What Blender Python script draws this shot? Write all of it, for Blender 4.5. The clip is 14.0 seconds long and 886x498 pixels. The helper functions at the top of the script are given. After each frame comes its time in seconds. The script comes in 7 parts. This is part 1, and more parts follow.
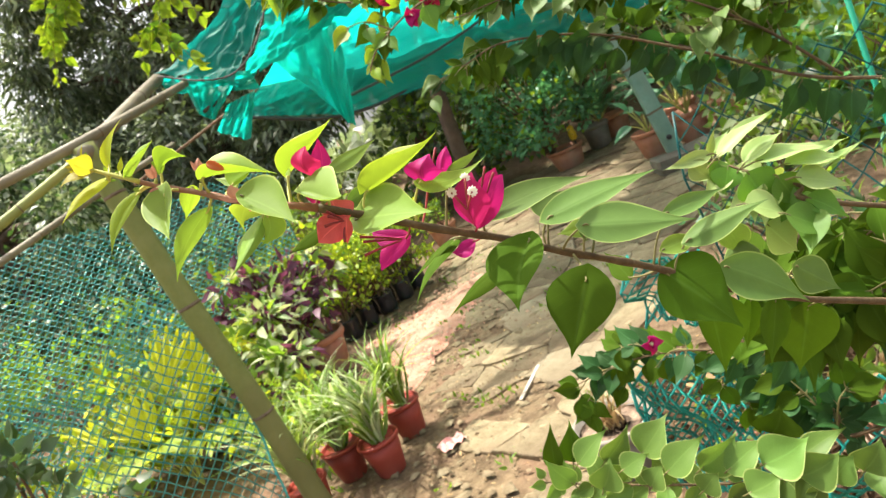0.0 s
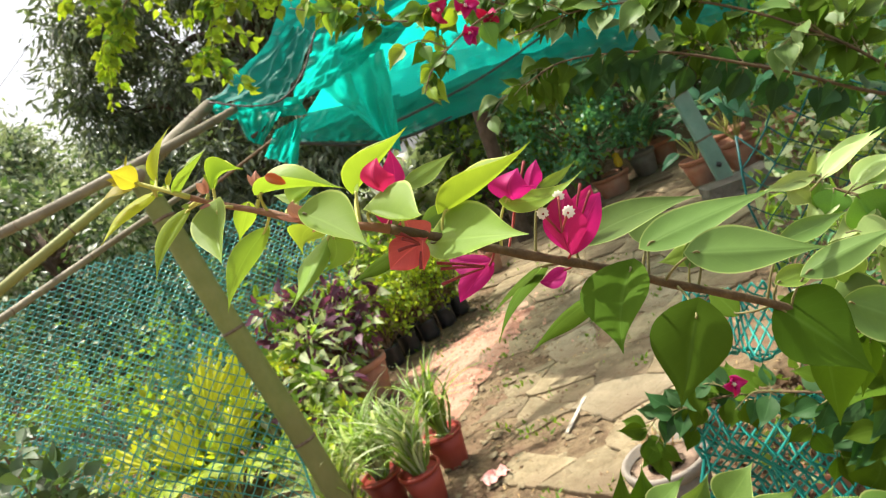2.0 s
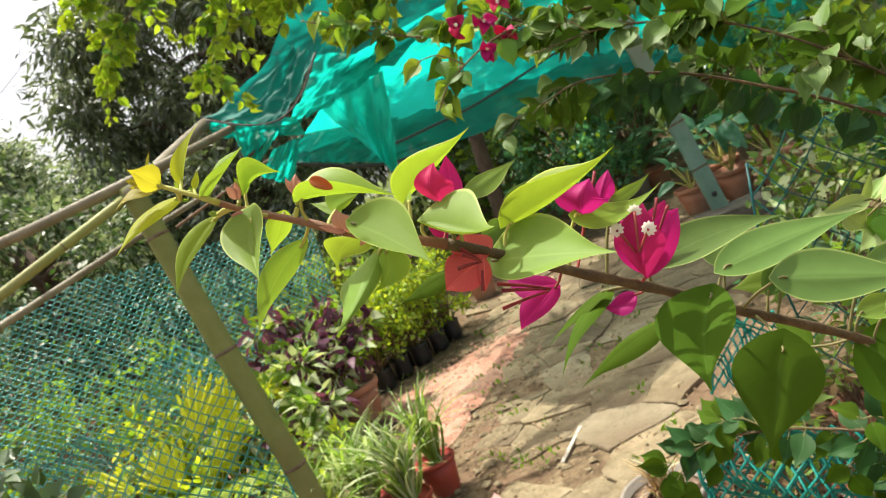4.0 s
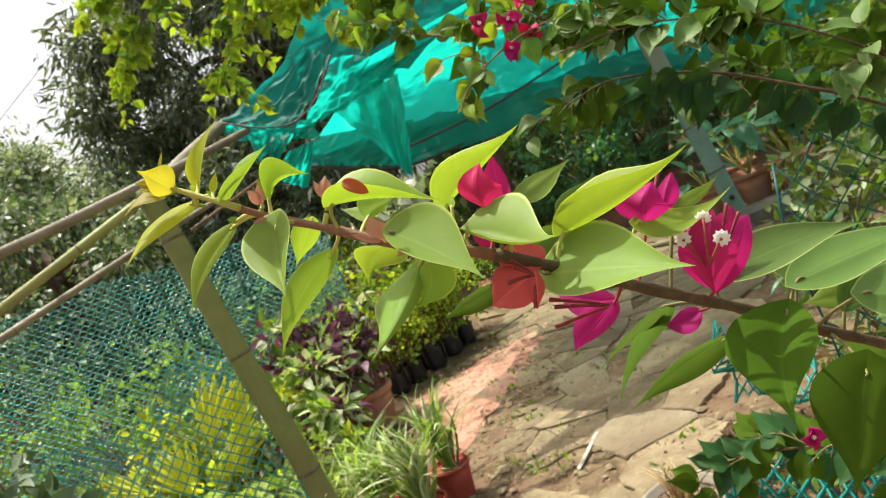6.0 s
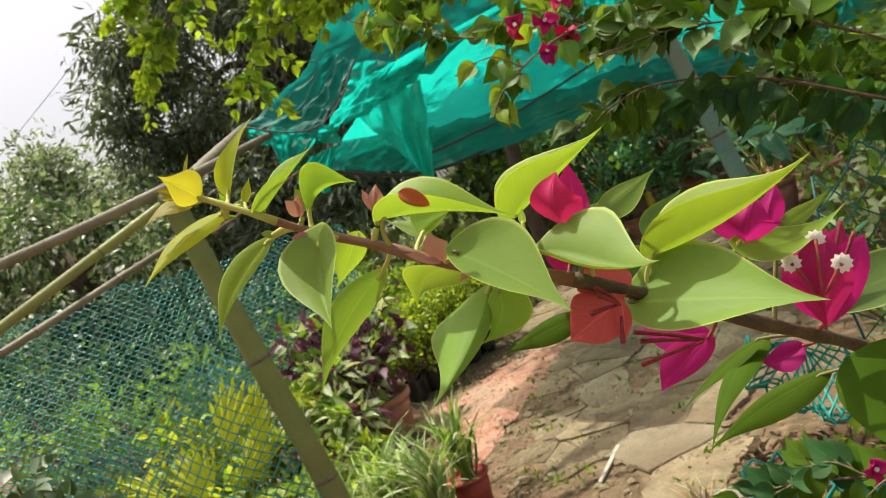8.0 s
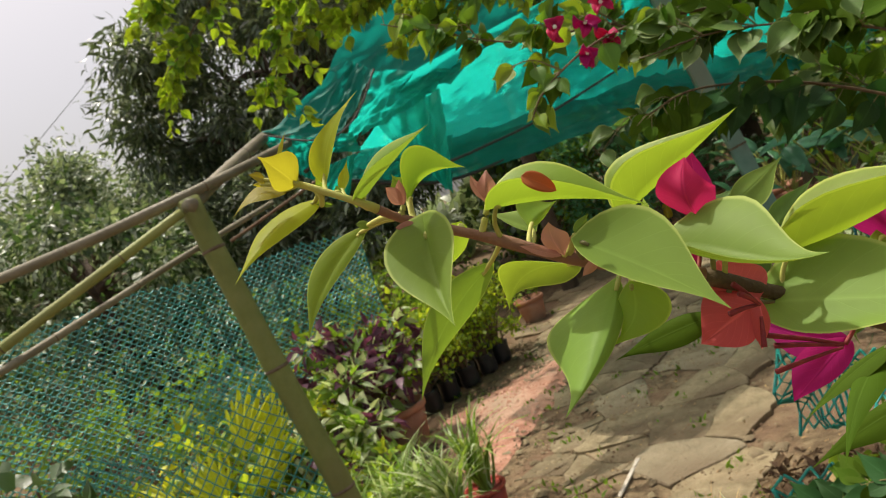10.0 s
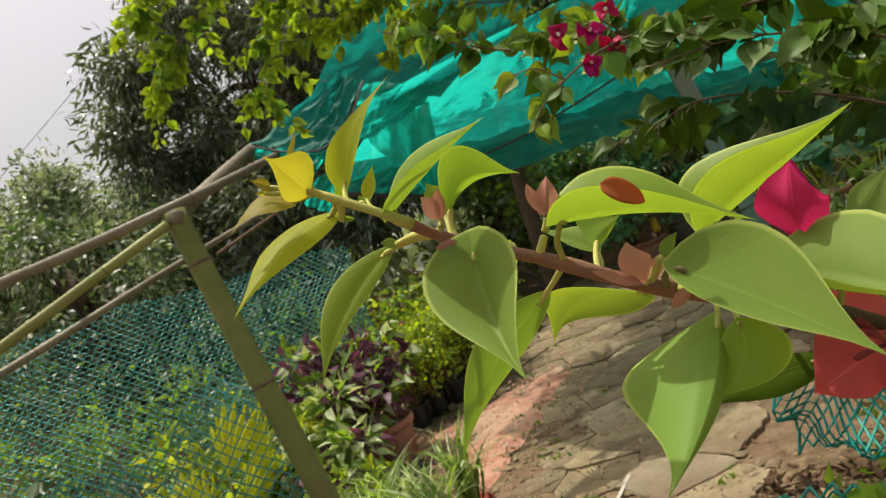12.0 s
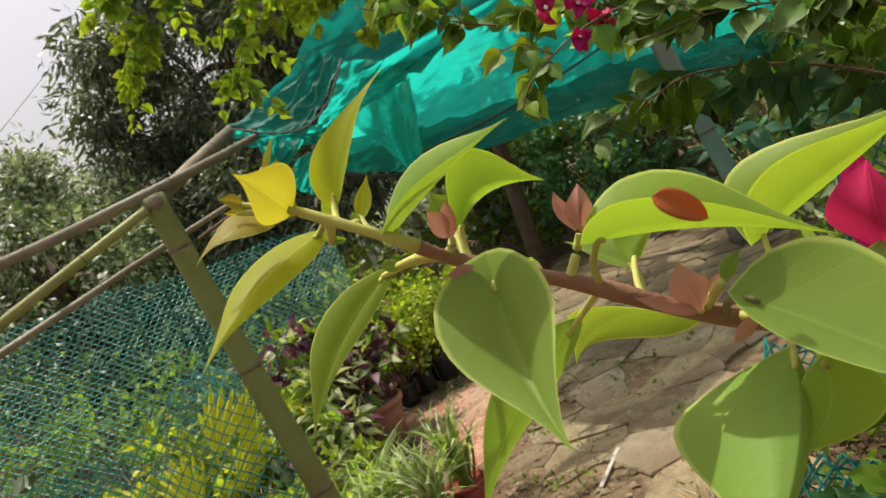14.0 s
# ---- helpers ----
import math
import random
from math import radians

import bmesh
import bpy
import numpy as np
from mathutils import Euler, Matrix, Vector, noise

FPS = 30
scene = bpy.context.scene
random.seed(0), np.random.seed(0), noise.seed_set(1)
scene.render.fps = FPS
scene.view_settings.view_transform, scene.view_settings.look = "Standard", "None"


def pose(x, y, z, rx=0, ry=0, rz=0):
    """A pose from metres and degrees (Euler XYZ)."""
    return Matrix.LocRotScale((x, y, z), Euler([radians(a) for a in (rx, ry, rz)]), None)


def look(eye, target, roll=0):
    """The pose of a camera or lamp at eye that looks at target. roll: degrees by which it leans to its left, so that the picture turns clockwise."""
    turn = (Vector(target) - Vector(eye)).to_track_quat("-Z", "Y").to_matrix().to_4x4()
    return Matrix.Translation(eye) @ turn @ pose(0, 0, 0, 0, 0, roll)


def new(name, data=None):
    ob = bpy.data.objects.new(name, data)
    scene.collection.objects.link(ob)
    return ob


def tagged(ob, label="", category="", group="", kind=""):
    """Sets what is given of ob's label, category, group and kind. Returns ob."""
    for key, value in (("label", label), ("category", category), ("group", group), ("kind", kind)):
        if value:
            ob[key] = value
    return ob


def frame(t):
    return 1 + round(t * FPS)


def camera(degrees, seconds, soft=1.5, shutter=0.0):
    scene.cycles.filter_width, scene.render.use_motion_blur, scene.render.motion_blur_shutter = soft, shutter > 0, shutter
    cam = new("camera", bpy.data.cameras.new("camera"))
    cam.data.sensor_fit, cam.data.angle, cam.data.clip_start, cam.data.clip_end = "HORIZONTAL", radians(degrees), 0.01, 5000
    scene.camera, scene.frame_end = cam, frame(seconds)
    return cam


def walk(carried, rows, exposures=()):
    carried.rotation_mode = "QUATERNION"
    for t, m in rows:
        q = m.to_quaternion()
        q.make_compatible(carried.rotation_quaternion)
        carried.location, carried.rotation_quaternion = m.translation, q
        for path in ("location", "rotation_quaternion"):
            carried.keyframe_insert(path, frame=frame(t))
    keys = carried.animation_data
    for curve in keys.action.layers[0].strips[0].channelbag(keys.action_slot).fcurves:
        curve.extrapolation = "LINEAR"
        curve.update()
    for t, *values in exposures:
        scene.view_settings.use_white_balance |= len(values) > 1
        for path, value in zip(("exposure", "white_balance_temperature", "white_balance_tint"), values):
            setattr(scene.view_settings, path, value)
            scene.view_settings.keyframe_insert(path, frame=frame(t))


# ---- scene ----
cam = camera(62.91, 14.0, 1.0)
PATH = [
    (0, (0.04094, 0.00961, 1.48606), (-0.16674, 1.95927, 1.09150), -25.335),
    (0.5, (0.04245, 0.02082, 1.48469), (-0.20993, 1.97200, 1.12529), -25.187),
    (1, (0.03957, 0.03799, 1.48389), (-0.21799, 1.98950, 1.12994), -25.271),
    (1.5, (0.03120, 0.04780, 1.48500), (-0.25447, 2.00206, 1.16991), -25.275),
    (2, (0.01760, 0.05613, 1.48591), (-0.26280, 2.01625, 1.20435), -24.992),
    (2.5, (0.00776, 0.06083, 1.48804), (-0.25800, 2.02463, 1.21812), -24.694),
    (3, (-0.00361, 0.06461, 1.48808), (-0.24823, 2.03526, 1.24998), -23.882),
    (3.2, (-0.00695, 0.07010, 1.48760), (-0.22118, 2.04491, 1.25468), -23.569),
    (5.3, (-0.01681, 0.11056, 1.49340), (-0.28840, 2.07874, 1.26425), -23.937),
    (5.5, (-0.01960, 0.11274, 1.49244), (-0.28817, 2.08111, 1.26135), -23.873),
    (6, (-0.02429, 0.11776, 1.49292), (-0.28629, 2.08949, 1.28403), -23.624),
    (6.5, (-0.02240, 0.13423, 1.49228), (-0.26694, 2.10602, 1.26371), -23.796),
    (7, (-0.02203, 0.14253, 1.49066), (-0.27731, 2.11526, 1.28289), -23.671),
    (7.5, (-0.02633, 0.15173, 1.49468), (-0.31287, 2.12169, 1.30193), -23.543),
    (8, (-0.03967, 0.15040, 1.49882), (-0.34209, 2.11981, 1.32569), -22.956),
    (8.5, (-0.04872, 0.15039, 1.50157), (-0.36535, 2.11939, 1.35055), -22.911),
    (10.8, (-0.07095, 0.17767, 1.50420), (-0.39822, 2.14668, 1.37816), -22.503),
    (11, (-0.06992, 0.18113, 1.50706), (-0.40875, 2.14874, 1.38996), -23.039),
    (11.5, (-0.07990, 0.19098, 1.50686), (-0.41315, 2.15957, 1.39027), -22.897),
    (12, (-0.08372, 0.19780, 1.50758), (-0.36295, 2.17497, 1.39431), -22.272),
    (12.5, (-0.08796, 0.20330, 1.51084), (-0.39940, 2.17556, 1.39595), -22.614),
    (13, (-0.08441, 0.21518, 1.51572), (-0.38000, 2.18752, 1.36583), -23.786),
    (13.5, (-0.08345, 0.21836, 1.51379), (-0.38240, 2.19053, 1.36834), -23.710),
    (14, (-0.08841, 0.22304, 1.51535), (-0.35127, 2.19668, 1.32655), -23.687),
]
EXPOSURES = [(0, 0.98, 6450, 13), (1, 0.85, 6450, 13), (3, 0.62, 6500, 13), (5.5, 0.46, 6500, 13), (7.5, 0.28, 6550, 13), (8.5, 0.05, 6600, 14), (11, -0.22, 6700, 14), (12.5, -0.18, 6700, 14), (14, -0.10, 6650, 16)]
SKY, SUN = 0.138, 4.7
walk(cam, [(t, look(eye, target, roll)) for t, eye, target, roll in PATH], EXPOSURES)
cam.data.dof.use_dof, cam.data.dof.focus_distance, cam.data.dof.aperture_fstop = True, 0.20, 52.0

# world and sun
SUN_TO = Vector((-0.24, 0.25, 0.93)).normalized()
world = bpy.data.worlds.new("sky")
scene.world = world
world.use_nodes = True
wn = world.node_tree.nodes
sky = wn.new("ShaderNodeTexSky")
sky.sky_type = "NISHITA"
sky.sun_disc = False
sky.sun_elevation = math.asin(SUN_TO.z)
sky.sun_rotation = math.atan2(SUN_TO.x, SUN_TO.y)
sky.air_density, sky.dust_density, sky.ozone_density = 1.0, 10.0, 0.5
wn["Background"].inputs["Strength"].default_value = SKY
haze = wn.new("ShaderNodeMixRGB")
haze.blend_type = "ADD"
haze.inputs[0].default_value, haze.inputs[2].default_value = 1.0, (1.90, 1.92, 1.78, 1)
world.node_tree.links.new(sky.outputs[0], haze.inputs[1])
world.node_tree.links.new(haze.outputs[0], wn["Background"].inputs["Color"])
sun = new("sun", bpy.data.lights.new("sun", "SUN"))
sun.data.energy, sun.data.angle, sun.data.color = SUN, radians(0.6), (0.97, 0.955, 0.85)
sun.matrix_world = look(SUN_TO * 40, (0, 0, 0))


# materials
def nodes_of(name):
    m = bpy.data.materials.new(name)
    m.use_nodes = True
    nt = m.node_tree
    return m, nt.nodes, nt.links, nt.nodes["Principled BSDF"]


def ramp(n, stops):
    r = n.new("ShaderNodeValToRGB")
    e = r.color_ramp.elements
    while len(e) < len(stops):
        e.new(0.5)
    for k, (p, c) in enumerate(stops):
        e[k].position, e[k].color = p, (*c, 1)
    return r


def grainy(name, stops, scale=8.0, rough=0.8, bump=0.3, bump_scale=60.0, stain=None, metal=0.0, spec=0.3, vary=0.15):
    """A surface whose colour wanders at two scales, with fine relief."""
    m, n, l, b = nodes_of(name)
    co = n.new("ShaderNodeTexCoord")
    t1 = n.new("ShaderNodeTexNoise")
    t1.inputs["Scale"].default_value, t1.inputs["Detail"].default_value, t1.inputs["Roughness"].default_value = scale, 6, 0.65
    l.new(co.outputs["Object"], t1.inputs["Vector"])
    r = ramp(n, stops)
    l.new(t1.outputs["Fac"], r.inputs[0])
    col = r.outputs[0]
    if stain:
        t3 = n.new("ShaderNodeTexNoise")
        t3.inputs["Scale"].default_value, t3.inputs["Detail"].default_value = scale * 0.23, 4
        l.new(co.outputs["Object"], t3.inputs["Vector"])
        rr = ramp(n, [(0.45, (0, 0, 0)), (0.68, (1, 1, 1))])
        l.new(t3.outputs["Fac"], rr.inputs[0])
        mx = n.new("ShaderNodeMixRGB")
        l.new(rr.outputs[0], mx.inputs[0])
        l.new(col, mx.inputs[1])
        mx.inputs[2].default_value = (*stain, 1)
        col = mx.outputs[0]
    oi = n.new("ShaderNodeObjectInfo")
    mr = n.new("ShaderNodeMapRange")
    mr.inputs[3].default_value, mr.inputs[4].default_value = 1 - vary, 1 + vary
    l.new(oi.outputs["Random"], mr.inputs[0])
    hs = n.new("ShaderNodeHueSaturation")
    l.new(mr.outputs[0], hs.inputs["Value"])
    l.new(col, hs.inputs["Color"])
    l.new(hs.outputs[0], b.inputs["Base Color"])
    t2 = n.new("ShaderNodeTexNoise")
    t2.inputs["Scale"].default_value, t2.inputs["Detail"].default_value = bump_scale, 5
    l.new(co.outputs["Object"], t2.inputs["Vector"])
    bp = n.new("ShaderNodeBump")
    bp.inputs["Strength"].default_value, bp.inputs["Distance"].default_value = bump, 0.6 / bump_scale
    l.new(t2.outputs["Fac"], bp.inputs["Height"])
    l.new(bp.outputs[0], b.inputs["Normal"])
    b.inputs["Roughness"].default_value, b.inputs["Metallic"].default_value = rough, metal
    b.inputs["Specular IOR Level"].default_value = spec
    return m


def leafy(name, top, glow, through_part=0.45, rough=0.42, spec=0.27, island=False, veins=0.5, wander=0.25, rim=None):
    """A leaf: green by reflected light, yellower by light that passes through it, with veins along UV."""
    m, n, l, b = nodes_of(name)
    uv = n.new("ShaderNodeUVMap")
    sep = n.new("ShaderNodeSeparateXYZ")
    l.new(uv.outputs[0], sep.inputs[0])

    def mth(op, a, c=None, clamp=False):
        q = n.new("ShaderNodeMath")
        q.operation, q.use_clamp = op, clamp
        for k, v in enumerate((a, c)):
            if v is None:
                continue
            if isinstance(v, (int, float)):
                q.inputs[k].default_value = v
            else:
                l.new(v, q.inputs[k])
        return q.outputs[0]

    side = mth("ABSOLUTE", mth("SUBTRACT", sep.outputs[0], 0.5))
    rib = mth("SUBTRACT", 1.0, mth("MULTIPLY", side, 26.0), True)
    run = mth("SUBTRACT", mth("MULTIPLY", sep.outputs[1], 8.0), mth("MULTIPLY", side, 4.96))
    fr = mth("ABSOLUTE", mth("SUBTRACT", mth("FRACT", run), 0.5))
    lat = mth("SUBTRACT", 1.0, mth("MULTIPLY", fr, 20.0), True)
    vein = mth("MULTIPLY", mth("MAXIMUM", rib, mth("MULTIPLY", lat, 0.36)), veins, True)
    if island:
        rnd = n.new("ShaderNodeNewGeometry").outputs["Random Per Island"]
    else:
        rnd = n.new("ShaderNodeObjectInfo").outputs["Random"]
    co = n.new("ShaderNodeTexCoord")
    nz = n.new("ShaderNodeTexNoise")
    nz.inputs["Scale"].default_value, nz.inputs["Detail"].default_value = (14.0 if island else 90.0), 4
    l.new(co.outputs["Object"], nz.inputs["Vector"])
    val = mth("ADD", mth("MULTIPLY", rnd, wander * 1.3), mth("MULTIPLY", nz.outputs["Fac"], wander))
    val = mth("ADD", val, 1.0 - wander * 1.1)
    hue = mth("ADD", mth("MULTIPLY", rnd, 0.018), 0.489)

    def tone(c, light):
        mx = n.new("ShaderNodeMixRGB")
        l.new(vein, mx.inputs[0])
        mx.inputs[1].default_value = (*c, 1)
        mx.inputs[2].default_value = (*[min(1, q * light + 0.02) for q in c], 1)
        hs = n.new("ShaderNodeHueSaturation")
        l.new(mx.outputs[0], hs.inputs["Color"])
        l.new(val, hs.inputs["Value"])
        l.new(hue, hs.inputs["Hue"])
        return hs.outputs[0]

    base = tone(top, 1.7)
    if rim:
        edge = mth("MULTIPLY", mth("SUBTRACT", side, 0.458), 40.0, True)
        mx = n.new("ShaderNodeMixRGB")
        l.new(edge, mx.inputs[0])
        l.new(base, mx.inputs[1])
        mx.inputs[2].default_value = (*rim, 1)
        base = mx.outputs[0]
    l.new(base, b.inputs["Base Color"])
    b.inputs["Roughness"].default_value, b.inputs["Specular IOR Level"].default_value = rough, spec
    tr = n.new("ShaderNodeBsdfTranslucent")
    l.new(tone(glow, 1.2), tr.inputs["Color"])
    bp = n.new("ShaderNodeBump")
    bp.inputs["Strength"].default_value, bp.inputs["Distance"].default_value = 0.35, 0.0006 if not island else 0.003
    l.new(mth("SUBTRACT", mth("MULTIPLY", nz.outputs["Fac"], 0.5), vein), bp.inputs["Height"])
    l.new(bp.outputs[0], b.inputs["Normal"])
    mix = n.new("ShaderNodeMixShader")
    mix.inputs[0].default_value = through_part
    l.new(b.outputs[0], mix.inputs[1])
    l.new(tr.outputs[0], mix.inputs[2])
    l.new(mix.outputs[0], n["Material Output"].inputs["Surface"])
    return m


LIME = leafy("young_leaf", (0.185, 0.305, 0.038), (0.355, 0.525, 0.028), 0.42, 0.48, 0.2, veins=0.28, rim=(0.44, 0.53, 0.10))
TIPLEAF = leafy("unfolding_leaf", (0.31, 0.39, 0.035), (0.60, 0.68, 0.025), 0.58, 0.5, 0.15, veins=0.3, rim=(0.50, 0.52, 0.09))
TIPGOLD = leafy("newest_leaf", (0.25, 0.225, 0.028), (0.43, 0.38, 0.02), 0.45, 0.5, 0.15, veins=0.35, wander=0.35, rim=(0.42, 0.38, 0.07))
MIDGREEN = leafy("leaf_half_grown", (0.155, 0.255, 0.045), (0.31, 0.47, 0.03), 0.27, 0.5, 0.12, veins=0.26, rim=(0.36, 0.44, 0.11))
# grown leaf; its green and glow are darkened to stand in for shade
GREEN = leafy("leaf_grown_shaded", (0.048, 0.095, 0.008), (0.10, 0.21, 0.006), 0.15, 0.6, 0.02, veins=0.25)
SAGE = leafy("leaf_sage", (0.085, 0.148, 0.034), (0.16, 0.28, 0.025), 0.20, 0.45, 0.16, veins=0.25, wander=0.4, rim=(0.27, 0.35, 0.10))
SPRAYLIME = leafy("spray_leaf_lime", (0.17, 0.285, 0.025), (0.44, 0.62, 0.02), 0.36, 0.45, 0.25, veins=0.4, wander=0.6, rim=(0.40, 0.48, 0.09))
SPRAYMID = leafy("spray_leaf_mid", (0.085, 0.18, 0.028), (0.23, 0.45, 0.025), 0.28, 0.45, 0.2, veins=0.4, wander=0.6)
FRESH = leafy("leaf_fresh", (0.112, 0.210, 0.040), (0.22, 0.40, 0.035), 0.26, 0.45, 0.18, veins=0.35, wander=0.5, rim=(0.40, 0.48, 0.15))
# sunlight on the leaf put into a paler base colour
PALELEAF = leafy("leaf_sunlit_tone", (0.255, 0.37, 0.12), (0.42, 0.55, 0.07), 0.27, 0.45, 0.28, veins=0.3, wander=0.4, rim=(0.52, 0.57, 0.22))
# shade and backlit silhouette painted as a near-black green
DARKGREEN = leafy("leaf_shaded_dark", (0.026, 0.078, 0.020), (0.06, 0.20, 0.018), 0.14, 0.50, 0.14, wander=0.4)
MAGENTA = leafy("bract_magenta", (0.40, 0.016, 0.145), (0.66, 0.018, 0.21), 0.34, 0.55, 0.16, veins=0.5, wander=0.35)
CRIMSON = leafy("bract_crimson", (0.44, 0.020, 0.095), (0.72, 0.028, 0.15), 0.33, 0.55, 0.16, veins=0.5, wander=0.35)
REDBRICK = leafy("bract_red", (0.60, 0.12, 0.10), (0.90, 0.16, 0.10), 0.30, 0.55, 0.2, veins=0.8, wander=0.25)
BUDRED = leafy("bud_scale", (0.42, 0.20, 0.135), (0.70, 0.33, 0.20), 0.25, 0.5, 0.2, veins=0.3, wander=0.3)
DRYFLAKE = leafy("dry_bract", (0.36, 0.11, 0.03), (0.7, 0.2, 0.02), 0.35, 0.5, 0.2, veins=0.3)
WHITEFLOWER = leafy("floret_white", (0.80, 0.76, 0.66), (0.8, 0.76, 0.6), 0.3, 0.6, 0.2, veins=0.1, wander=0.08)
FLORETTUBE = grainy("floret_tube", [(0.3, (0.20, 0.03, 0.03)), (0.7, (0.34, 0.06, 0.05))], 300, 0.6, 0.2, 900)
FLORETRED = grainy("floret_tip", [(0.3, (0.16, 0.018, 0.025)), (0.7, (0.27, 0.035, 0.035))], 300, 0.6, 0.2, 900)
STEMMAT = grainy("stem_bark", [(0.25, (0.060, 0.040, 0.018)), (0.5, (0.105, 0.070, 0.032)), (0.75, (0.17, 0.125, 0.06))], 120, 0.7, 0.7, 500)
STEMYOUNG = grainy("stem_young", [(0.25, (0.19, 0.085, 0.05)), (0.6, (0.26, 0.135, 0.075)), (0.8, (0.26, 0.20, 0.08))], 90, 0.6, 0.5, 700)
STEMTIP = grainy("stem_tip", [(0.3, (0.36, 0.38, 0.07)), (0.7, (0.44, 0.42, 0.12))], 120, 0.6, 0.3, 900)
PETIOLE = grainy("petiole", [(0.3, (0.12, 0.115, 0.04)), (0.7, (0.20, 0.18, 0.06))], 120, 0.6, 0.2, 900)
SOIL = grainy("dry_soil", [(0.25, (0.045, 0.028, 0.013)), (0.42, (0.105, 0.071, 0.037)), (0.58, (0.178, 0.128, 0.070)), (0.8, (0.280, 0.218, 0.126))], 11.0, 0.95, 1.0, 40, (0.170, 0.103, 0.060), vary=0)
# reddish earth, made paler to carry the strip of sunlight
REDEARTH = grainy("red_earth", [(0.25, (0.16, 0.065, 0.040)), (0.42, (0.33, 0.155, 0.10)), (0.58, (0.46, 0.25, 0.17)), (0.8, (0.60, 0.40, 0.30))], 7.0, 0.95, 1.0, 30, (0.40, 0.28, 0.19), vary=0.2)
STONE = grainy("flagstone", [(0.25, (0.090, 0.066, 0.034)), (0.42, (0.175, 0.136, 0.075)), (0.58, (0.250, 0.203, 0.118)), (0.8, (0.345, 0.295, 0.185))], 8, 0.9, 1.0, 55, (0.150, 0.108, 0.062), vary=0.2)
PALESTONE = grainy("pale_flagstone", [(0.25, (0.13, 0.102, 0.060)), (0.42, (0.21, 0.170, 0.103)), (0.58, (0.27, 0.225, 0.142)), (0.8, (0.35, 0.30, 0.20))], 6, 0.9, 1.0, 45, (0.165, 0.122, 0.072), vary=0.12)
GREYSTONE = grainy("grey_stone", [(0.2, (0.085, 0.072, 0.052)), (0.8, (0.20, 0.175, 0.135))], 9, 0.9, 0.7, 50)
BAMBOO = grainy("old_bamboo", [(0.2, (0.150, 0.185, 0.048)), (0.5, (0.215, 0.250, 0.072)), (0.8, (0.30, 0.315, 0.115))], 5, 0.5, 0.25, 90, (0.19, 0.16, 0.07), spec=0.2)
BAMBOOPALE = grainy("pale_bamboo", [(0.2, (0.14, 0.125, 0.08)), (0.5, (0.21, 0.19, 0.125)), (0.8, (0.31, 0.285, 0.20))], 7, 0.6, 0.25, 90, (0.12, 0.105, 0.06))
NODEMAT = grainy("bamboo_node", [(0.3, (0.09, 0.06, 0.035)), (0.7, (0.19, 0.15, 0.09))], 30, 0.7, 0.3, 120)
GREENPOST = grainy("painted_post", [(0.2, (0.11, 0.20, 0.15)), (0.6, (0.17, 0.28, 0.21)), (0.9, (0.24, 0.34, 0.26))], 7, 0.5, 0.2, 70, (0.18, 0.21, 0.15))
MESHMAT = grainy("green_plastic_mesh", [(0.3, (0.02, 0.24, 0.21)), (0.7, (0.07, 0.40, 0.36))], 20, 0.35, 0.1, 90, spec=0.6)
PIPEGREEN = grainy("green_pipe", [(0.3, (0.0, 0.16, 0.09)), (0.7, (0.01, 0.24, 0.14))], 12, 0.4, 0.1, 60)
MESHEMERALD = grainy("emerald_mesh", [(0.3, (0.0, 0.20, 0.15)), (0.7, (0.015, 0.33, 0.26))], 20, 0.4, 0.1, 90, spec=0.4)
MESHDARK = grainy("old_green_mesh", [(0.3, (0.0, 0.06, 0.055)), (0.7, (0.005, 0.12, 0.11))], 20, 0.45, 0.1, 90)
WIRE = grainy("dark_wire", [(0.3, (0.03, 0.03, 0.03)), (0.7, (0.07, 0.06, 0.05))], 30, 0.6, 0.1, 90)
TERRACOTTA = grainy("terracotta", [(0.2, (0.30, 0.12, 0.07)), (0.5, (0.42, 0.18, 0.10)), (0.85, (0.50, 0.27, 0.17))], 9, 0.8, 0.3, 110, (0.34, 0.22, 0.16))
REDPLASTIC = grainy("red_plastic_pot", [(0.2, (0.24, 0.032, 0.022)), (0.6, (0.31, 0.048, 0.030)), (0.9, (0.36, 0.10, 0.07))], 7, 0.5, 0.12, 120, (0.25, 0.075, 0.05))
GREYPOT = grainy("cement_pot", [(0.2, (0.17, 0.15, 0.12)), (0.8, (0.30, 0.27, 0.22))], 9, 0.85, 0.4, 110)
POTSOIL = grainy("dry_soil", [(0.25, (0.085, 0.055, 0.035)), (0.42, (0.19, 0.13, 0.088)), (0.58, (0.31, 0.23, 0.16)), (0.8, (0.46, 0.37, 0.28))], 7.5, 0.95, 1.0, 26, (0.29, 0.17, 0.115), vary=0)
BLACKBAG = grainy("black_poly_bag", [(0.3, (0.012, 0.012, 0.013)), (0.8, (0.03, 0.03, 0.032))], 14, 0.32, 0.5, 60, spec=0.5)
BARK = grainy("tree_bark", [(0.2, (0.05, 0.035, 0.025)), (0.7, (0.14, 0.10, 0.07))], 7, 0.9, 0.9, 30)
TWIG = grainy("twig", [(0.2, (0.09, 0.06, 0.035)), (0.7, (0.20, 0.13, 0.08))], 30, 0.85, 0.4, 120)
PAPER = grainy("crumpled_paper", [(0.3, (0.60, 0.45, 0.40)), (0.6, (0.68, 0.30, 0.26)), (0.75, (0.75, 0.62, 0.55))], 30, 0.7, 0.2, 120)
PALESTRIP = grainy("pale_strip", [(0.3, (0.22, 0.19, 0.14)), (0.5, (0.40, 0.36, 0.29)), (0.7, (0.56, 0.52, 0.44))], 40, 0.8, 0.4, 80)
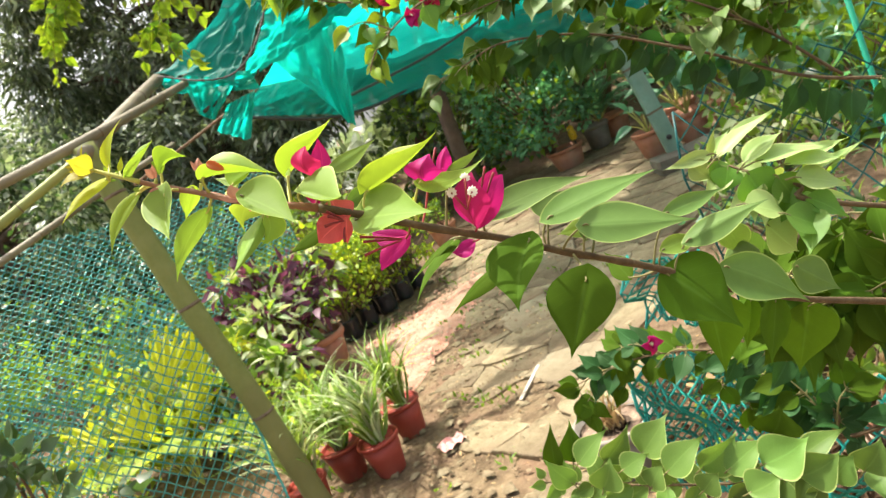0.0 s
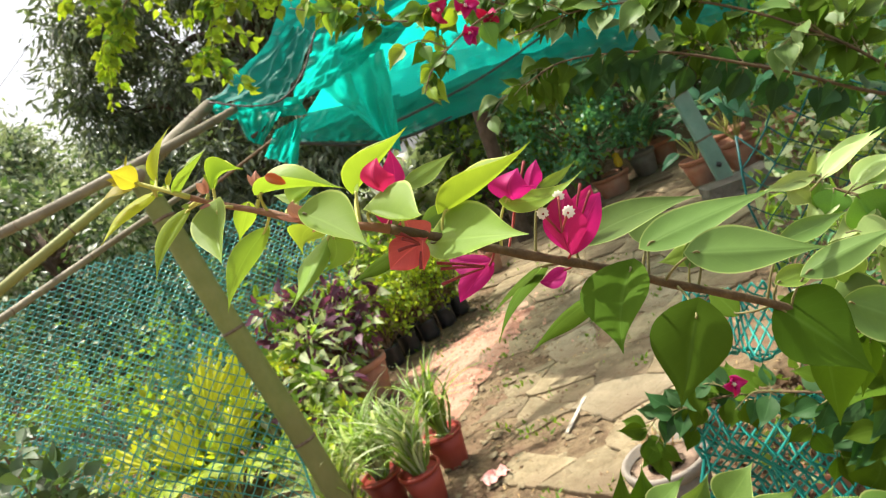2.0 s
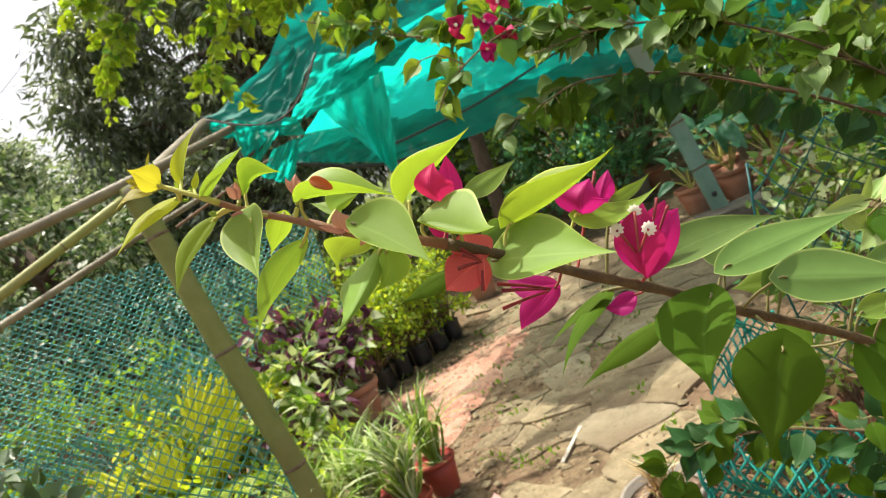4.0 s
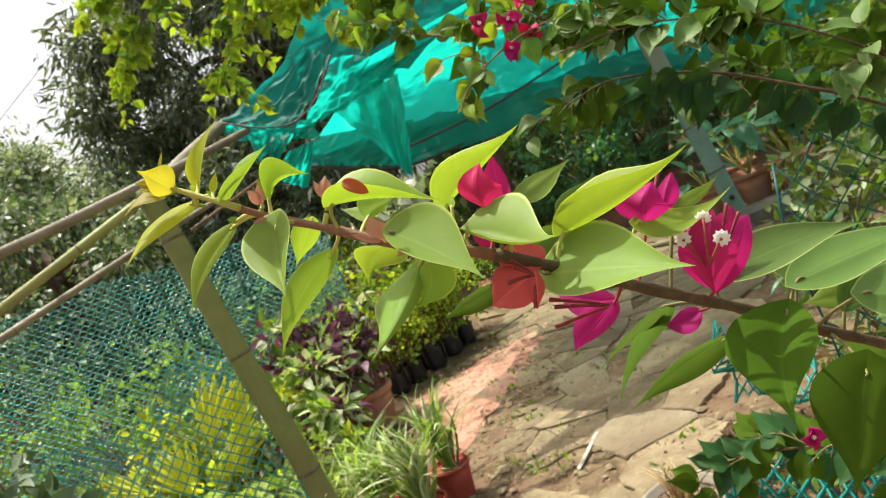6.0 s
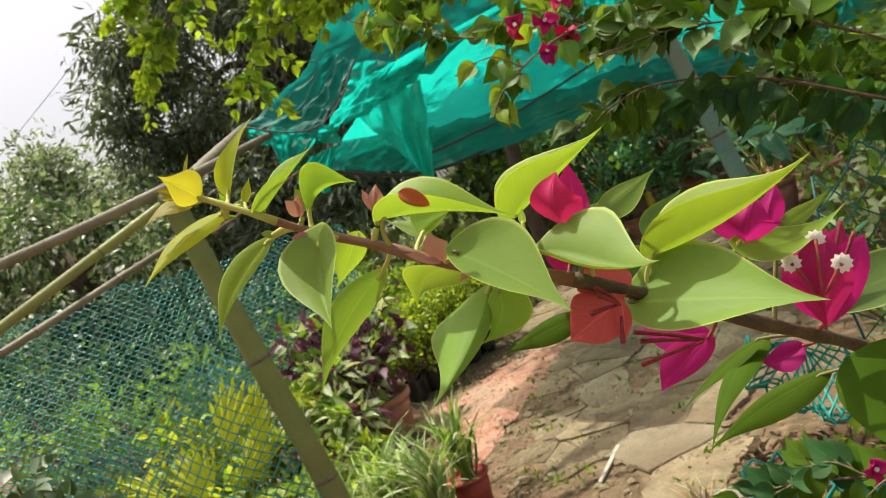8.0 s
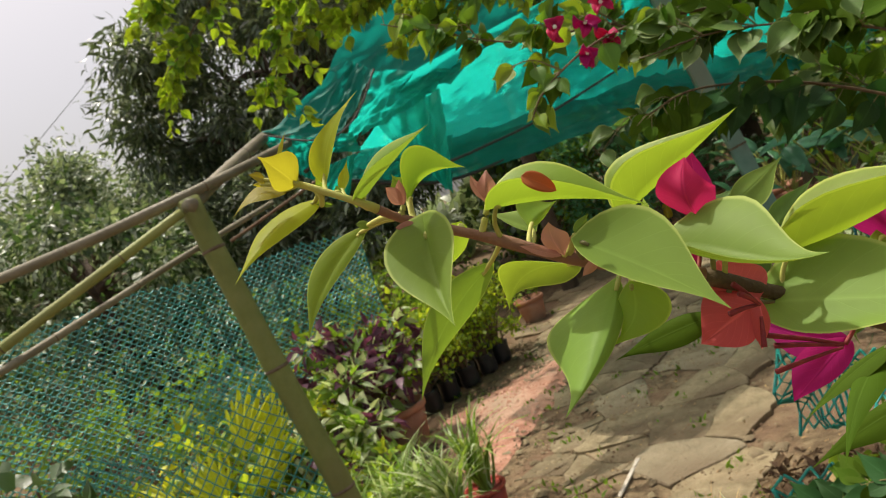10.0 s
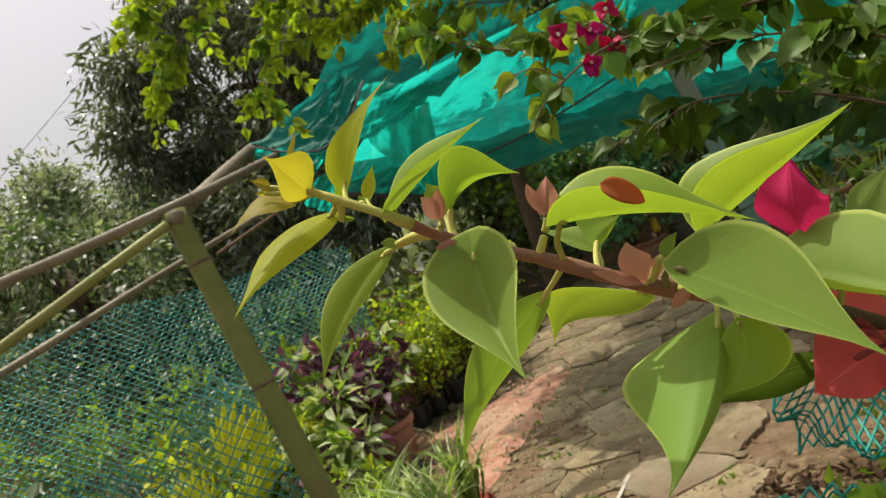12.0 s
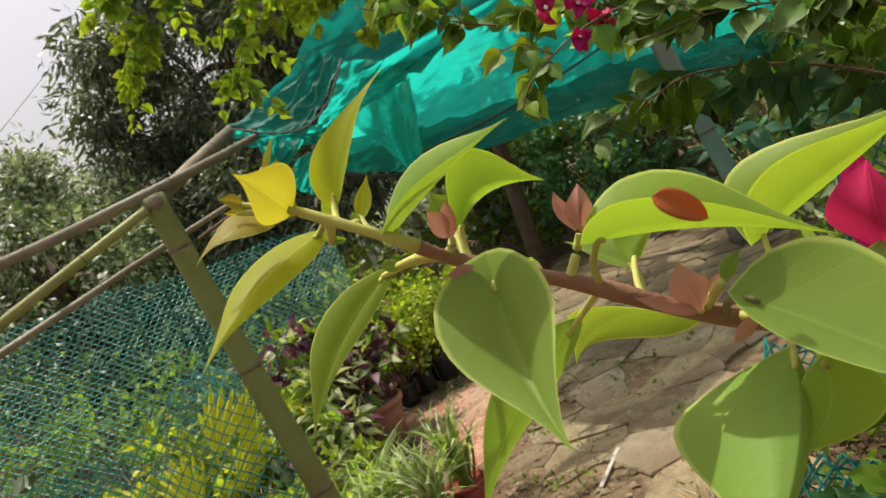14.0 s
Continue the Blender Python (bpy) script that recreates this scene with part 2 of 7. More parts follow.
YELLOW = grainy("yellow_plastic", [(0.3, (0.60, 0.40, 0.02)), (0.7, (0.72, 0.52, 0.05))], 14, 0.5, 0.1, 80)
F_LIME = leafy("foliage_lime", (0.22, 0.32, 0.035), (0.52, 0.62, 0.025), 0.46, 0.45, island=True, veins=0.25, wander=0.5)
F_YELLOW = leafy("foliage_yellow", (0.46, 0.48, 0.03), (0.72, 0.74, 0.02), 0.45, 0.45, island=True, veins=0.5, wander=0.5)
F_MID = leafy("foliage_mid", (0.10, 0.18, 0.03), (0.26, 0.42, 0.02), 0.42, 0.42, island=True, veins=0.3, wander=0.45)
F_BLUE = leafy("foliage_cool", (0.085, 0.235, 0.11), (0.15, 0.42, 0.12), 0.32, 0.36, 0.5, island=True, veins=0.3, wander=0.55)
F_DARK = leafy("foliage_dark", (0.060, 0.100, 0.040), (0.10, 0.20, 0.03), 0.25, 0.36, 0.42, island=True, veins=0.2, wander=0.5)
F_MANGO = leafy("foliage_mango", (0.090, 0.122, 0.070), (0.14, 0.20, 0.045), 0.25, 0.34, 0.7, island=True, veins=0.2, wander=0.5)
# greyed and lightened green: bright haze painted into the leaf colour
F_GREY = leafy("foliage_haze_pale", (0.26, 0.305, 0.205), (0.34, 0.43, 0.15), 0.3, 0.40, 0.5, island=True, veins=0.2, wander=0.6)
F_PURPLE = leafy("foliage_purple", (0.10, 0.04, 0.065), (0.20, 0.05, 0.09), 0.35, 0.42, island=True, veins=0.4, wander=0.5)
F_PALE = leafy("foliage_variegated", (0.44, 0.50, 0.28), (0.56, 0.66, 0.22), 0.35, 0.45, island=True, veins=0.6, wander=0.4)
F_STRAP = leafy("foliage_strap", (0.17, 0.29, 0.06), (0.38, 0.54, 0.05), 0.4, 0.4, island=True, veins=0.7, wander=0.6)
F_DRY = leafy("foliage_dry", (0.34, 0.24, 0.12), (0.4, 0.26, 0.10), 0.3, 0.7, 0.1, island=True, veins=0.2, wander=0.5)
F_BROWN = leafy("foliage_withered", (0.10, 0.065, 0.036), (0.13, 0.08, 0.036), 0.2, 0.8, 0.1, island=True, veins=0.2, wander=0.7)


def netting(name, glow, holes=0.10):
    m, n, l, b = nodes_of(name)
    co = n.new("ShaderNodeTexCoord")
    nz = n.new("ShaderNodeTexNoise")
    nz.inputs["Scale"].default_value, nz.inputs["Detail"].default_value = 3.0, 6
    l.new(co.outputs["Object"], nz.inputs["Vector"])
    r = ramp(n, [(0.3, (0.0, 0.20, 0.16)), (0.55, (0.0, 0.29, 0.235)), (0.75, (0.01, 0.38, 0.31))])
    l.new(nz.outputs["Fac"], r.inputs[0])
    l.new(r.outputs[0], b.inputs["Base Color"])
    b.inputs["Roughness"].default_value = 0.5
    tr = n.new("ShaderNodeBsdfTranslucent")
    tr.inputs["Color"].default_value = glow
    hole = n.new("ShaderNodeBsdfTransparent")
    hole.inputs["Color"].default_value = (0.88, 1.0, 0.97, 1)
    uv = n.new("ShaderNodeUVMap")
    wv = n.new("ShaderNodeTexNoise")
    wv.inputs["Scale"].default_value = 260
    l.new(uv.outputs[0], wv.inputs["Vector"])
    bp = n.new("ShaderNodeBump")
    bp.inputs["Strength"].default_value, bp.inputs["Distance"].default_value = 0.4, 0.004
    l.new(wv.outputs["Fac"], bp.inputs["Height"])
    l.new(bp.outputs[0], b.inputs["Normal"])
    m1, m2 = n.new("ShaderNodeMixShader"), n.new("ShaderNodeMixShader")
    m1.inputs[0].default_value, m2.inputs[0].default_value = 0.55, holes
    l.new(b.outputs[0], m1.inputs[1])
    l.new(tr.outputs[0], m1.inputs[2])
    l.new(m1.outputs[0], m2.inputs[1])
    l.new(hole.outputs[0], m2.inputs[2])
    l.new(m2.outputs[0], n["Material Output"].inputs["Surface"])
    return m


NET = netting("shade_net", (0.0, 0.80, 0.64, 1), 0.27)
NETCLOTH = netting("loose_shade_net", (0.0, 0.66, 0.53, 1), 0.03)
# single sheets of the same net; their dimness is put into the glow colour
NETFOLD = netting("folded_net_dimmed", (0.0, 0.26, 0.21, 1), 0.005)
NETDARK = netting("net_dimmed", (0.0, 0.24, 0.19, 1))


# mesh tools
def mesh_of(name, verts, faces, mat, smooth=True, uvs=None):
    me = bpy.data.meshes.new(name)
    me.from_pydata([tuple(v) for v in verts], [], [tuple(f) for f in faces])
    for q in (mat if isinstance(mat, (list, tuple)) else [mat]):
        me.materials.append(q)
    if smooth:
        me.polygons.foreach_set("use_smooth", [True] * len(me.polygons))
    if uvs is not None:
        layer = me.uv_layers.new(name="UVMap")
        idx = np.empty(len(me.loops), dtype=np.int32)
        me.loops.foreach_get("vertex_index", idx)
        layer.data.foreach_set("uv", np.asarray(uvs, dtype=np.float32)[idx].ravel())
    me.update()
    return me


def part(name, me, parent, label="", kind=""):
    ob = new(name, me)
    ob.parent = parent
    return tagged(ob, label, "", "", kind)


def thing(name, at, label, category, group="", kind=""):
    ob = new(name)
    ob.location = at
    ob.empty_display_size = 0.1
    return tagged(ob, label, category, group, kind)


def bring(ob):
    """Keep a part whose mesh is given in world metres where it is, under its moved parent."""
    ob.matrix_parent_inverse = Matrix.Translation(-ob.parent.location)
    return ob


def smooth_line(pts, steps=6):
    """Points along a smooth curve through pts."""
    p = [Vector(q) for q in pts]
    p = [p[0] * 2 - p[1]] + p + [p[-1] * 2 - p[-2]]
    out = []
    for k in range(1, len(p) - 2):
        for i in range(steps):
            t = i / steps
            a, b, c, d = p[k - 1], p[k], p[k + 1], p[k + 2]
            out.append(0.5 * (2 * b + (c - a) * t + (2 * a - 5 * b + 4 * c - d) * t * t + (3 * b - a - 3 * c + d) * t ** 3))
    out.append(p[-2])
    return out


def tube_data(line, radii, sides=8, cap=True):
    """Verts and faces of a tapered tube along a line."""
    line = [Vector(q) for q in line]
    vs, fs = [], []
    up = Vector((0.31, 0.17, 0.94))
    for k, q in enumerate(line):
        d = (line[min(k + 1, len(line) - 1)] - line[max(k - 1, 0)]).normalized()
        if abs(d.dot(up)) > 0.95:
            up = Vector((0.9, -0.3, 0.1))
        x = d.cross(up).normalized()
        y = d.cross(x)
        r = radii[k] if hasattr(radii, "__len__") else radii
        for i in range(sides):
            a = 2 * math.pi * i / sides
            vs.append(q + (x * math.cos(a) + y * math.sin(a)) * r)
    for k in range(len(line) - 1):
        for i in range(sides):
            j = (i + 1) % sides
            fs.append((k * sides + i, k * sides + j, (k + 1) * sides + j, (k + 1) * sides + i))
    if cap:
        fs.append(tuple(range(sides))[::-1])
        e = (len(line) - 1) * sides
        fs.append(tuple(range(e, e + sides)))
    return vs, fs


def merge(pieces):
    vs, fs = [], []
    for v, f in pieces:
        o = len(vs)
        vs += list(v)
        fs += [tuple(i + o for i in q) for q in f]
    return vs, fs


def lathe(profile, sides=28, wobble=0.0, seed=0):
    rng = np.random.default_rng(seed)
    ph = rng.uniform(0, 6, 4)
    vs, fs = [], []
    for r, z in profile:
        for i in range(sides):
            a = 2 * math.pi * i / sides
            k = 1 + wobble * (math.sin(3 * a + ph[0] + z * 9) + 0.6 * math.sin(5 * a + ph[1] - z * 14))
            vs.append((r * k * math.cos(a), r * k * math.sin(a), z))
    for k in range(len(profile) - 1):
        for i in range(sides):
            j = (i + 1) % sides
            fs.append((k * sides + i, k * sides + j, (k + 1) * sides + j, (k + 1) * sides + i))
    fs.append(tuple(range(sides))[::-1])
    fs.append(tuple(range((len(profile) - 1) * sides, len(profile) * sides)))
    return vs, fs


OVATE = ([0, 0.03, 0.08, 0.15, 0.23, 0.31, 0.40, 0.50, 0.61, 0.72, 0.82, 0.90, 0.95, 1.0], [0.0, 0.34, 0.64, 0.88, 0.985, 1.0, 0.94, 0.80, 0.58, 0.35, 0.17, 0.07, 0.035, 0.0])


def blade(length, width, fold=15, arch=0.0, bend=0.0, rows=12, cols=6, thick=0.0, peak=0.55, taper=1.3, heart=0.05, wave=0.0, seed=0):
    """A leaf blade: verts, faces, UVs. It runs along y from 0 to length, faces z; fold in degrees, arch and bend as parts of its length."""
    rng = np.random.default_rng(seed)
    ph = rng.uniform(0, 6.28)
    s = np.linspace(0, 1, rows + 1) ** 1.12
    h = s ** abs(peak) * (1 - s) ** taper * (1 + 0.35 * (1 - s) ** 2)
    h = np.interp(s, *OVATE) if peak < 0 else h / h.max()
    h = h * width / 2
    f = radians(fold)
    vs, uv, fs = [], [], []
    for k, t in enumerate(s):
        for c in range(cols + 1):
            u = 2 * c / cols - 1
            x = u * h[k] * math.cos(f) + bend * length * 4 * t * (1 - t)
            y = length * (t - heart * abs(u) ** 1.5 * (1 - t) ** 5)
            z = abs(u) * h[k] * math.sin(f) + arch * length * 4 * t * (1 - t) - 0.25 * width * arch * u * u
            z += wave * width * abs(u) ** 2 * math.sin(9 * t + ph + (0 if u > 0 else 2.2))
            vs.append((x, y, z))
            uv.append((c / cols, t))
    w = cols + 1
    for k in range(rows):
        for c in range(cols):
            fs.append((k * w + c, k * w + c + 1, (k + 1) * w + c + 1, (k + 1) * w + c))
    if thick:
        n0 = len(vs)
        vs += [(x, y, z - thick) for x, y, z in vs]
        uv += uv
        top = list(fs)
        fs += [tuple(i + n0 for i in q[::-1]) for q in top]
        for k in range(rows):
            fs.append((k * w, (k + 1) * w, (k + 1) * w + n0, k * w + n0))
            fs.append((k * w + cols, k * w + cols + n0, (k + 1) * w + cols + n0, (k + 1) * w + cols))
    return vs, fs, uv


def aim(base, along, face, roll=0):
    """The pose of a blade at base that points along, its face turned towards face, then rolled about itself."""
    y = Vector(along).normalized()
    z = Vector(face)
    z = (z - y * z.dot(y)).normalized()
    x = y.cross(z)
    m = Matrix((x, y, z)).transposed().to_4x4()
    m.translation = base
    return m @ Matrix.Rotation(radians(roll), 4, "Y")


def scatter(name, template, spots, mat, parent, label=""):
    """Many small leaves joined into one mesh. template: a blade of unit length; spots: rows of place, direction, face, length, width factor."""
    tv, tf, tuv = template
    tv = np.array(tv, dtype=np.float64)
    tf = np.array(tf, dtype=np.int64)
    tuv = np.array(tuv, dtype=np.float32)
    P0, D, Fc, Ln, Wd = spots
    D = D / np.linalg.norm(D, axis=1, keepdims=True)
    Z = Fc - D * np.sum(Fc * D, axis=1, keepdims=True)
    Z = Z / (np.linalg.norm(Z, axis=1, keepdims=True) + 1e-9)
    X = np.cross(D, Z)
    V = (tv[None, :, 0:1] * X[:, None, :] * Wd[:, None, None] + tv[None, :, 1:2] * D[:, None, :] + tv[None, :, 2:3] * Z[:, None, :]) * Ln[:, None, None] + P0[:, None, :]
    n, k = len(P0), len(tv)
    F = (tf[None] + (np.arange(n) * k)[:, None, None]).reshape(-1, tf.shape[1])
    me = bpy.data.meshes.new(name)
    me.vertices.add(n * k)
    me.vertices.foreach_set("co", V.astype(np.float32).ravel())
    me.loops.add(F.size)
    me.loops.foreach_set("vertex_index", F.astype(np.int32).ravel())
    me.polygons.add(len(F))
    me.polygons.foreach_set("loop_start", np.arange(0, F.size, F.shape[1], dtype=np.int32))
    me.polygons.foreach_set("use_smooth", np.ones(len(F), dtype=bool))
    layer = me.uv_layers.new(name="UVMap")
    layer.data.foreach_set("uv", np.tile(tuv, (n, 1))[F.ravel()].ravel())
    me.materials.append(mat)
    me.update(calc_edges=True)
    me.validate()
    ob = part(name, me, parent, label, "stuff")
    return ob


SMALL = blade(1, 0.5, 18, 0.06, 0.0, 4, 2)
SMALLWIDE = blade(1, 0.72, 14, 0.08, 0.0, 4, 2)
LONG = blade(1, 0.24, 16, 0.10, 0.0, 5, 2, taper=1.0)
STRAP = blade(1, 0.072, 24, 0.26, 0.0, 8, 2, peak=0.25, taper=0.8)
MANGO = blade(1, 0.27, 16, 0.10, 0.0, 3, 2, taper=1.0)
FINE = blade(1, 0.5, 18, 0.06, 0.0, 2, 2)
BROAD = blade(1, 0.45, 16, 0.10, 0.03, 8, 4, wave=0.03)


def cloud(rng, centre, radii, n, shell=0.55):
    """Random places in an ellipsoid, thicker near its skin."""
    d = rng.normal(size=(n, 3))
    d /= np.linalg.norm(d, axis=1, keepdims=True)
    r = shell + (1 - shell) * rng.random((n, 1))
    r *= rng.random((n, 1)) ** 0.25
    return np.array(centre) + d * r * np.array(radii), d


def leaf_spots(rng, P0, D, size, droop=0.2, jitter=0.7, up=0.6, wide=(0.8, 1.2)):
    n = len(P0)
    D = D + rng.normal(size=(n, 3)) * jitter + np.array((0, 0, -droop))
    Fc = rng.normal(size=(n, 3)) * 0.6 + np.array((0, 0, up))
    return P0, D, Fc, rng.uniform(size[0], size[1], n), rng.uniform(wide[0], wide[1], n)


# ---- ground and path ----
def ground_height(x, y):
    return 0.010 * noise.noise((x * 1.7, y * 1.7, 0.3)) + 0.010 * noise.noise((x * 6, y * 6, 1.3)) - 0.012


def make_ground():
    xs = np.concatenate([[-400, -120, -40, -16], np.concatenate([np.arange(-7, -2, 0.2), np.arange(-2, 3, 0.05), np.arange(3, 7.01, 0.2)]), [16, 40, 120, 400]])
    ys = np.concatenate([[-400, -120, -30, -8], np.concatenate([np.arange(-1, 2, 0.2), np.arange(2, 7, 0.05), np.arange(7, 13.01, 0.2)]), [18, 40, 120, 400]])
    vs = [(x, y, ground_height(x, y) if abs(x) < 7.1 and -1.1 < y < 13.1 else -0.012) for y in ys for x in xs]
    w = len(xs)
    fs = [(j * w + i, j * w + i + 1, (j + 1) * w + i + 1, (j + 1) * w + i) for j in range(len(ys) - 1) for i in range(w - 1)]
    return tagged(new("ground", mesh_of("ground", vs, fs, SOIL)), "dry reddish brown garden soil, bare and trodden", "ground", "", "structure")


ground = make_ground()


def on_path(x, y):
    """Whether a place lies on the flagged path."""
    left = -0.50 - 0.06 * (y - 3) - 0.10 * math.sin(y * 1.9)
    right = 0.14 + 0.16 * max(0, min(1, y - 2.2)) + 0.42 * max(0, y - 3.0) - 0.02 * max(0, y - 5) ** 2
    if y > 7.6:
        left = -0.70 + 0.5 * (y - 7.6)
    return left < x < right and 1.2 < y < 9.6


def cell_of(seed, others, reach=0.6):
    """A cell of the plane nearer to seed than to others, as a polygon."""
    poly = [Vector((seed[0] + a * reach, seed[1] + b * reach)) for a, b in ((-1, -1), (1, -1), (1, 1), (-1, 1))]
    s = Vector(seed)
    for o in others:
        o = Vector(o)
        d = o - s
        if d.length > 2 * reach or d.length < 1e-6:
            continue
        mid, nn = (o + s) / 2, d.normalized()
        keep = []
        for k in range(len(poly)):
            a, b = poly[k], poly[(k + 1) % len(poly)]
            da, db = (a - mid).dot(nn), (b - mid).dot(nn)
            if da <= 0:
                keep.append(a)
            if da * db < 0:
                keep.append(a + (b - a) * (da / (da - db)))
        poly = keep
    return poly


def make_flagstones():
    rng = random.Random(4)
    slabs = ((0.06, 3.38, 0.25), (-0.10, 4.35, 0.22), (0.42, 4.55, 0.22), (0.25, 5.45, 0.24))
    seeds = [(x, y) for x, y, r in slabs]
    for row in range(23):
        for col in range(18):
            x = -1.6 + 0.27 * col + (0.14 if row % 2 else 0) + rng.uniform(-0.17, 0.17)
            y = 1.1 + 0.42 * row + rng.uniform(-0.20, 0.20)
            if all(math.hypot(x - a, y - b) > 1.35 * r for a, b, r in slabs):
                seeds.append((x, y))
                if rng.random() < 0.38:
                    seeds.append((x + rng.uniform(-0.14, 0.14), y + rng.uniform(0.08, 0.2)))
    path = tagged(new("path", None), "path of irregular sandstone flags set in dry soil", "path", "", "structure")
    for num, (sx, sy) in enumerate(seeds):
        if not on_path(sx, sy) or num >= len(slabs) and rng.random() < 0.10 + 0.25 * max(0, min(1, (-0.2 - sx) * 2)):
            continue
        poly = cell_of((sx, sy), seeds)
        if len(poly) < 3:
            continue
        c = sum(poly, Vector((0, 0))) / len(poly)
        ring = []
        for k in range(len(poly)):
            a, b = poly[k], poly[(k + 1) % len(poly)]
            if (b - a).length < 0.03:
                continue
            for t in (0.0, 0.12, 0.37, 0.63, 0.88):
                p = a.lerp(b, t)
                ring.append(p + Vector((rng.uniform(-1, 1), rng.uniform(-1, 1))) * 0.007 + Vector(noise.noise_vector((p.x * 3, p.y * 3, 0)).xy) * 0.05 + Vector(noise.noise_vector((p.x * 14, p.y * 14, 5)).xy) * 0.012)
        n = len(ring)
        top = rng.uniform(-0.002, 0.012) + (0.003 if num < len(slabs) else 0)
        tilt = (rng.uniform(-0.02, 0.02), rng.uniform(-0.02, 0.02))
        vs = []
        for inset, z in ((0.99, -0.05), (0.985, top - 0.005), (0.965, top)):
            for p in ring:
                q = (p - c) * inset
                vs.append((q.x, q.y, z + (tilt[0] * q.x + tilt[1] * q.y + rng.uniform(-0.002, 0.002) if z > -0.04 else 0)))
        fs = [(r * n + i, r * n + (i + 1) % n, (r + 1) * n + (i + 1) % n, (r + 1) * n + i) for r in range(2) for i in range(n)]
        fs.append(tuple(range(2 * n, 3 * n)))
        ob = part("flagstone", mesh_of("flagstone", vs, fs, PALESTONE if num < len(slabs) else STONE, False), path)
        ob.location = (c.x, c.y, 0)


# ---- near bougainvillea branch ----
VIEW = Vector((0.0, -1.0, 0.12))


def nearest(line, p):
    p = Vector(p)
    best = None
    for a, b in zip(line, line[1:]):
        d = b - a
        t = max(0, min(1, (p - a).dot(d) / d.length_squared))
        q = a + d * t
        if best is None or (q - p).length < (best - p).length:
            best = q
    return best


STEM = [(-0.1230, 0.3367, 1.5195), (-0.1103, 0.3367, 1.5092), (-0.1027, 0.3453, 1.5007), (-0.0850, 0.3452, 1.4888), (-0.0692, 0.3428, 1.4777), (-0.0440, 0.3460, 1.4630), (-0.0232, 0.3530, 1.4477), (0.0013, 0.3630, 1.4278), (0.0180, 0.3720, 1.4146), (0.0336, 0.3880, 1.4004), (0.0581, 0.4000, 1.3789), (0.0838, 0.4130, 1.3581), (0.1085, 0.4270, 1.3367), (0.1361, 0.4400, 1.3095), (0.1720, 0.4600, 1.2804), (0.2279, 0.4900, 1.2398), (0.4200, 0.5700, 1.1300), (0.6600, 0.6600, 1.0600)]
branch = thing("bougainvillea_branch", STEM[-1], "arching bougainvillea branch with lime young leaves and magenta bracts", "plant branch", "bougainvillea branches")
STEM_LINE = smooth_line(STEM, 6)


def make_stem():
    n = len(STEM_LINE)
    cut1, cut2 = 9, 32
    rad = [0.0008 + 0.0010 * min(1, k / 30) + 0.0007 * (k / n) for k in range(n)]
    rad = [r * (1 + 0.10 * math.sin(k * 1.05)) for k, r in enumerate(rad)]
    for name, a, b, m in (("stem_tip", 0, cut1, STEMTIP), ("young_stem", cut1 - 1, cut2, STEMYOUNG), ("stem", cut2 - 1, n, STEMMAT)):
        vs, fs = tube_data(STEM_LINE[a:b], rad[a:b], 10)
        bring(part(name, mesh_of(name, vs, fs, m), branch))


make_stem()
LEAF_COUNT = [0]


OVAL = ([0, 0.03, 0.08, 0.16, 0.26, 0.36, 0.46, 0.57, 0.68, 0.79, 0.88, 0.94, 1.0], [0.0, 0.30, 0.56, 0.82, 0.96, 1.0, 0.97, 0.87, 0.69, 0.46, 0.25, 0.12, 0.0])


def petal(name, base, mid, tip, left, right, mat, outline, heart, seed, rows=20, half=5):
    """A leaf or bract: two halves that open from a bowed midrib, each to its own side; mid lies on the rib, left and right at the widest place of the edges."""
    b, m, t, e0, e1 = map(Vector, (base, mid, tip, left, right))
    k = max(0.25, min(0.6, (m - b).length / ((m - b).length + (t - m).length)))
    knot = (m - b * (1 - k) ** 2 - t * k * k) / (2 * k * (1 - k))
    rib = lambda s: b * (1 - s) ** 2 + knot * (2 * s * (1 - s)) + t * (s * s)
    wide = 0.30 if outline is OVATE else 0.36
    arms = (e0 - rib(wide), e1 - rib(wide))
    span = (t - b).length
    rng = random.Random(seed)
    ph = rng.uniform(0, 6.28)
    vs, uv = [], []
    for i in range(rows + 1):
        s = (i / rows) ** 1.12
        h = float(np.interp(s, *outline))
        way = (rib(min(1, s + 0.02)) - rib(max(0, s - 0.02))).normalized()
        for c in range(-half, half + 1):
            u = abs(c) / half
            arm = arms[0] if c < 0 else arms[1]
            arm = arm - way * arm.dot(way) * 0.6
            out = arm.cross(way).normalized() * (1 if c < 0 else -1)
            p = rib(s) + arm * (h * u) - way * (span * heart * u ** 1.5 * (1 - s) ** 5)
            p += out * arm.length * h * (0.30 * u * (1 - u) + 0.035 * u * u * math.sin(9 * s + ph + (0 if c < 0 else 2.2)))
            vs.append(p)
            uv.append(((c / half + 1) / 2, s))
    w = 2 * half + 1
    fs = [(i * w + c, i * w + c + 1, (i + 1) * w + c + 1, (i + 1) * w + c) for i in range(rows) for c in range(2 * half)]
    o = Vector(base)
    return mesh_of(name, [p - o for p in vs], fs, mat, True, uv)


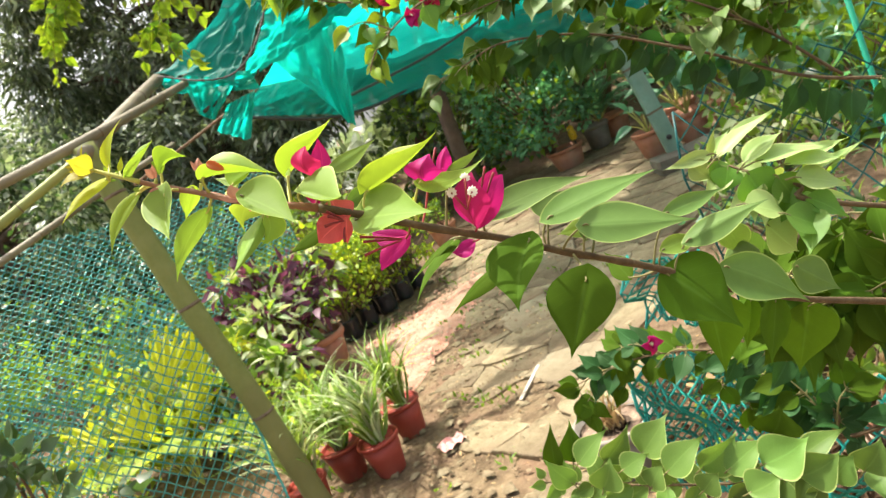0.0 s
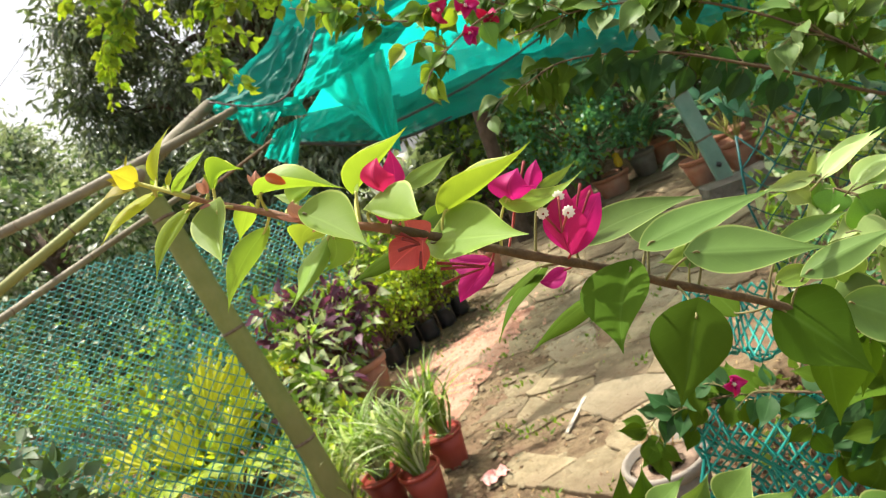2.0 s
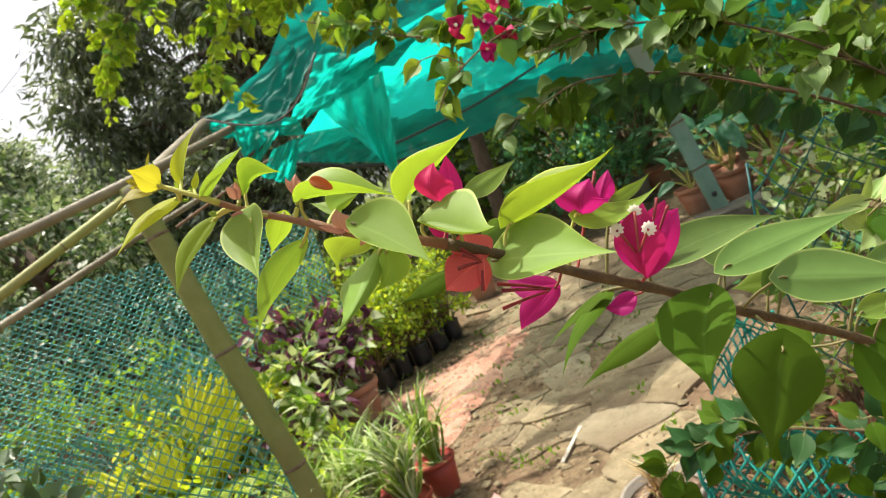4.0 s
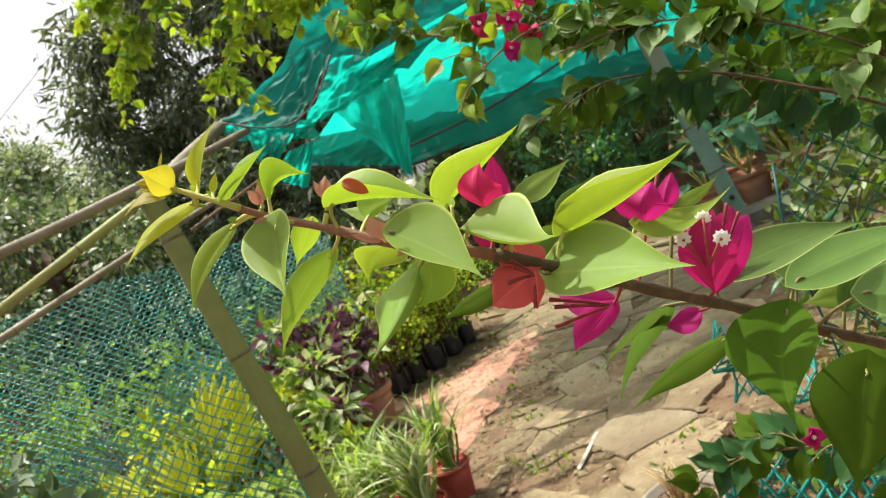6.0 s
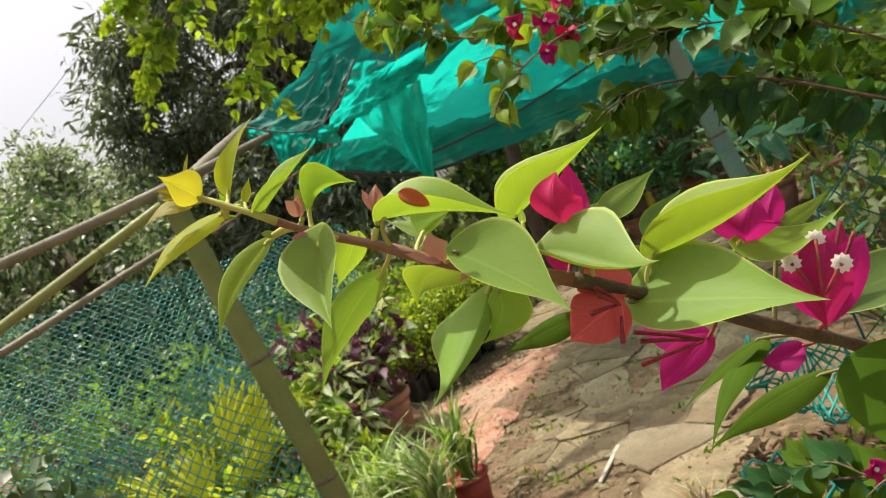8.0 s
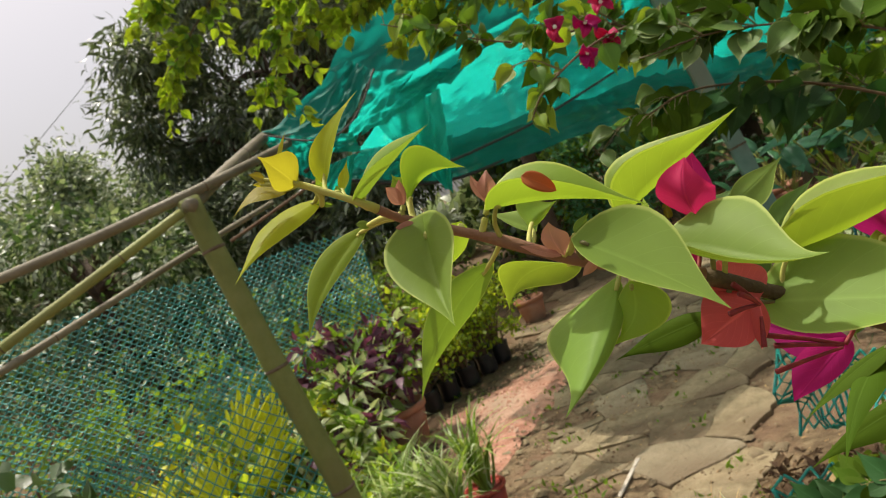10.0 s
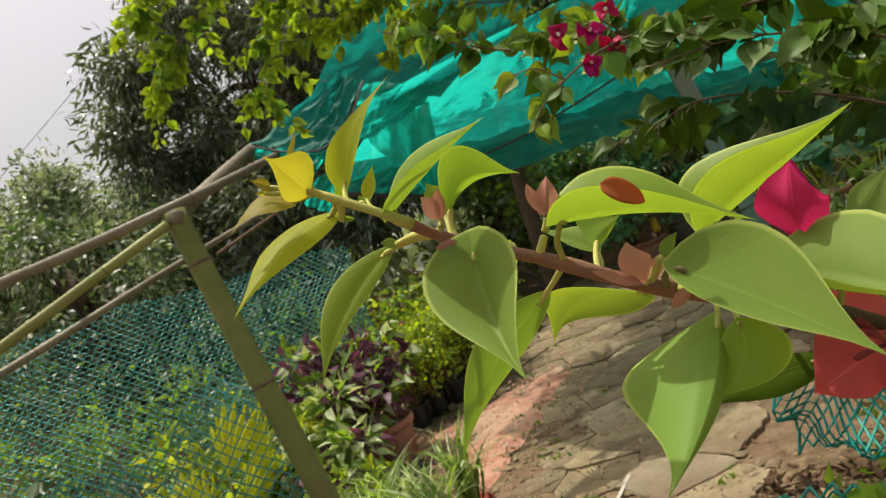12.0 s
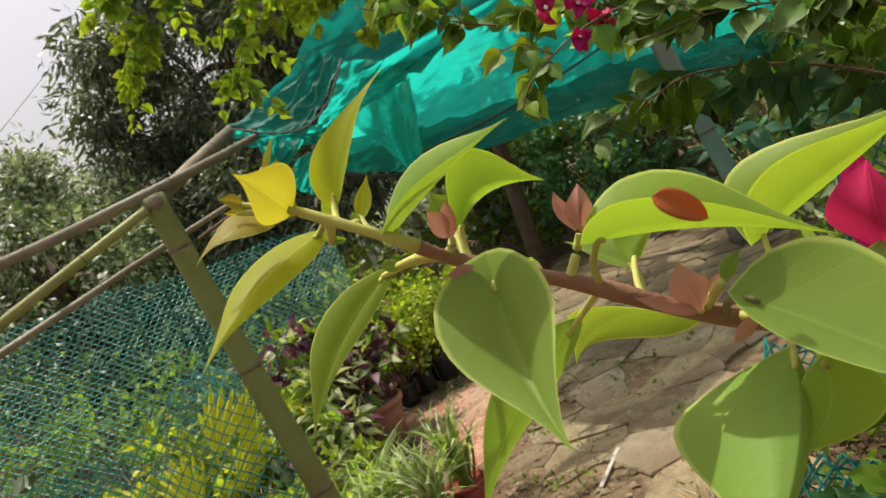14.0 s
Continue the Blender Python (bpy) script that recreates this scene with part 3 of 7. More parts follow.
def leaf(base, mid, tip, left, right, age, heart=0.08):
    """One leaf of the near branch with its stalk; age picks its colour."""
    LEAF_COUNT[0] += 1
    b, d = Vector(base), Vector(mid) - Vector(base)
    mat = TIPGOLD if age < 0.025 else TIPLEAF if age < 0.04 else LIME if age < 0.3 else MIDGREEN if age < 0.58 else SAGE if age < 0.7 else GREEN
    ob = part("leaf", petal("leaf", base, mid, tip, left, right, mat, OVATE, heart, LEAF_COUNT[0]), branch)
    ob.matrix_parent_inverse = Matrix.Translation(-branch.location)
    ob.location = b
    foot = nearest(STEM_LINE, b + (Vector(STEM[-1]) - Vector(STEM[0])).normalized() * 0.003)
    if 0.0006 < (foot - b).length < 0.035:
        line = smooth_line([foot, foot.lerp(b, 0.55) - d * 0.10, b, b + d * 0.12], 5)
        v2, f2 = tube_data(line, [0.00075 - 0.0003 * i / len(line) for i in range(len(line))], 7)
        bring(part("petiole", mesh_of("petiole", v2, f2, STEMTIP if age < 0.5 else PETIOLE), branch))


def flower_head(at, label):
    head = part("flower_head", None, branch, label)
    head.matrix_parent_inverse = Matrix.Translation(-branch.location)
    head.location = at
    foot = nearest(STEM_LINE, at)
    if (foot - Vector(at)).length > 0.001:
        v2, f2 = tube_data(smooth_line([foot, foot.lerp(Vector(at), 0.5) + Vector((0, 0.001, -0.001)), at], 4), 0.0006, 6)
        ob = part("flower_stalk", mesh_of("flower_stalk", v2, f2, FLORETTUBE), head)
        ob.matrix_parent_inverse = Matrix.Translation(-Vector(at))
    return head


def bract(head, base, mid, tip, left, right, mat):
    LEAF_COUNT[0] += 1
    ob = part("bract", petal("bract", base, mid, tip, left, right, mat, OVAL, 0.06, LEAF_COUNT[0], 16), head)
    ob.matrix_parent_inverse = Matrix.Translation(-Vector(head.location))
    ob.location = base


def floret(head, base, tip, opened):
    """The narrow tube between the bracts, with a white star when it is open."""
    b, t = Vector(base), Vector(tip)
    back = Matrix.Translation(-Vector(head.location))
    line = smooth_line([b, b.lerp(t, 0.5) + Vector((0, -0.0006, 0.0004)), t], 4)
    v, f = tube_data(line, [0.0004 + 0.0004 * i / len(line) for i in range(len(line))], 8)
    part("floret_tube", mesh_of("floret_tube", v, f, FLORETTUBE if opened else FLORETRED), head).matrix_parent_inverse = back
    if opened:
        vs, fs = [], []
        m = aim(t, VIEW + Vector((-0.3, 0, 0.1)), (0, 0, 1))
        n = 10
        vs.append(m @ Vector((0, 0.0002, 0)))
        for i in range(n * 2):
            a = math.pi * i / n
            r = 0.0028 if i % 2 == 0 else 0.0022
            vs.append(m @ Vector((math.cos(a) * r * 0.55, 0.0007, math.sin(a) * r * 0.55)))
        for i in range(n * 2):
            a = math.pi * i / n
            r = 0.0030 if i % 2 == 0 else 0.0023
            vs.append(m @ Vector((math.cos(a) * r, 0.0003 if i % 2 else -0.0002, math.sin(a) * r)))
        k = n * 2
        for i in range(k):
            j = (i + 1) % k
            fs.append((0, 1 + i, 1 + j))
            fs.append((1 + i, 1 + k + i, 1 + k + j, 1 + j))
        me = mesh_of("floret", vs, fs, WHITEFLOWER, True, [(0.3, 0.5)] * len(vs))
        part("floret", me, head, "small cream white star floret").matrix_parent_inverse = back


def bud(base, label):
    """A bud on a short stalk from the stem; its scales are added one by one."""
    b = Vector(base)
    foot = nearest(STEM_LINE, b)
    holder = part("bud", None, branch, label)
    holder.matrix_parent_inverse = Matrix.Translation(-branch.location)
    holder.location = b
    v, f = tube_data(smooth_line([foot, foot.lerp(b, 0.5) + Vector((0.0004, 0, 0.0003)), b], 4), [0.0010 - 0.00004 * i for i in range(9)], 7)
    part("bud_stalk", mesh_of("bud_stalk", v, f, STEMTIP), holder).matrix_parent_inverse = Matrix.Translation(-b)
    return holder


def bud_scale(holder, base, mid, tip, left, right):
    LEAF_COUNT[0] += 1
    pale = "green" in holder["label"] or "pale" in holder["label"]
    ob = part("bud_scale", petal("bud_scale", base, mid, tip, left, right, MIDGREEN if pale else BUDRED, OVAL, 0.0, LEAF_COUNT[0], 10, 4), holder)
    ob.matrix_parent_inverse = Matrix.Translation(-Vector(holder.location))
    ob.location = base


def dry_flake(base, tip, width):
    d = Vector(tip) - Vector(base)
    vs, fs, uv = blade(d.length, width, 18, 0.08, 0, 10, 6, 0.0003, 0.6, 0.7, 0.0, 0.03, 5)
    ob = part("dry_bract", mesh_of("dry_bract", vs, fs, DRYFLAKE, True, uv), branch, "dry orange-brown bract caught on a leaf")
    ob.matrix_parent_inverse = Matrix.Translation(-branch.location)
    ob.matrix_basis = aim(base, d, VIEW, -10)


leaf((-0.1233, 0.3354, 1.5198), (-0.1233, 0.3276, 1.5234), (-0.1242, 0.3206, 1.5271), (-0.1198, 0.3314, 1.5267), (-0.1260, 0.3249, 1.5209), 0.02)
leaf((-0.1251, 0.3367, 1.5271), (-0.1225, 0.3352, 1.5295), (-0.1200, 0.3338, 1.5318), (-0.1238, 0.3360, 1.5293), (-0.1226, 0.3352, 1.5285), 0.0)
leaf((-0.1236, 0.3379, 1.5266), (-0.1231, 0.3380, 1.5275), (-0.1226, 0.3382, 1.5285), (-0.1239, 0.3379, 1.5277), (-0.1224, 0.3381, 1.5273), 0.35)
leaf((-0.1309, 0.3376, 1.5237), (-0.1317, 0.3350, 1.5249), (-0.1325, 0.3325, 1.5259), (-0.1312, 0.3367, 1.5260), (-0.1314, 0.3344, 1.5232), 0.0)
leaf((-0.1317, 0.3374, 1.5228), (-0.1328, 0.3368, 1.5232), (-0.1339, 0.3361, 1.5237), (-0.1327, 0.3373, 1.5238), (-0.1330, 0.3372, 1.5227), 0.0)
leaf((-0.1284, 0.3397, 1.5196), (-0.1323, 0.3367, 1.5209), (-0.1405, 0.3327, 1.5175), (-0.1338, 0.3412, 1.5230), (-0.1312, 0.3341, 1.5187), 0.02)
leaf((-0.1239, 0.3461, 1.5143), (-0.1301, 0.3379, 1.5122), (-0.1418, 0.3222, 1.5025), (-0.1353, 0.3444, 1.5148), (-0.1277, 0.3380, 1.5097), 0.03)
leaf((-0.1175, 0.3413, 1.5187), (-0.1130, 0.3394, 1.5257), (-0.1007, 0.3399, 1.5349), (-0.1199, 0.3424, 1.5245), (-0.1120, 0.3374, 1.5234), 0.03)
leaf((-0.1191, 0.3398, 1.5157), (-0.1191, 0.3394, 1.5177), (-0.1190, 0.3391, 1.5198), (-0.1197, 0.3388, 1.5177), (-0.1183, 0.3400, 1.5176), 0.2)
leaf((-0.1105, 0.3396, 1.5096), (-0.1007, 0.3353, 1.5142), (-0.0862, 0.3236, 1.5189), (-0.1055, 0.3295, 1.5144), (-0.1037, 0.3413, 1.5186), 0.35)
leaf((-0.1146, 0.3413, 1.5141), (-0.1128, 0.3424, 1.5174), (-0.1110, 0.3434, 1.5207), (-0.1142, 0.3427, 1.5182), (-0.1115, 0.3420, 1.5169), 0.03)
leaf((-0.1007, 0.3478, 1.5054), (-0.0957, 0.3458, 1.5089), (-0.0841, 0.3454, 1.5075), (-0.0939, 0.3448, 1.5187), (-0.0949, 0.3575, 1.5150), 0.1)
leaf((-0.1024, 0.3527, 1.5062), (-0.1031, 0.3529, 1.5099), (-0.1038, 0.3531, 1.5136), (-0.1062, 0.3535, 1.5106), (-0.1002, 0.3555, 1.5121), 0.4)
leaf((-0.0806, 0.3399, 1.4955), (-0.0706, 0.3382, 1.4934), (-0.0472, 0.3359, 1.4831), (-0.0741, 0.3332, 1.5007), (-0.0683, 0.3454, 1.5026), 0.22)
leaf((-0.0982, 0.3354, 1.4963), (-0.0981, 0.3255, 1.4869), (-0.0951, 0.3090, 1.4774), (-0.1086, 0.3286, 1.4945), (-0.0903, 0.3211, 1.4933), 0.38, 0.2)
leaf((-0.0927, 0.3551, 1.4941), (-0.0996, 0.3586, 1.4878), (-0.1068, 0.3620, 1.4812), (-0.1028, 0.3574, 1.4918), (-0.0931, 0.3586, 1.4884), 0.15)
leaf((-0.0898, 0.3503, 1.4811), (-0.1011, 0.3470, 1.4747), (-0.1170, 0.3420, 1.4567), (-0.1063, 0.3445, 1.4783), (-0.0963, 0.3506, 1.4728), 0.3)
leaf((-0.1178, 0.3540, 1.5025), (-0.1277, 0.3499, 1.4962), (-0.1392, 0.3428, 1.4812), (-0.1334, 0.3503, 1.4985), (-0.1246, 0.3493, 1.4951), 0.12)
leaf((-0.0685, 0.3600, 1.4729), (-0.0812, 0.3733, 1.4731), (-0.0927, 0.3908, 1.4617), (-0.0785, 0.3732, 1.4674), (-0.0903, 0.3764, 1.4777), 0.2)
leaf((-0.0751, 0.3593, 1.4854), (-0.0799, 0.3624, 1.4895), (-0.0850, 0.3655, 1.4939), (-0.0754, 0.3647, 1.4911), (-0.0797, 0.3608, 1.4882), 0.35)
leaf((-0.0748, 0.3552, 1.4873), (-0.0707, 0.3626, 1.4885), (-0.0664, 0.3699, 1.4898), (-0.0754, 0.3619, 1.4945), (-0.0706, 0.3640, 1.4872), 0.15)
leaf((-0.0648, 0.3288, 1.4815), (-0.0551, 0.3225, 1.4732), (-0.0427, 0.3111, 1.4606), (-0.0488, 0.3305, 1.4839), (-0.0592, 0.3187, 1.4721), 0.55)
leaf((-0.0609, 0.3324, 1.4689), (-0.0671, 0.3226, 1.4614), (-0.0816, 0.3114, 1.4507), (-0.0807, 0.3408, 1.4606), (-0.0632, 0.3273, 1.4610), 0.45)
leaf((-0.0582, 0.3287, 1.4683), (-0.0597, 0.3280, 1.4625), (-0.0689, 0.3271, 1.4572), (-0.0638, 0.3293, 1.4624), (-0.0519, 0.3270, 1.4609), 0.25)
leaf((-0.0423, 0.3488, 1.4498), (-0.0549, 0.3538, 1.4475), (-0.0680, 0.3586, 1.4444), (-0.0524, 0.3554, 1.4507), (-0.0524, 0.3508, 1.4442), 0.8)
leaf((-0.0498, 0.3645, 1.4802), (-0.0354, 0.3602, 1.4865), (-0.0170, 0.3547, 1.4956), (-0.0487, 0.3576, 1.4922), (-0.0527, 0.3732, 1.4916), 0.12)
leaf((-0.0470, 0.3476, 1.4795), (-0.0464, 0.3515, 1.4815), (-0.0458, 0.3553, 1.4835), (-0.0476, 0.3508, 1.4816), (-0.0457, 0.3510, 1.4808), 0.2)
leaf((-0.0454, 0.3461, 1.4707), (-0.0354, 0.3349, 1.4642), (-0.0206, 0.3158, 1.4634), (-0.0379, 0.3307, 1.4678), (-0.0252, 0.3436, 1.4760), 0.45)
leaf((-0.0273, 0.3482, 1.4741), (-0.0163, 0.3622, 1.4756), (-0.0047, 0.3763, 1.4776), (-0.0197, 0.3609, 1.4785), (-0.0168, 0.3576, 1.4709), 0.45)
leaf((-0.0326, 0.3492, 1.4726), (-0.0261, 0.3625, 1.4734), (-0.0189, 0.3759, 1.4745), (-0.0286, 0.3634, 1.4760), (-0.0253, 0.3613, 1.4702), 0.6)
leaf((-0.0176, 0.3532, 1.4573), (-0.0023, 0.3466, 1.4595), (0.0265, 0.3408, 1.4702), (-0.0087, 0.3445, 1.4694), (-0.0011, 0.3630, 1.4699), 0.2)
leaf((-0.0153, 0.3661, 1.4613), (-0.0077, 0.3697, 1.4653), (-0.0000, 0.3733, 1.4694), (-0.0140, 0.3689, 1.4670), (-0.0053, 0.3701, 1.4654), 0.6)
leaf((-0.0279, 0.3528, 1.4474), (-0.0101, 0.3371, 1.4452), (0.0114, 0.3186, 1.4403), (-0.0054, 0.3491, 1.4578), (-0.0181, 0.3314, 1.4409), 0.5)
leaf((0.0067, 0.3634, 1.4497), (0.0210, 0.3672, 1.4442), (0.0429, 0.3749, 1.4477), (0.0198, 0.3704, 1.4489), (0.0124, 0.3606, 1.4423), 0.28)
leaf((0.0215, 0.3726, 1.4476), (0.0297, 0.3760, 1.4482), (0.0412, 0.3801, 1.4519), (0.0286, 0.3760, 1.4509), (0.0311, 0.3760, 1.4462), 0.5)
leaf((-0.0288, 0.3615, 1.4559), (-0.0224, 0.3666, 1.4568), (-0.0158, 0.3718, 1.4577), (-0.0220, 0.3652, 1.4609), (-0.0213, 0.3638, 1.4505), 0.6)
leaf((0.0300, 0.3806, 1.4170), (0.0553, 0.3884, 1.4171), (0.0898, 0.3985, 1.4107), (0.0496, 0.3928, 1.4253), (0.0533, 0.3793, 1.4127), 0.62)
leaf((0.0588, 0.4005, 1.3988), (0.0849, 0.4053, 1.3988), (0.1253, 0.4128, 1.3965), (0.0775, 0.4125, 1.4070), (0.0750, 0.3959, 1.3931), 0.6)
leaf((0.0593, 0.4026, 1.3988), (0.0661, 0.4094, 1.4035), (0.0800, 0.4166, 1.4047), (0.0527, 0.4072, 1.4087), (0.0674, 0.4081, 1.4001), 0.6)
leaf((0.0736, 0.3832, 1.3914), (0.0923, 0.3808, 1.3844), (0.1281, 0.3799, 1.3709), (0.0975, 0.3909, 1.3932), (0.0829, 0.3746, 1.3788), 0.65)
leaf((0.0732, 0.4059, 1.3797), (0.0790, 0.4106, 1.3853), (0.0919, 0.4161, 1.3892), (0.0743, 0.4093, 1.3877), (0.0873, 0.4103, 1.3817), 0.6)
leaf((0.0804, 0.4094, 1.3825), (0.0703, 0.4102, 1.3840), (0.0600, 0.4110, 1.3856), (0.0724, 0.4133, 1.3889), (0.0696, 0.4075, 1.3797), 0.55)
leaf((0.1231, 0.4275, 1.3663), (0.1441, 0.4373, 1.3639), (0.1658, 0.4472, 1.3615), (0.1423, 0.4389, 1.3701), (0.1424, 0.4313, 1.3598), 0.62)
leaf((0.1290, 0.4275, 1.3461), (0.1524, 0.4272, 1.3491), (0.1813, 0.4273, 1.3500), (0.1489, 0.4354, 1.3529), (0.1491, 0.4215, 1.3411), 0.6)
leaf((0.1137, 0.4265, 1.3473), (0.1272, 0.4317, 1.3454), (0.1409, 0.4370, 1.3434), (0.1256, 0.4338, 1.3513), (0.1265, 0.4264, 1.3410), 0.5)
leaf((0.1472, 0.4402, 1.3172), (0.1647, 0.4404, 1.3011), (0.1868, 0.4398, 1.2747), (0.1770, 0.4473, 1.3085), (0.1498, 0.4314, 1.2958), 0.62)
leaf((0.1107, 0.4270, 1.3328), (0.1220, 0.4202, 1.3164), (0.1379, 0.4132, 1.2879), (0.1406, 0.4328, 1.3292), (0.1029, 0.4147, 1.3118), 1)
leaf((0.0635, 0.3791, 1.3657), (0.0534, 0.3697, 1.3533), (0.0393, 0.3571, 1.3365), (0.0374, 0.3699, 1.3635), (0.0730, 0.3731, 1.3504), 1, 0.19)
leaf((0.0447, 0.3760, 1.3982), (0.0333, 0.3606, 1.3877), (0.0257, 0.3414, 1.3753), (0.0169, 0.3655, 1.3954), (0.0450, 0.3583, 1.3889), 0.95, 0.12)
leaf((0.0300, 0.4183, 1.3806), (0.0099, 0.4236, 1.3741), (-0.0181, 0.4299, 1.3604), (0.0102, 0.4271, 1.3769), (0.0093, 0.4196, 1.3677), 0.9)
leaf((0.0093, 0.3911, 1.4107), (-0.0050, 0.3793, 1.4068), (-0.0220, 0.3635, 1.3922), (-0.0047, 0.3846, 1.4082), (-0.0001, 0.3767, 1.4054), 0.9)
leaf((0.0074, 0.3857, 1.4129), (-0.0042, 0.3856, 1.4090), (-0.0237, 0.3838, 1.3994), (-0.0045, 0.3876, 1.4097), (-0.0041, 0.3814, 1.4075), 0.9)
leaf((0.1372, 0.4705, 1.2893), (0.1354, 0.4804, 1.2568), (0.1332, 0.4899, 1.2226), (0.1265, 0.4810, 1.2669), (0.1592, 0.4782, 1.2571), 1)
leaf((0.1677, 0.4903, 1.2688), (0.1625, 0.5001, 1.2463), (0.1567, 0.5097, 1.2229), (0.1567, 0.4993, 1.2505), (0.1703, 0.4983, 1.2443), 0.9)
leaf((0.1929, 0.4603, 1.2909), (0.2036, 0.4599, 1.2776), (0.2143, 0.4595, 1.2642), (0.2133, 0.4654, 1.2847), (0.1920, 0.4544, 1.2722), 0.62)
leaf((0.1802, 0.4795, 1.2667), (0.1710, 0.4796, 1.2444), (0.1615, 0.4795, 1.2216), (0.1637, 0.4820, 1.2505), (0.1820, 0.4776, 1.2444), 0.8)
leaf((0.2083, 0.5099, 1.2374), (0.2022, 0.5250, 1.2064), (0.1948, 0.5397, 1.1737), (0.1828, 0.5235, 1.2221), (0.2253, 0.5222, 1.1994), 1)
leaf((0.0921, 0.4429, 1.3338), (0.0889, 0.4527, 1.3415), (0.0855, 0.4626, 1.3497), (0.0956, 0.4552, 1.3450), (0.0829, 0.4503, 1.3380), 0.8)
leaf((0.1877, 0.5096, 1.2911), (0.1756, 0.5249, 1.2817), (0.1620, 0.5400, 1.2723), (0.1779, 0.5295, 1.2971), (0.1766, 0.5162, 1.2631), 0.62)
leaf((0.1717, 0.5004, 1.3212), (0.1802, 0.5200, 1.3003), (0.1887, 0.5395, 1.2781), (0.1684, 0.5168, 1.3037), (0.1931, 0.5198, 1.2999), 0.62)
head = flower_head((-0.0353, 0.3519, 1.4723), 'crimson-pink papery bracts folded around a bud')
bract(head, (-0.0353, 0.3498, 1.4726), (-0.0376, 0.3451, 1.4810), (-0.0334, 0.3516, 1.4891), (-0.0433, 0.3507, 1.4852), (-0.0294, 0.3492, 1.4782), CRIMSON)
bract(head, (-0.0346, 0.3580, 1.4724), (-0.0314, 0.3622, 1.4798), (-0.0292, 0.3645, 1.4902), (-0.0368, 0.3616, 1.4820), (-0.0284, 0.3602, 1.4748), MAGENTA)
bract(head, (-0.0356, 0.3539, 1.4726), (-0.0396, 0.3517, 1.4670), (-0.0411, 0.3538, 1.4586), (-0.0442, 0.3543, 1.4702), (-0.0368, 0.3531, 1.4663), MAGENTA)
head = flower_head((-0.0305, 0.3486, 1.4499), 'brick-red drooping bracts with three dark florets')
bract(head, (-0.0305, 0.3476, 1.4502), (-0.0376, 0.3424, 1.4492), (-0.0470, 0.3436, 1.4456), (-0.0431, 0.3462, 1.4558), (-0.0388, 0.3405, 1.4419), REDBRICK)
bract(head, (-0.0303, 0.3486, 1.4502), (-0.0328, 0.3497, 1.4552), (-0.0342, 0.3551, 1.4611), (-0.0412, 0.3498, 1.4591), (-0.0245, 0.3520, 1.4547), REDBRICK)
bract(head, (-0.0304, 0.3466, 1.4507), (-0.0317, 0.3430, 1.4463), (-0.0343, 0.3430, 1.4396), (-0.0353, 0.3436, 1.4474), (-0.0292, 0.3464, 1.4456), REDBRICK)
floret(head, (-0.0315, 0.3434, 1.4509), (-0.0358, 0.3394, 1.4580), False)
floret(head, (-0.0317, 0.3424, 1.4505), (-0.0392, 0.3373, 1.4521), False)
floret(head, (-0.0312, 0.3424, 1.4503), (-0.0356, 0.3372, 1.4559), False)
floret(head, (-0.0320, 0.3420, 1.4475), (-0.0344, 0.3391, 1.4413), False)
head = flower_head((-0.0111, 0.3607, 1.4273), 'magenta bracts hanging with brown floret tubes')
bract(head, (-0.0103, 0.3619, 1.4277), (-0.0188, 0.3593, 1.4239), (-0.0288, 0.3582, 1.4181), (-0.0259, 0.3605, 1.4270), (-0.0115, 0.3593, 1.4228), MAGENTA)
bract(head, (-0.0097, 0.3640, 1.4269), (-0.0176, 0.3661, 1.4302), (-0.0269, 0.3704, 1.4371), (-0.0154, 0.3677, 1.4333), (-0.0230, 0.3620, 1.4276), MAGENTA)
bract(head, (-0.0093, 0.3660, 1.4265), (-0.0138, 0.3696, 1.4288), (-0.0189, 0.3732, 1.4321), (-0.0127, 0.3700, 1.4316), (-0.0157, 0.3651, 1.4267), CRIMSON)
floret(head, (-0.0124, 0.3576, 1.4287), (-0.0300, 0.3538, 1.4388), False)
floret(head, (-0.0125, 0.3576, 1.4284), (-0.0293, 0.3526, 1.4360), False)
floret(head, (-0.0132, 0.3565, 1.4283), (-0.0315, 0.3517, 1.4298), False)
head = flower_head((0.0104, 0.3689, 1.4476), 'bright magenta bracts opened like a cup')
bract(head, (0.0096, 0.3657, 1.4480), (0.0103, 0.3604, 1.4548), (0.0170, 0.3669, 1.4602), (0.0018, 0.3664, 1.4575), (0.0206, 0.3665, 1.4494), MAGENTA)
bract(head, (0.0168, 0.3729, 1.4476), (0.0203, 0.3719, 1.4536), (0.0257, 0.3763, 1.4596), (0.0187, 0.3749, 1.4558), (0.0257, 0.3747, 1.4518), MAGENTA)
floret(head, (0.0150, 0.3700, 1.4527), (0.0205, 0.3736, 1.4610), False)
head = flower_head((0.0234, 0.3702, 1.4162), 'crimson bracts with small white star florets')
bract(head, (0.0230, 0.3681, 1.4166), (0.0251, 0.3627, 1.4320), (0.0322, 0.3688, 1.4433), (0.0187, 0.3682, 1.4375), (0.0356, 0.3682, 1.4303), CRIMSON)
bract(head, (0.0249, 0.3724, 1.4158), (0.0357, 0.3740, 1.4267), (0.0459, 0.3813, 1.4340), (0.0351, 0.3777, 1.4351), (0.0417, 0.3766, 1.4230), MAGENTA)
bract(head, (0.0244, 0.3733, 1.4161), (0.0221, 0.3731, 1.4294), (0.0236, 0.3793, 1.4388), (0.0314, 0.3782, 1.4358), (0.0163, 0.3733, 1.4302), MAGENTA)
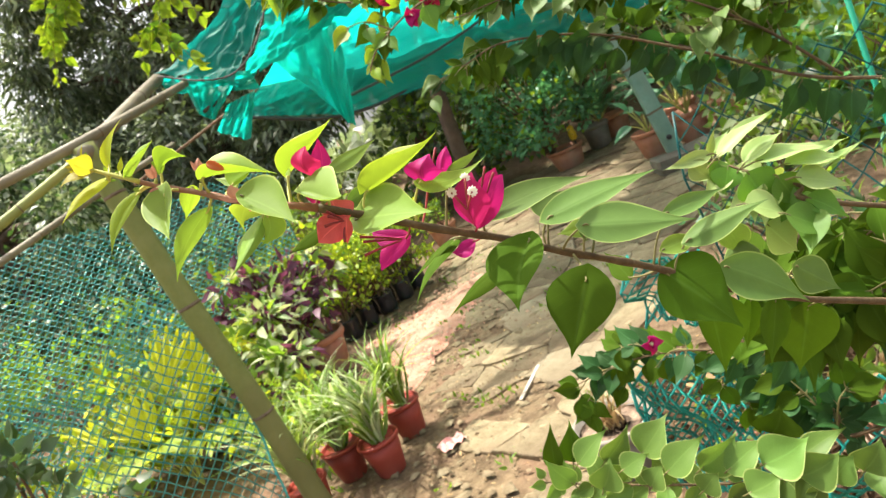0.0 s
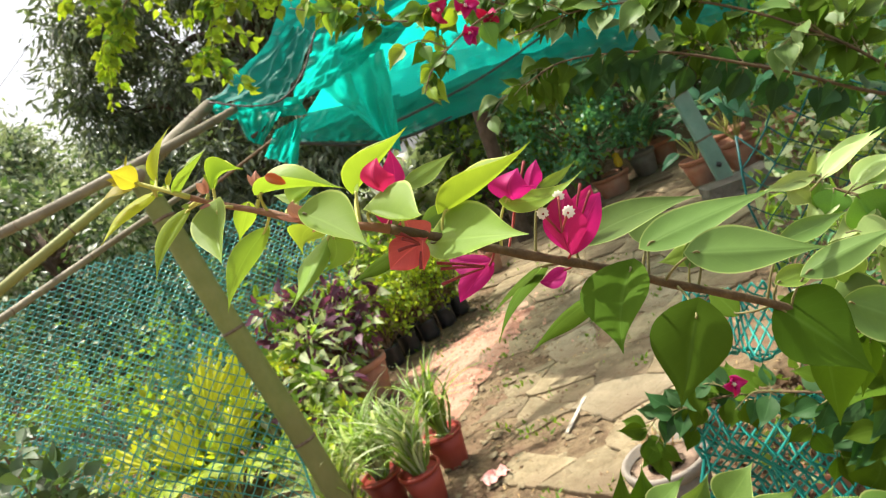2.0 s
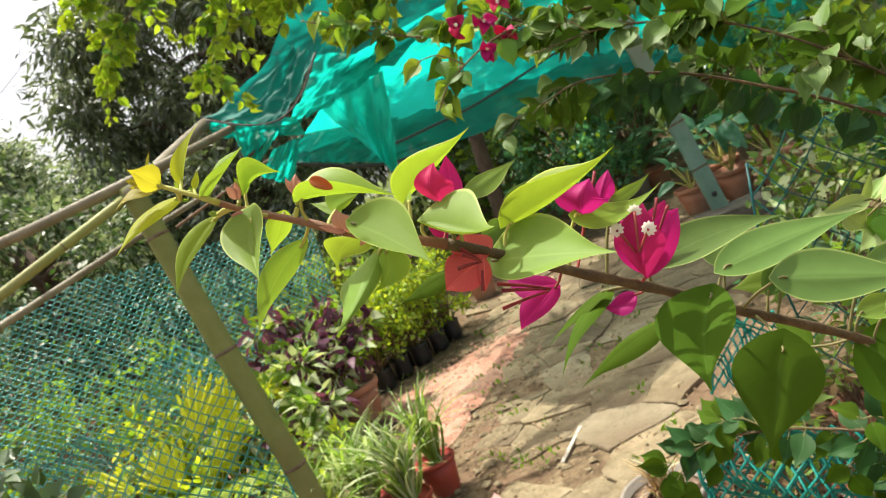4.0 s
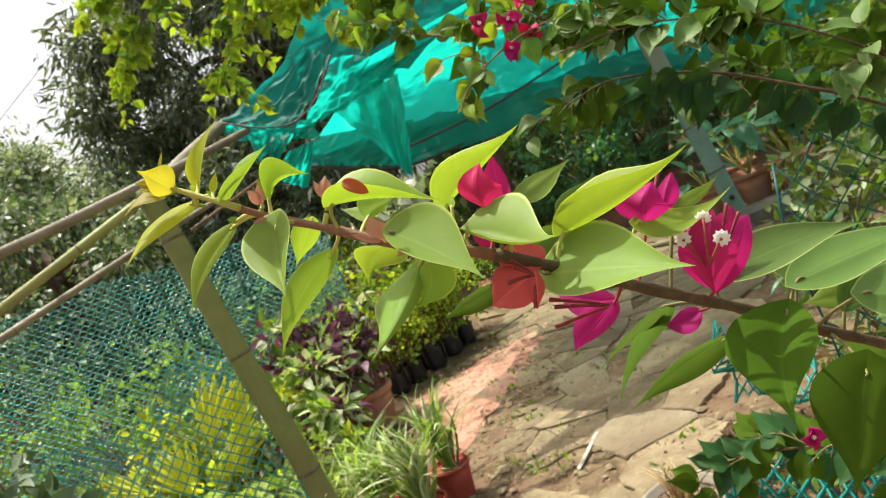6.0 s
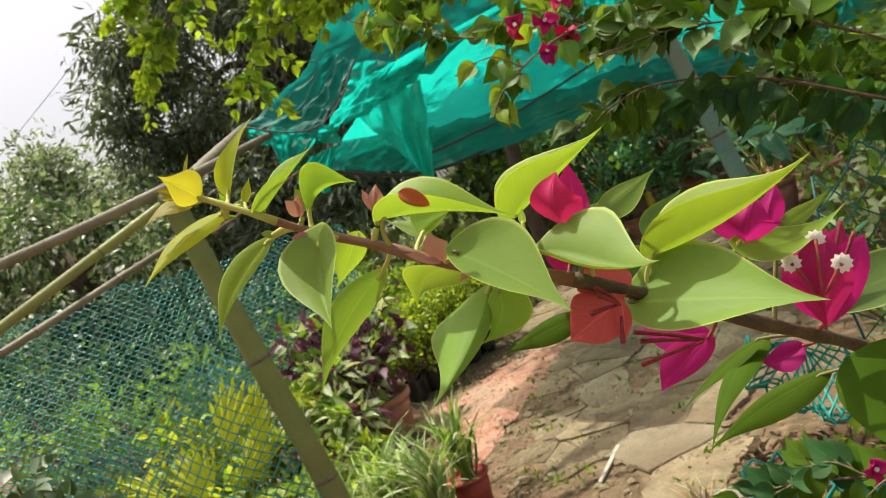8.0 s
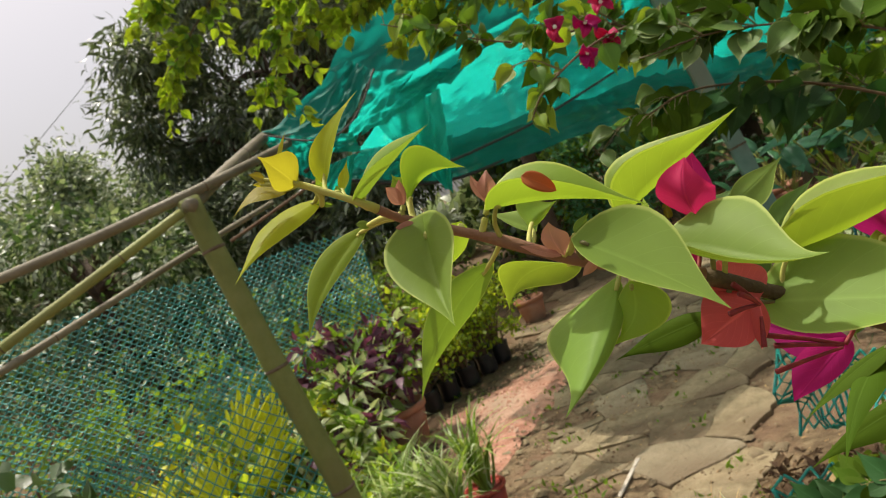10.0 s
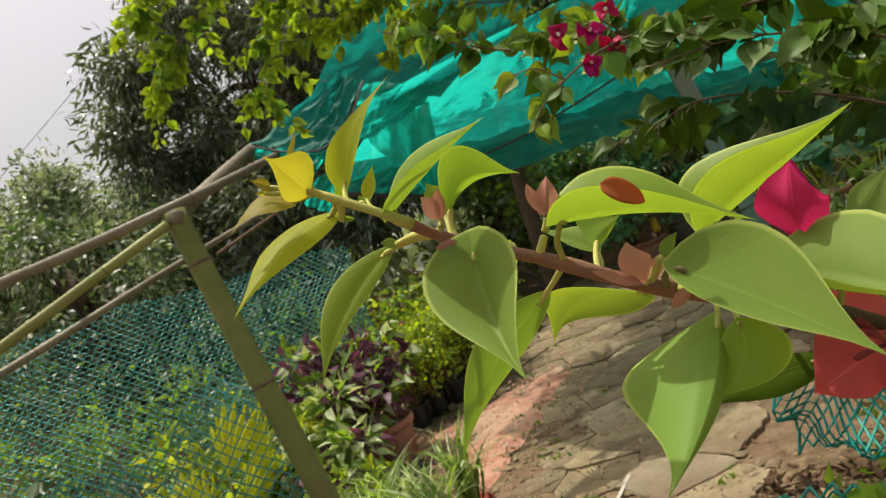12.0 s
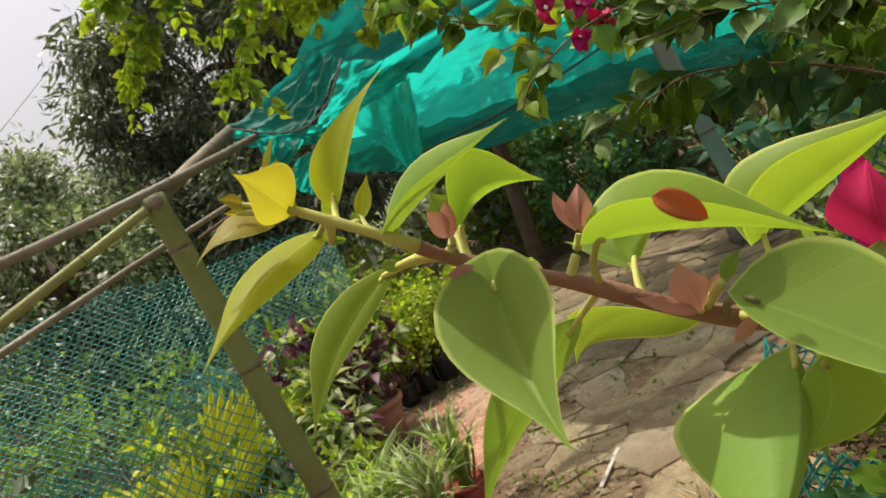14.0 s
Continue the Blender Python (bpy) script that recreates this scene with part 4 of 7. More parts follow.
bract(head, (0.0269, 0.3787, 1.4149), (0.0356, 0.3842, 1.4275), (0.0439, 0.3894, 1.4378), (0.0324, 0.3845, 1.4364), (0.0447, 0.3867, 1.4291), CRIMSON)
floret(head, (0.0230, 0.3620, 1.4277), (0.0278, 0.3670, 1.4418), True)
floret(head, (0.0229, 0.3590, 1.4284), (0.0288, 0.3564, 1.4358), True)
floret(head, (0.0224, 0.3649, 1.4273), (0.0189, 0.3653, 1.4382), True)
floret(head, (0.0319, 0.3728, 1.4310), (0.0390, 0.3768, 1.4417), False)
floret(head, (0.0347, 0.3751, 1.4294), (0.0419, 0.3769, 1.4372), False)
head = flower_head((0.0175, 0.3807, 1.4080), 'single magenta bract half hidden beneath the stem')
bract(head, (0.0181, 0.3818, 1.4075), (0.0124, 0.3827, 1.4055), (0.0047, 0.3837, 1.4066), (0.0143, 0.3834, 1.4101), (0.0119, 0.3793, 1.4017), MAGENTA)
holder = bud((-0.1026, 0.3455, 1.5047), 'small pinkish leaf bud with two scales')
bud_scale(holder, (-0.1028, 0.3445, 1.5051), (-0.1037, 0.3440, 1.5079), (-0.1046, 0.3436, 1.5107), (-0.1023, 0.3449, 1.5098), (-0.1049, 0.3433, 1.5071))
bud_scale(holder, (-0.1026, 0.3455, 1.5047), (-0.1018, 0.3453, 1.5080), (-0.1010, 0.3452, 1.5113), (-0.1033, 0.3447, 1.5087), (-0.1004, 0.3450, 1.5081))
holder = bud((-0.0825, 0.3449, 1.4971), 'red-brown leaf bud on a short stalk')
bud_scale(holder, (-0.0823, 0.3439, 1.4973), (-0.0811, 0.3423, 1.5009), (-0.0797, 0.3449, 1.5051), (-0.0831, 0.3442, 1.5025), (-0.0787, 0.3447, 1.5006))
bud_scale(holder, (-0.0829, 0.3448, 1.4977), (-0.0837, 0.3450, 1.5012), (-0.0838, 0.3453, 1.5053), (-0.0850, 0.3459, 1.5025), (-0.0820, 0.3452, 1.5013))
holder = bud((-0.0696, 0.3403, 1.4787), 'broad brownish red bud scales against the stem')
bud_scale(holder, (-0.0696, 0.3393, 1.4787), (-0.0707, 0.3375, 1.4836), (-0.0702, 0.3399, 1.4876), (-0.0735, 0.3382, 1.4848), (-0.0668, 0.3401, 1.4833))
bud_scale(holder, (-0.0697, 0.3413, 1.4784), (-0.0661, 0.3425, 1.4806), (-0.0632, 0.3436, 1.4828), (-0.0676, 0.3429, 1.4817), (-0.0658, 0.3419, 1.4791))
bud_scale(holder, (-0.0703, 0.3382, 1.4791), (-0.0742, 0.3388, 1.4816), (-0.0788, 0.3394, 1.4849), (-0.0738, 0.3400, 1.4830), (-0.0747, 0.3377, 1.4808))
holder = bud((-0.1002, 0.3382, 1.4972), 'small reddish bud beside a leaf')
bud_scale(holder, (-0.0999, 0.3372, 1.4973), (-0.1018, 0.3365, 1.4991), (-0.1046, 0.3357, 1.5004), (-0.1010, 0.3373, 1.5007), (-0.1028, 0.3358, 1.4973))
bud_scale(holder, (-0.0999, 0.3392, 1.4976), (-0.0982, 0.3401, 1.4992), (-0.0964, 0.3410, 1.5010), (-0.0989, 0.3406, 1.4997), (-0.0977, 0.3407, 1.4985))
holder = bud((-0.0656, 0.3369, 1.4828), 'small green side bud')
bud_scale(holder, (-0.0653, 0.3370, 1.4826), (-0.0631, 0.3380, 1.4843), (-0.0609, 0.3390, 1.4860), (-0.0644, 0.3384, 1.4853), (-0.0626, 0.3385, 1.4833))
holder = bud((-0.0631, 0.3367, 1.4753), 'small brown thorn-like bud')
bud_scale(holder, (-0.0624, 0.3368, 1.4757), (-0.0650, 0.3368, 1.4743), (-0.0675, 0.3368, 1.4729), (-0.0659, 0.3372, 1.4751), (-0.0646, 0.3372, 1.4729))
holder = bud((-0.1140, 0.3498, 1.5035), 'small greenish bud on a leaf stalk')
bud_scale(holder, (-0.1137, 0.3498, 1.5031), (-0.1152, 0.3491, 1.5041), (-0.1168, 0.3484, 1.5051), (-0.1151, 0.3497, 1.5054), (-0.1156, 0.3485, 1.5032))
bud_scale(holder, (-0.1138, 0.3508, 1.5032), (-0.1148, 0.3502, 1.5044), (-0.1157, 0.3497, 1.5055), (-0.1145, 0.3508, 1.5049), (-0.1146, 0.3497, 1.5037))
holder = bud((-0.1210, 0.3413, 1.5125), 'small greenish bud at a leaf base')
bud_scale(holder, (-0.1186, 0.3426, 1.5117), (-0.1204, 0.3419, 1.5126), (-0.1223, 0.3412, 1.5134), (-0.1201, 0.3415, 1.5131), (-0.1206, 0.3413, 1.5119))
holder = bud((-0.1153, 0.3401, 1.5132), 'tiny pale bud at a leaf base')
bud_scale(holder, (-0.1153, 0.3401, 1.5130), (-0.1154, 0.3402, 1.5144), (-0.1154, 0.3403, 1.5157), (-0.1163, 0.3401, 1.5146), (-0.1145, 0.3404, 1.5144))
dry_flake((-0.0718, 0.3284, 1.5006), (-0.0657, 0.3285, 1.4945), 0.0043)


# ---- other bougainvillea branches ----
SPRAY_MESHES = {}


def spray_leaf(kind, k):
    """Shared leaf meshes of unit length for the farther branches."""
    key = (kind, k % 4)
    if key not in SPRAY_MESHES:
        m = {"pale": PALELEAF, "fresh": FRESH, "sage": SAGE, "lime": SPRAYLIME, "mid": SPRAYMID, "green": GREEN, "dark": DARKGREEN}[kind]
        q = k % 4
        vs, fs, uv = blade(1, 0.62 + 0.06 * q, 10 + 6 * q, 0.01 + 0.02 * q, 0.03 * (q - 1.5), 12, 4, 0.0, -0.5, 1.25, 0.07, 0.035, q)
        SPRAY_MESHES[key] = mesh_of("spray_leaf", vs, fs, m, True, uv)
    return SPRAY_MESHES[key]


def spray(label, pts, count, size, kinds, thick=0.0022, hang=0.4, spread=0.9, seed=1, face=(0, -0.7, 0.7), reach=0.012, twigs=0, stalks=True, jit=0.5):
    """A leafy branch: stem along pts, from root to tip, leaves set alternately and hanging."""
    rng = random.Random(seed)
    line = smooth_line(pts, 10)
    ob = thing("bougainvillea_branch", line[0], label, "plant branch", "bougainvillea branches")
    n = len(line)
    vs, fs = tube_data(line, [thick * (1 - 0.75 * k / n) for k in range(n)], 7)
    bring(part("stem", mesh_of("stem", vs, fs, STEMMAT), ob))
    axes = [line]
    for w in range(twigs):
        k = int(n * rng.uniform(0.08, 0.85))
        d = (line[min(k + 3, n - 1)] - line[max(k - 3, 0)]).normalized()
        side = Vector((rng.uniform(-1, 1), rng.uniform(-0.8, 0.8), rng.uniform(-0.7, 0.9)))
        dd = (d + side * 0.9).normalized() * rng.uniform(0.5, 1.0) * size[1] * (1.7 if stalks else 3.6)
        tw = smooth_line([line[k], line[k] + dd * 0.5 + Vector((0, 0, 0.01)), line[k] + dd], 6)
        v2, f2 = tube_data(tw, [thick * 0.5 * (1 - 0.7 * i / len(tw)) for i in range(len(tw))], 5)
        bring(part("twig", mesh_of("twig", v2, f2, PETIOLE), ob))
        axes.append(tw)
    weights = [len(a) if i == 0 else len(a) * 1.2 for i, a in enumerate(axes)]
    for i in range(count):
        ax = rng.choices(axes, weights)[0]
        t = rng.random() if ax is not line else (i + rng.random()) / count
        k = min(int(t * (len(ax) - 1)), len(ax) - 2)
        p = ax[k].lerp(ax[k + 1], rng.random())
        along = (ax[k + 1] - ax[k]).normalized()
        side = along.cross(Vector(face)).normalized() * (1 if i % 2 else -1)
        d = along * rng.uniform(0.15, 0.8) + side * rng.uniform(0.5, 1.1) * spread + Vector((rng.uniform(-0.3, 0.3), rng.uniform(-0.4, 0.4), -hang + rng.uniform(-0.3, 0.3)))
        ln = rng.uniform(*size) * (1.0 if t < 0.8 or ax is not line else 1.0 - 0.55 * (t - 0.8) / 0.2)
        kind = kinds[min(len(kinds) - 1, max(0, int(t * len(kinds) + rng.uniform(-0.35, 0.35))))]
        f = Vector(face) + Vector((rng.uniform(-1, 1), rng.uniform(-1, 1), rng.uniform(-1, 1))) * jit
        lf = part("leaf", spray_leaf(kind, rng.randrange(4)), ob)
        lf.matrix_parent_inverse = Matrix.Translation(-ob.location)
        stalk = d.normalized() * reach * rng.uniform(0.4, 1.2)
        lf.matrix_basis = aim(p + stalk, d, f, rng.uniform(-70, 70) * jit) @ Matrix.Scale(ln, 4)
        if not stalks:
            continue
        v2, f2 = tube_data([p, p + stalk * 0.6, p + stalk * 1.25], 0.0006, 4, False)
        bring(part("petiole", mesh_of("petiole", v2, f2, PETIOLE), ob))
    return ob


def lay(ob, kind, base, tip, wide, roll=0):
    """One more leaf on a farther branch, from base to tip, with its stalk back to the branch."""
    b, d = Vector(base), Vector(tip) - Vector(base)
    lf = part("leaf", spray_leaf(kind, len(ob.children)), ob)
    lf.matrix_parent_inverse = Matrix.Translation(-ob.location)
    k = len(ob.children) % 4
    lf.matrix_basis = aim(b, d, (-0.15, -0.9, 0.4), roll) @ Matrix.Diagonal((wide / (0.62 + 0.06 * k), d.length, (d.length + wide) / 2, 1))
    stalk = [b - d * 0.22 + Vector((0, 0.006, -0.004)), b - d * 0.08, b + d * 0.05]
    v2, f2 = tube_data(stalk, 0.0007, 4, False)
    bring(part("petiole", mesh_of("petiole", v2, f2, PETIOLE), ob))


def far_flower(ob, at, size, seed=0, n=5, mat=None):
    """A head of papery bracts on a farther branch."""
    rng = random.Random(seed)
    head = part("flower_head", None, ob, "bunch of crimson-pink papery bracts")
    head.matrix_parent_inverse = Matrix.Translation(-ob.location)
    head.location = at
    back = Matrix.Translation(-Vector(at))
    for k in range(n):
        a = 2 * math.pi * k / n + rng.random()
        d = Vector((math.cos(a) * 0.9, rng.uniform(-0.9, -0.1), math.sin(a) * 0.9 - 0.35))
        vs, fs, uv = blade(size * rng.uniform(0.85, 1.15), size * 0.95, 24, 0.16, rng.uniform(-0.08, 0.08), 10, 6, 0.0003, 0.5, 0.8, 0.06, 0.07, k + seed)
        q = part("bract", mesh_of("bract", vs, fs, mat or (CRIMSON, MAGENTA)[seed % 2], True, uv), head)
        q.matrix_parent_inverse = back
        q.matrix_basis = aim(at, d, VIEW, rng.uniform(-60, 60))
    c = Vector(at) + Vector((0, -size * 0.55, 0))
    vs, fs = [c + Vector((0, -0.001, 0))], []
    for i in range(12):
        a = math.pi * i / 6
        r = size * (0.16 if i % 2 else 0.11)
        vs.append(c + Vector((math.cos(a) * r, 0, math.sin(a) * r)))
    fs = [(0, 1 + i, 1 + (i + 1) % 12) for i in range(12)]
    part("floret", mesh_of("floret", vs, fs, WHITEFLOWER, True, [(0.3, 0.5)] * 13), head).matrix_parent_inverse = back


trunk = thing("bougainvillea", (1.25, 0.75, 0), "old woody bougainvillea trunk that all the branches spring from, with an added shading crown", "plant trunk")
for name, pts, r in (("trunk", [(1.25, 0.75, -0.1), (1.20, 0.78, 0.6), (1.22, 0.85, 1.2), (1.10, 1.1, 2.0), (0.75, 1.6, 2.7), (0.2, 2.1, 2.9), (-0.4, 2.35, 2.85)], 0.035), ("limb", [(1.20, 0.79, 0.7), (0.95, 0.72, 0.95), (0.66, 0.66, 1.06)], 0.014), ("limb", [(1.22, 0.86, 1.2), (1.0, 0.9, 1.26), (0.62, 0.72, 1.30)], 0.014)):
    ln = smooth_line(pts, 8)
    v, f = tube_data(ln, [r * (1 - 0.7 * i / len(ln)) for i in range(len(ln))], 9)
    bring(part(name, mesh_of(name, v, f, BARK), trunk))
# unseen leaf crown, added overhead to shade the ground behind the right mesh
rng = np.random.default_rng(19)
P0, D = cloud(rng, Vector((0.05, 3.30, 3.12)) - Vector((1.25, 0.75, 0)), (0.55, 0.75, 0.16), 1700, 0.2)
scatter("crown", SMALLWIDE, leaf_spots(rng, P0, D, (0.04, 0.06), 0.4, 0.7, 0.5), F_MID, trunk)
# two added limbs that carry the unseen shading crown
for pts in ([(0.20, 2.1, 2.90), (0.20, 2.6, 3.05), (0.05, 3.2, 3.10), (-0.1, 3.6, 3.12)], [(0.75, 1.6, 2.70), (0.60, 2.3, 2.98), (0.45, 3.0, 3.10), (0.4, 3.5, 3.12)]):
    v, f = tube_data(smooth_line(pts, 6), 0.008, 7)
    bring(part("limb", mesh_of("limb", v, f, BARK), trunk))
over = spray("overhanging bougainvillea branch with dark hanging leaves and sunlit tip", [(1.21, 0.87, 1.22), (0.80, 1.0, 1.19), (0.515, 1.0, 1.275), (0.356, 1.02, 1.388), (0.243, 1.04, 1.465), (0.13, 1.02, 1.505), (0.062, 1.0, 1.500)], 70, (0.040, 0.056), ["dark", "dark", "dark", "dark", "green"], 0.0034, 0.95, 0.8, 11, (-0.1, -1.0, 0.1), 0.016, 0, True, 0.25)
spray("leafy bougainvillea side shoot in front of the shade net", [(0.515, 1.0, 1.28), (0.42, 1.0, 1.40), (0.30, 1.0, 1.50), (0.18, 1.0, 1.55), (0.08, 1.0, 1.56)], 150, (0.028, 0.046), ["green", "green", "green", "sage", "sage"], 0.0024, 0.25, 0.6, 13, (-0.25, -0.6, 0.75), 0.010, 14, True, 0.3)
spray("side shoot with crowded dusky leaves pointing along the twig", [(0.36, 1.03, 1.388), (0.304, 1.07, 1.435), (0.232, 1.075, 1.456), (0.169, 1.077, 1.479), (0.108, 1.070, 1.492), (0.068, 1.065, 1.495), (0.029, 1.059, 1.490)], 90, (0.028, 0.042), ["green", "green", "dark", "sage"], 0.002, 0.35, 0.6, 15, (-0.25, -0.6, 0.75), 0.010, 12, True, 0.3)
over2 = spray("bougainvillea twig carrying crimson bracts before the shade net", [(0.75, 1.55, 2.66), (0.50, 1.2, 1.95), (0.30, 1.06, 1.62), (0.20, 1.05, 1.585), (0.10, 1.03, 1.60), (0.03, 1.02, 1.595), (-0.03, 1.02, 1.57), (-0.055, 1.02, 1.545)], 70, (0.024, 0.040), ["green", "green", "green", "mid", "mid", "mid", "lime"], 0.003, 0.6, 0.8, 12, (-0.2, -0.8, 0.5), 0.010, 6)
for i, (x, z) in enumerate(((0.005, 1.628), (0.038, 1.62), (0.062, 1.635), (0.03, 1.59), (0.058, 1.60))):
    far_flower(over2, (x, 1.0 + 0.008 * i, z), 0.017, i, 4)
spray("sunlit lime bougainvillea spray hanging from above", [(0.0, 2.25, 2.90), (-0.42, 2.3, 2.62), (-0.62, 2.3, 2.42), (-0.80, 2.3, 2.30), (-0.98, 2.3, 2.17), (-1.07, 2.3, 1.98)], 420, (0.027, 0.044), ["mid", "lime", "lime", "lime"], 0.003, 0.5, 0.9, 21, (0.2, -0.6, -0.5), 0.014, 22, False)
spray("drooping lime bougainvillea spray beside the shade net", [(0.1, 2.2, 2.86), (-0.30, 2.32, 2.46), (-0.46, 2.32, 2.30), (-0.60, 2.3, 2.16), (-0.68, 2.3, 2.02), (-0.70, 2.3, 1.90)], 390, (0.027, 0.044), ["mid", "lime", "lime", "lime"], 0.003, 0.6, 0.9, 22, (0.2, -0.6, -0.5), 0.014, 22, False)
spray("lime bougainvillea spray arching across the top", [(0.35, 1.95, 2.84), (-0.05, 2.1, 2.42), (-0.22, 2.1, 2.30), (-0.34, 2.1, 2.22), (-0.42, 2.1, 2.14)], 300, (0.027, 0.044), ["mid", "mid", "lime", "lime"], 0.0026, 0.5, 0.9, 23, (0.2, -0.6, -0.5), 0.014, 22, False)
spray("lime bougainvillea shoot high against the dark tree", [(-0.38, 2.35, 2.85), (-0.62, 2.35, 2.74), (-0.80, 2.35, 2.57), (-0.94, 2.35, 2.41), (-1.03, 2.35, 2.27)], 390, (0.027, 0.044), ["mid", "lime", "lime", "lime"], 0.003, 0.5, 0.9, 24, (0.2, -0.6, -0.5), 0.014, 22, False)
spray("lime bougainvillea spray drooping before the net corner", [(0.15, 2.2, 2.86), (-0.125, 2.200, 2.153), (-0.323, 2.200, 2.082), (-0.484, 2.200, 2.072), (-0.619, 2.200, 2.048)], 330, (0.027, 0.044), ["mid", "lime", "lime", "lime"], 0.003, 0.5, 0.9, 25, (0.2, -0.6, -0.5), 0.014, 22, False)
spray("half-shaded bougainvillea spray high before the shade net", [(0.35, 2.0, 2.84), (0.136, 2.100, 2.002), (-0.066, 2.100, 1.958), (-0.199, 2.100, 1.941), (-0.316, 2.100, 1.931)], 330, (0.027, 0.044), ["mid", "mid", "lime", "lime"], 0.003, 0.6, 0.9, 26, (0.2, -0.6, -0.4), 0.014, 22, False)
spray("dense twig of small yellow-green leaves before the shade net", [(0.50, 1.2, 1.95), (0.174, 1.100, 1.619), (0.061, 1.100, 1.627), (-0.034, 1.100, 1.646), (-0.116, 1.100, 1.693), (-0.185, 1.100, 1.736)], 190, (0.022, 0.036), ["green", "mid", "mid", "mid", "lime"], 0.0024, 0.5, 0.9, 14, (-0.1, -0.8, 0.3), 0.010, 14)
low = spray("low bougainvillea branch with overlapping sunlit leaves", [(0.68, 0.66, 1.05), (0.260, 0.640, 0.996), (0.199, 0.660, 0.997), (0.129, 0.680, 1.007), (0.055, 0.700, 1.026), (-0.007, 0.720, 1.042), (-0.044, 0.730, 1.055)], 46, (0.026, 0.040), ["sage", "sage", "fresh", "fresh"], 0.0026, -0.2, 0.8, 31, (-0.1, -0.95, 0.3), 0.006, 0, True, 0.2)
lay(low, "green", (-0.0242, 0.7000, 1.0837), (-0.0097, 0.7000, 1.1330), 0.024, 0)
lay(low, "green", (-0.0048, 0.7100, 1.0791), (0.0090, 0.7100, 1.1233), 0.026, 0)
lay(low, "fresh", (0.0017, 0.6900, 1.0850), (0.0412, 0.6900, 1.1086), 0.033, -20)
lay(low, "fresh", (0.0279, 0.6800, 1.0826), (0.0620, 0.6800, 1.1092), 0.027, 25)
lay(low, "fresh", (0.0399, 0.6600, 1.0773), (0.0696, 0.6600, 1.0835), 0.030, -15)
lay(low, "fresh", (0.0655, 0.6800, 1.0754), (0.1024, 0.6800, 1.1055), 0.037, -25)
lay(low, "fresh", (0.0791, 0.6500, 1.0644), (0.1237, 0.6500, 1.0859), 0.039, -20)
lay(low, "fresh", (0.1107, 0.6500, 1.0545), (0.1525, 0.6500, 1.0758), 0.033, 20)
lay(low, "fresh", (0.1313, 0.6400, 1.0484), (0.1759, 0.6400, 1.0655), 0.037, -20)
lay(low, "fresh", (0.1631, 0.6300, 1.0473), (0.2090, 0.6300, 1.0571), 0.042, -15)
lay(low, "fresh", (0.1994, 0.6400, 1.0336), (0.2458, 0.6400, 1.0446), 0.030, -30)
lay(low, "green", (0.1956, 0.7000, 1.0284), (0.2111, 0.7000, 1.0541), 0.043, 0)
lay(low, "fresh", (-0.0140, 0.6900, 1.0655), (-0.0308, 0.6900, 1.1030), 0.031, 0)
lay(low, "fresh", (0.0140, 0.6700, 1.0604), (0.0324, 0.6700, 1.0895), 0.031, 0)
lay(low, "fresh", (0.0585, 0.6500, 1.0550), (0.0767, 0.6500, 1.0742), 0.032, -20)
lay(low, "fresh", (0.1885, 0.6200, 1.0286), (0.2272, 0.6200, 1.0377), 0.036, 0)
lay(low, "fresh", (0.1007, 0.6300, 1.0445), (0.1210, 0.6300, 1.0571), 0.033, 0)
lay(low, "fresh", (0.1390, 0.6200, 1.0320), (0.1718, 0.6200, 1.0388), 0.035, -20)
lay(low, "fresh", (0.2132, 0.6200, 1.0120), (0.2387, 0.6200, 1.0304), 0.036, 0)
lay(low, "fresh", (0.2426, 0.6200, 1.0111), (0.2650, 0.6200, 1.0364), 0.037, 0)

# the dark leaf kinds here stand in for shade over the shoot
mid_b = spray("small bougainvillea shoot with one pink bract by the mesh", [(0.66, 0.67, 1.06), (0.280, 0.680, 1.105), (0.211, 0.720, 1.113), (0.143, 0.770, 1.120), (0.089, 0.860, 1.088), (0.032, 0.930, 1.052)], 120, (0.024, 0.040), ["dark", "dark", "dark", "green", "green", "green"], 0.0024, 0.25, 0.9, 32, (-0.1, -0.85, 0.45), 0.008, 14, True, 0.28)

far_flower(mid_b, (0.118, 0.72, 1.165), 0.016, 7, 3, MAGENTA)
upper = spray("bougainvillea shoot with leaves painted sunlit pale beside the mesh fence", [(0.66, 0.66, 1.07), (0.280, 0.560, 1.277), (0.249, 0.560, 1.307), (0.222, 0.575, 1.329), (0.205, 0.600, 1.345)], 22, (0.026, 0.042), ["green", "mid", "pale", "pale"], 0.0026, 0.7, 0.7, 33, (-0.2, -0.5, 0.85), 0.008, 0, True, 0.25)
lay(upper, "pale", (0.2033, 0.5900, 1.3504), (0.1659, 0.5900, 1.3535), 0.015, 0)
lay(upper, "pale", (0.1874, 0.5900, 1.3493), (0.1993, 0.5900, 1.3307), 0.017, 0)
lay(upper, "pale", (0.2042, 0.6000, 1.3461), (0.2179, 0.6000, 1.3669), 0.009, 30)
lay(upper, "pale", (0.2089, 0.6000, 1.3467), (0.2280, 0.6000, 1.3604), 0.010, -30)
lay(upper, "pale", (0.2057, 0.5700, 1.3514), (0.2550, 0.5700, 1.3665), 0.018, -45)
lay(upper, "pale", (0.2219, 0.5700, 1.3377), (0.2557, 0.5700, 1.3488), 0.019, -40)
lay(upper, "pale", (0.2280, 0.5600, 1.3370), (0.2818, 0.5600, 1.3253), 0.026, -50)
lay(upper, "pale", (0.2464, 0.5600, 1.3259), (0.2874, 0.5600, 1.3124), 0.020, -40)
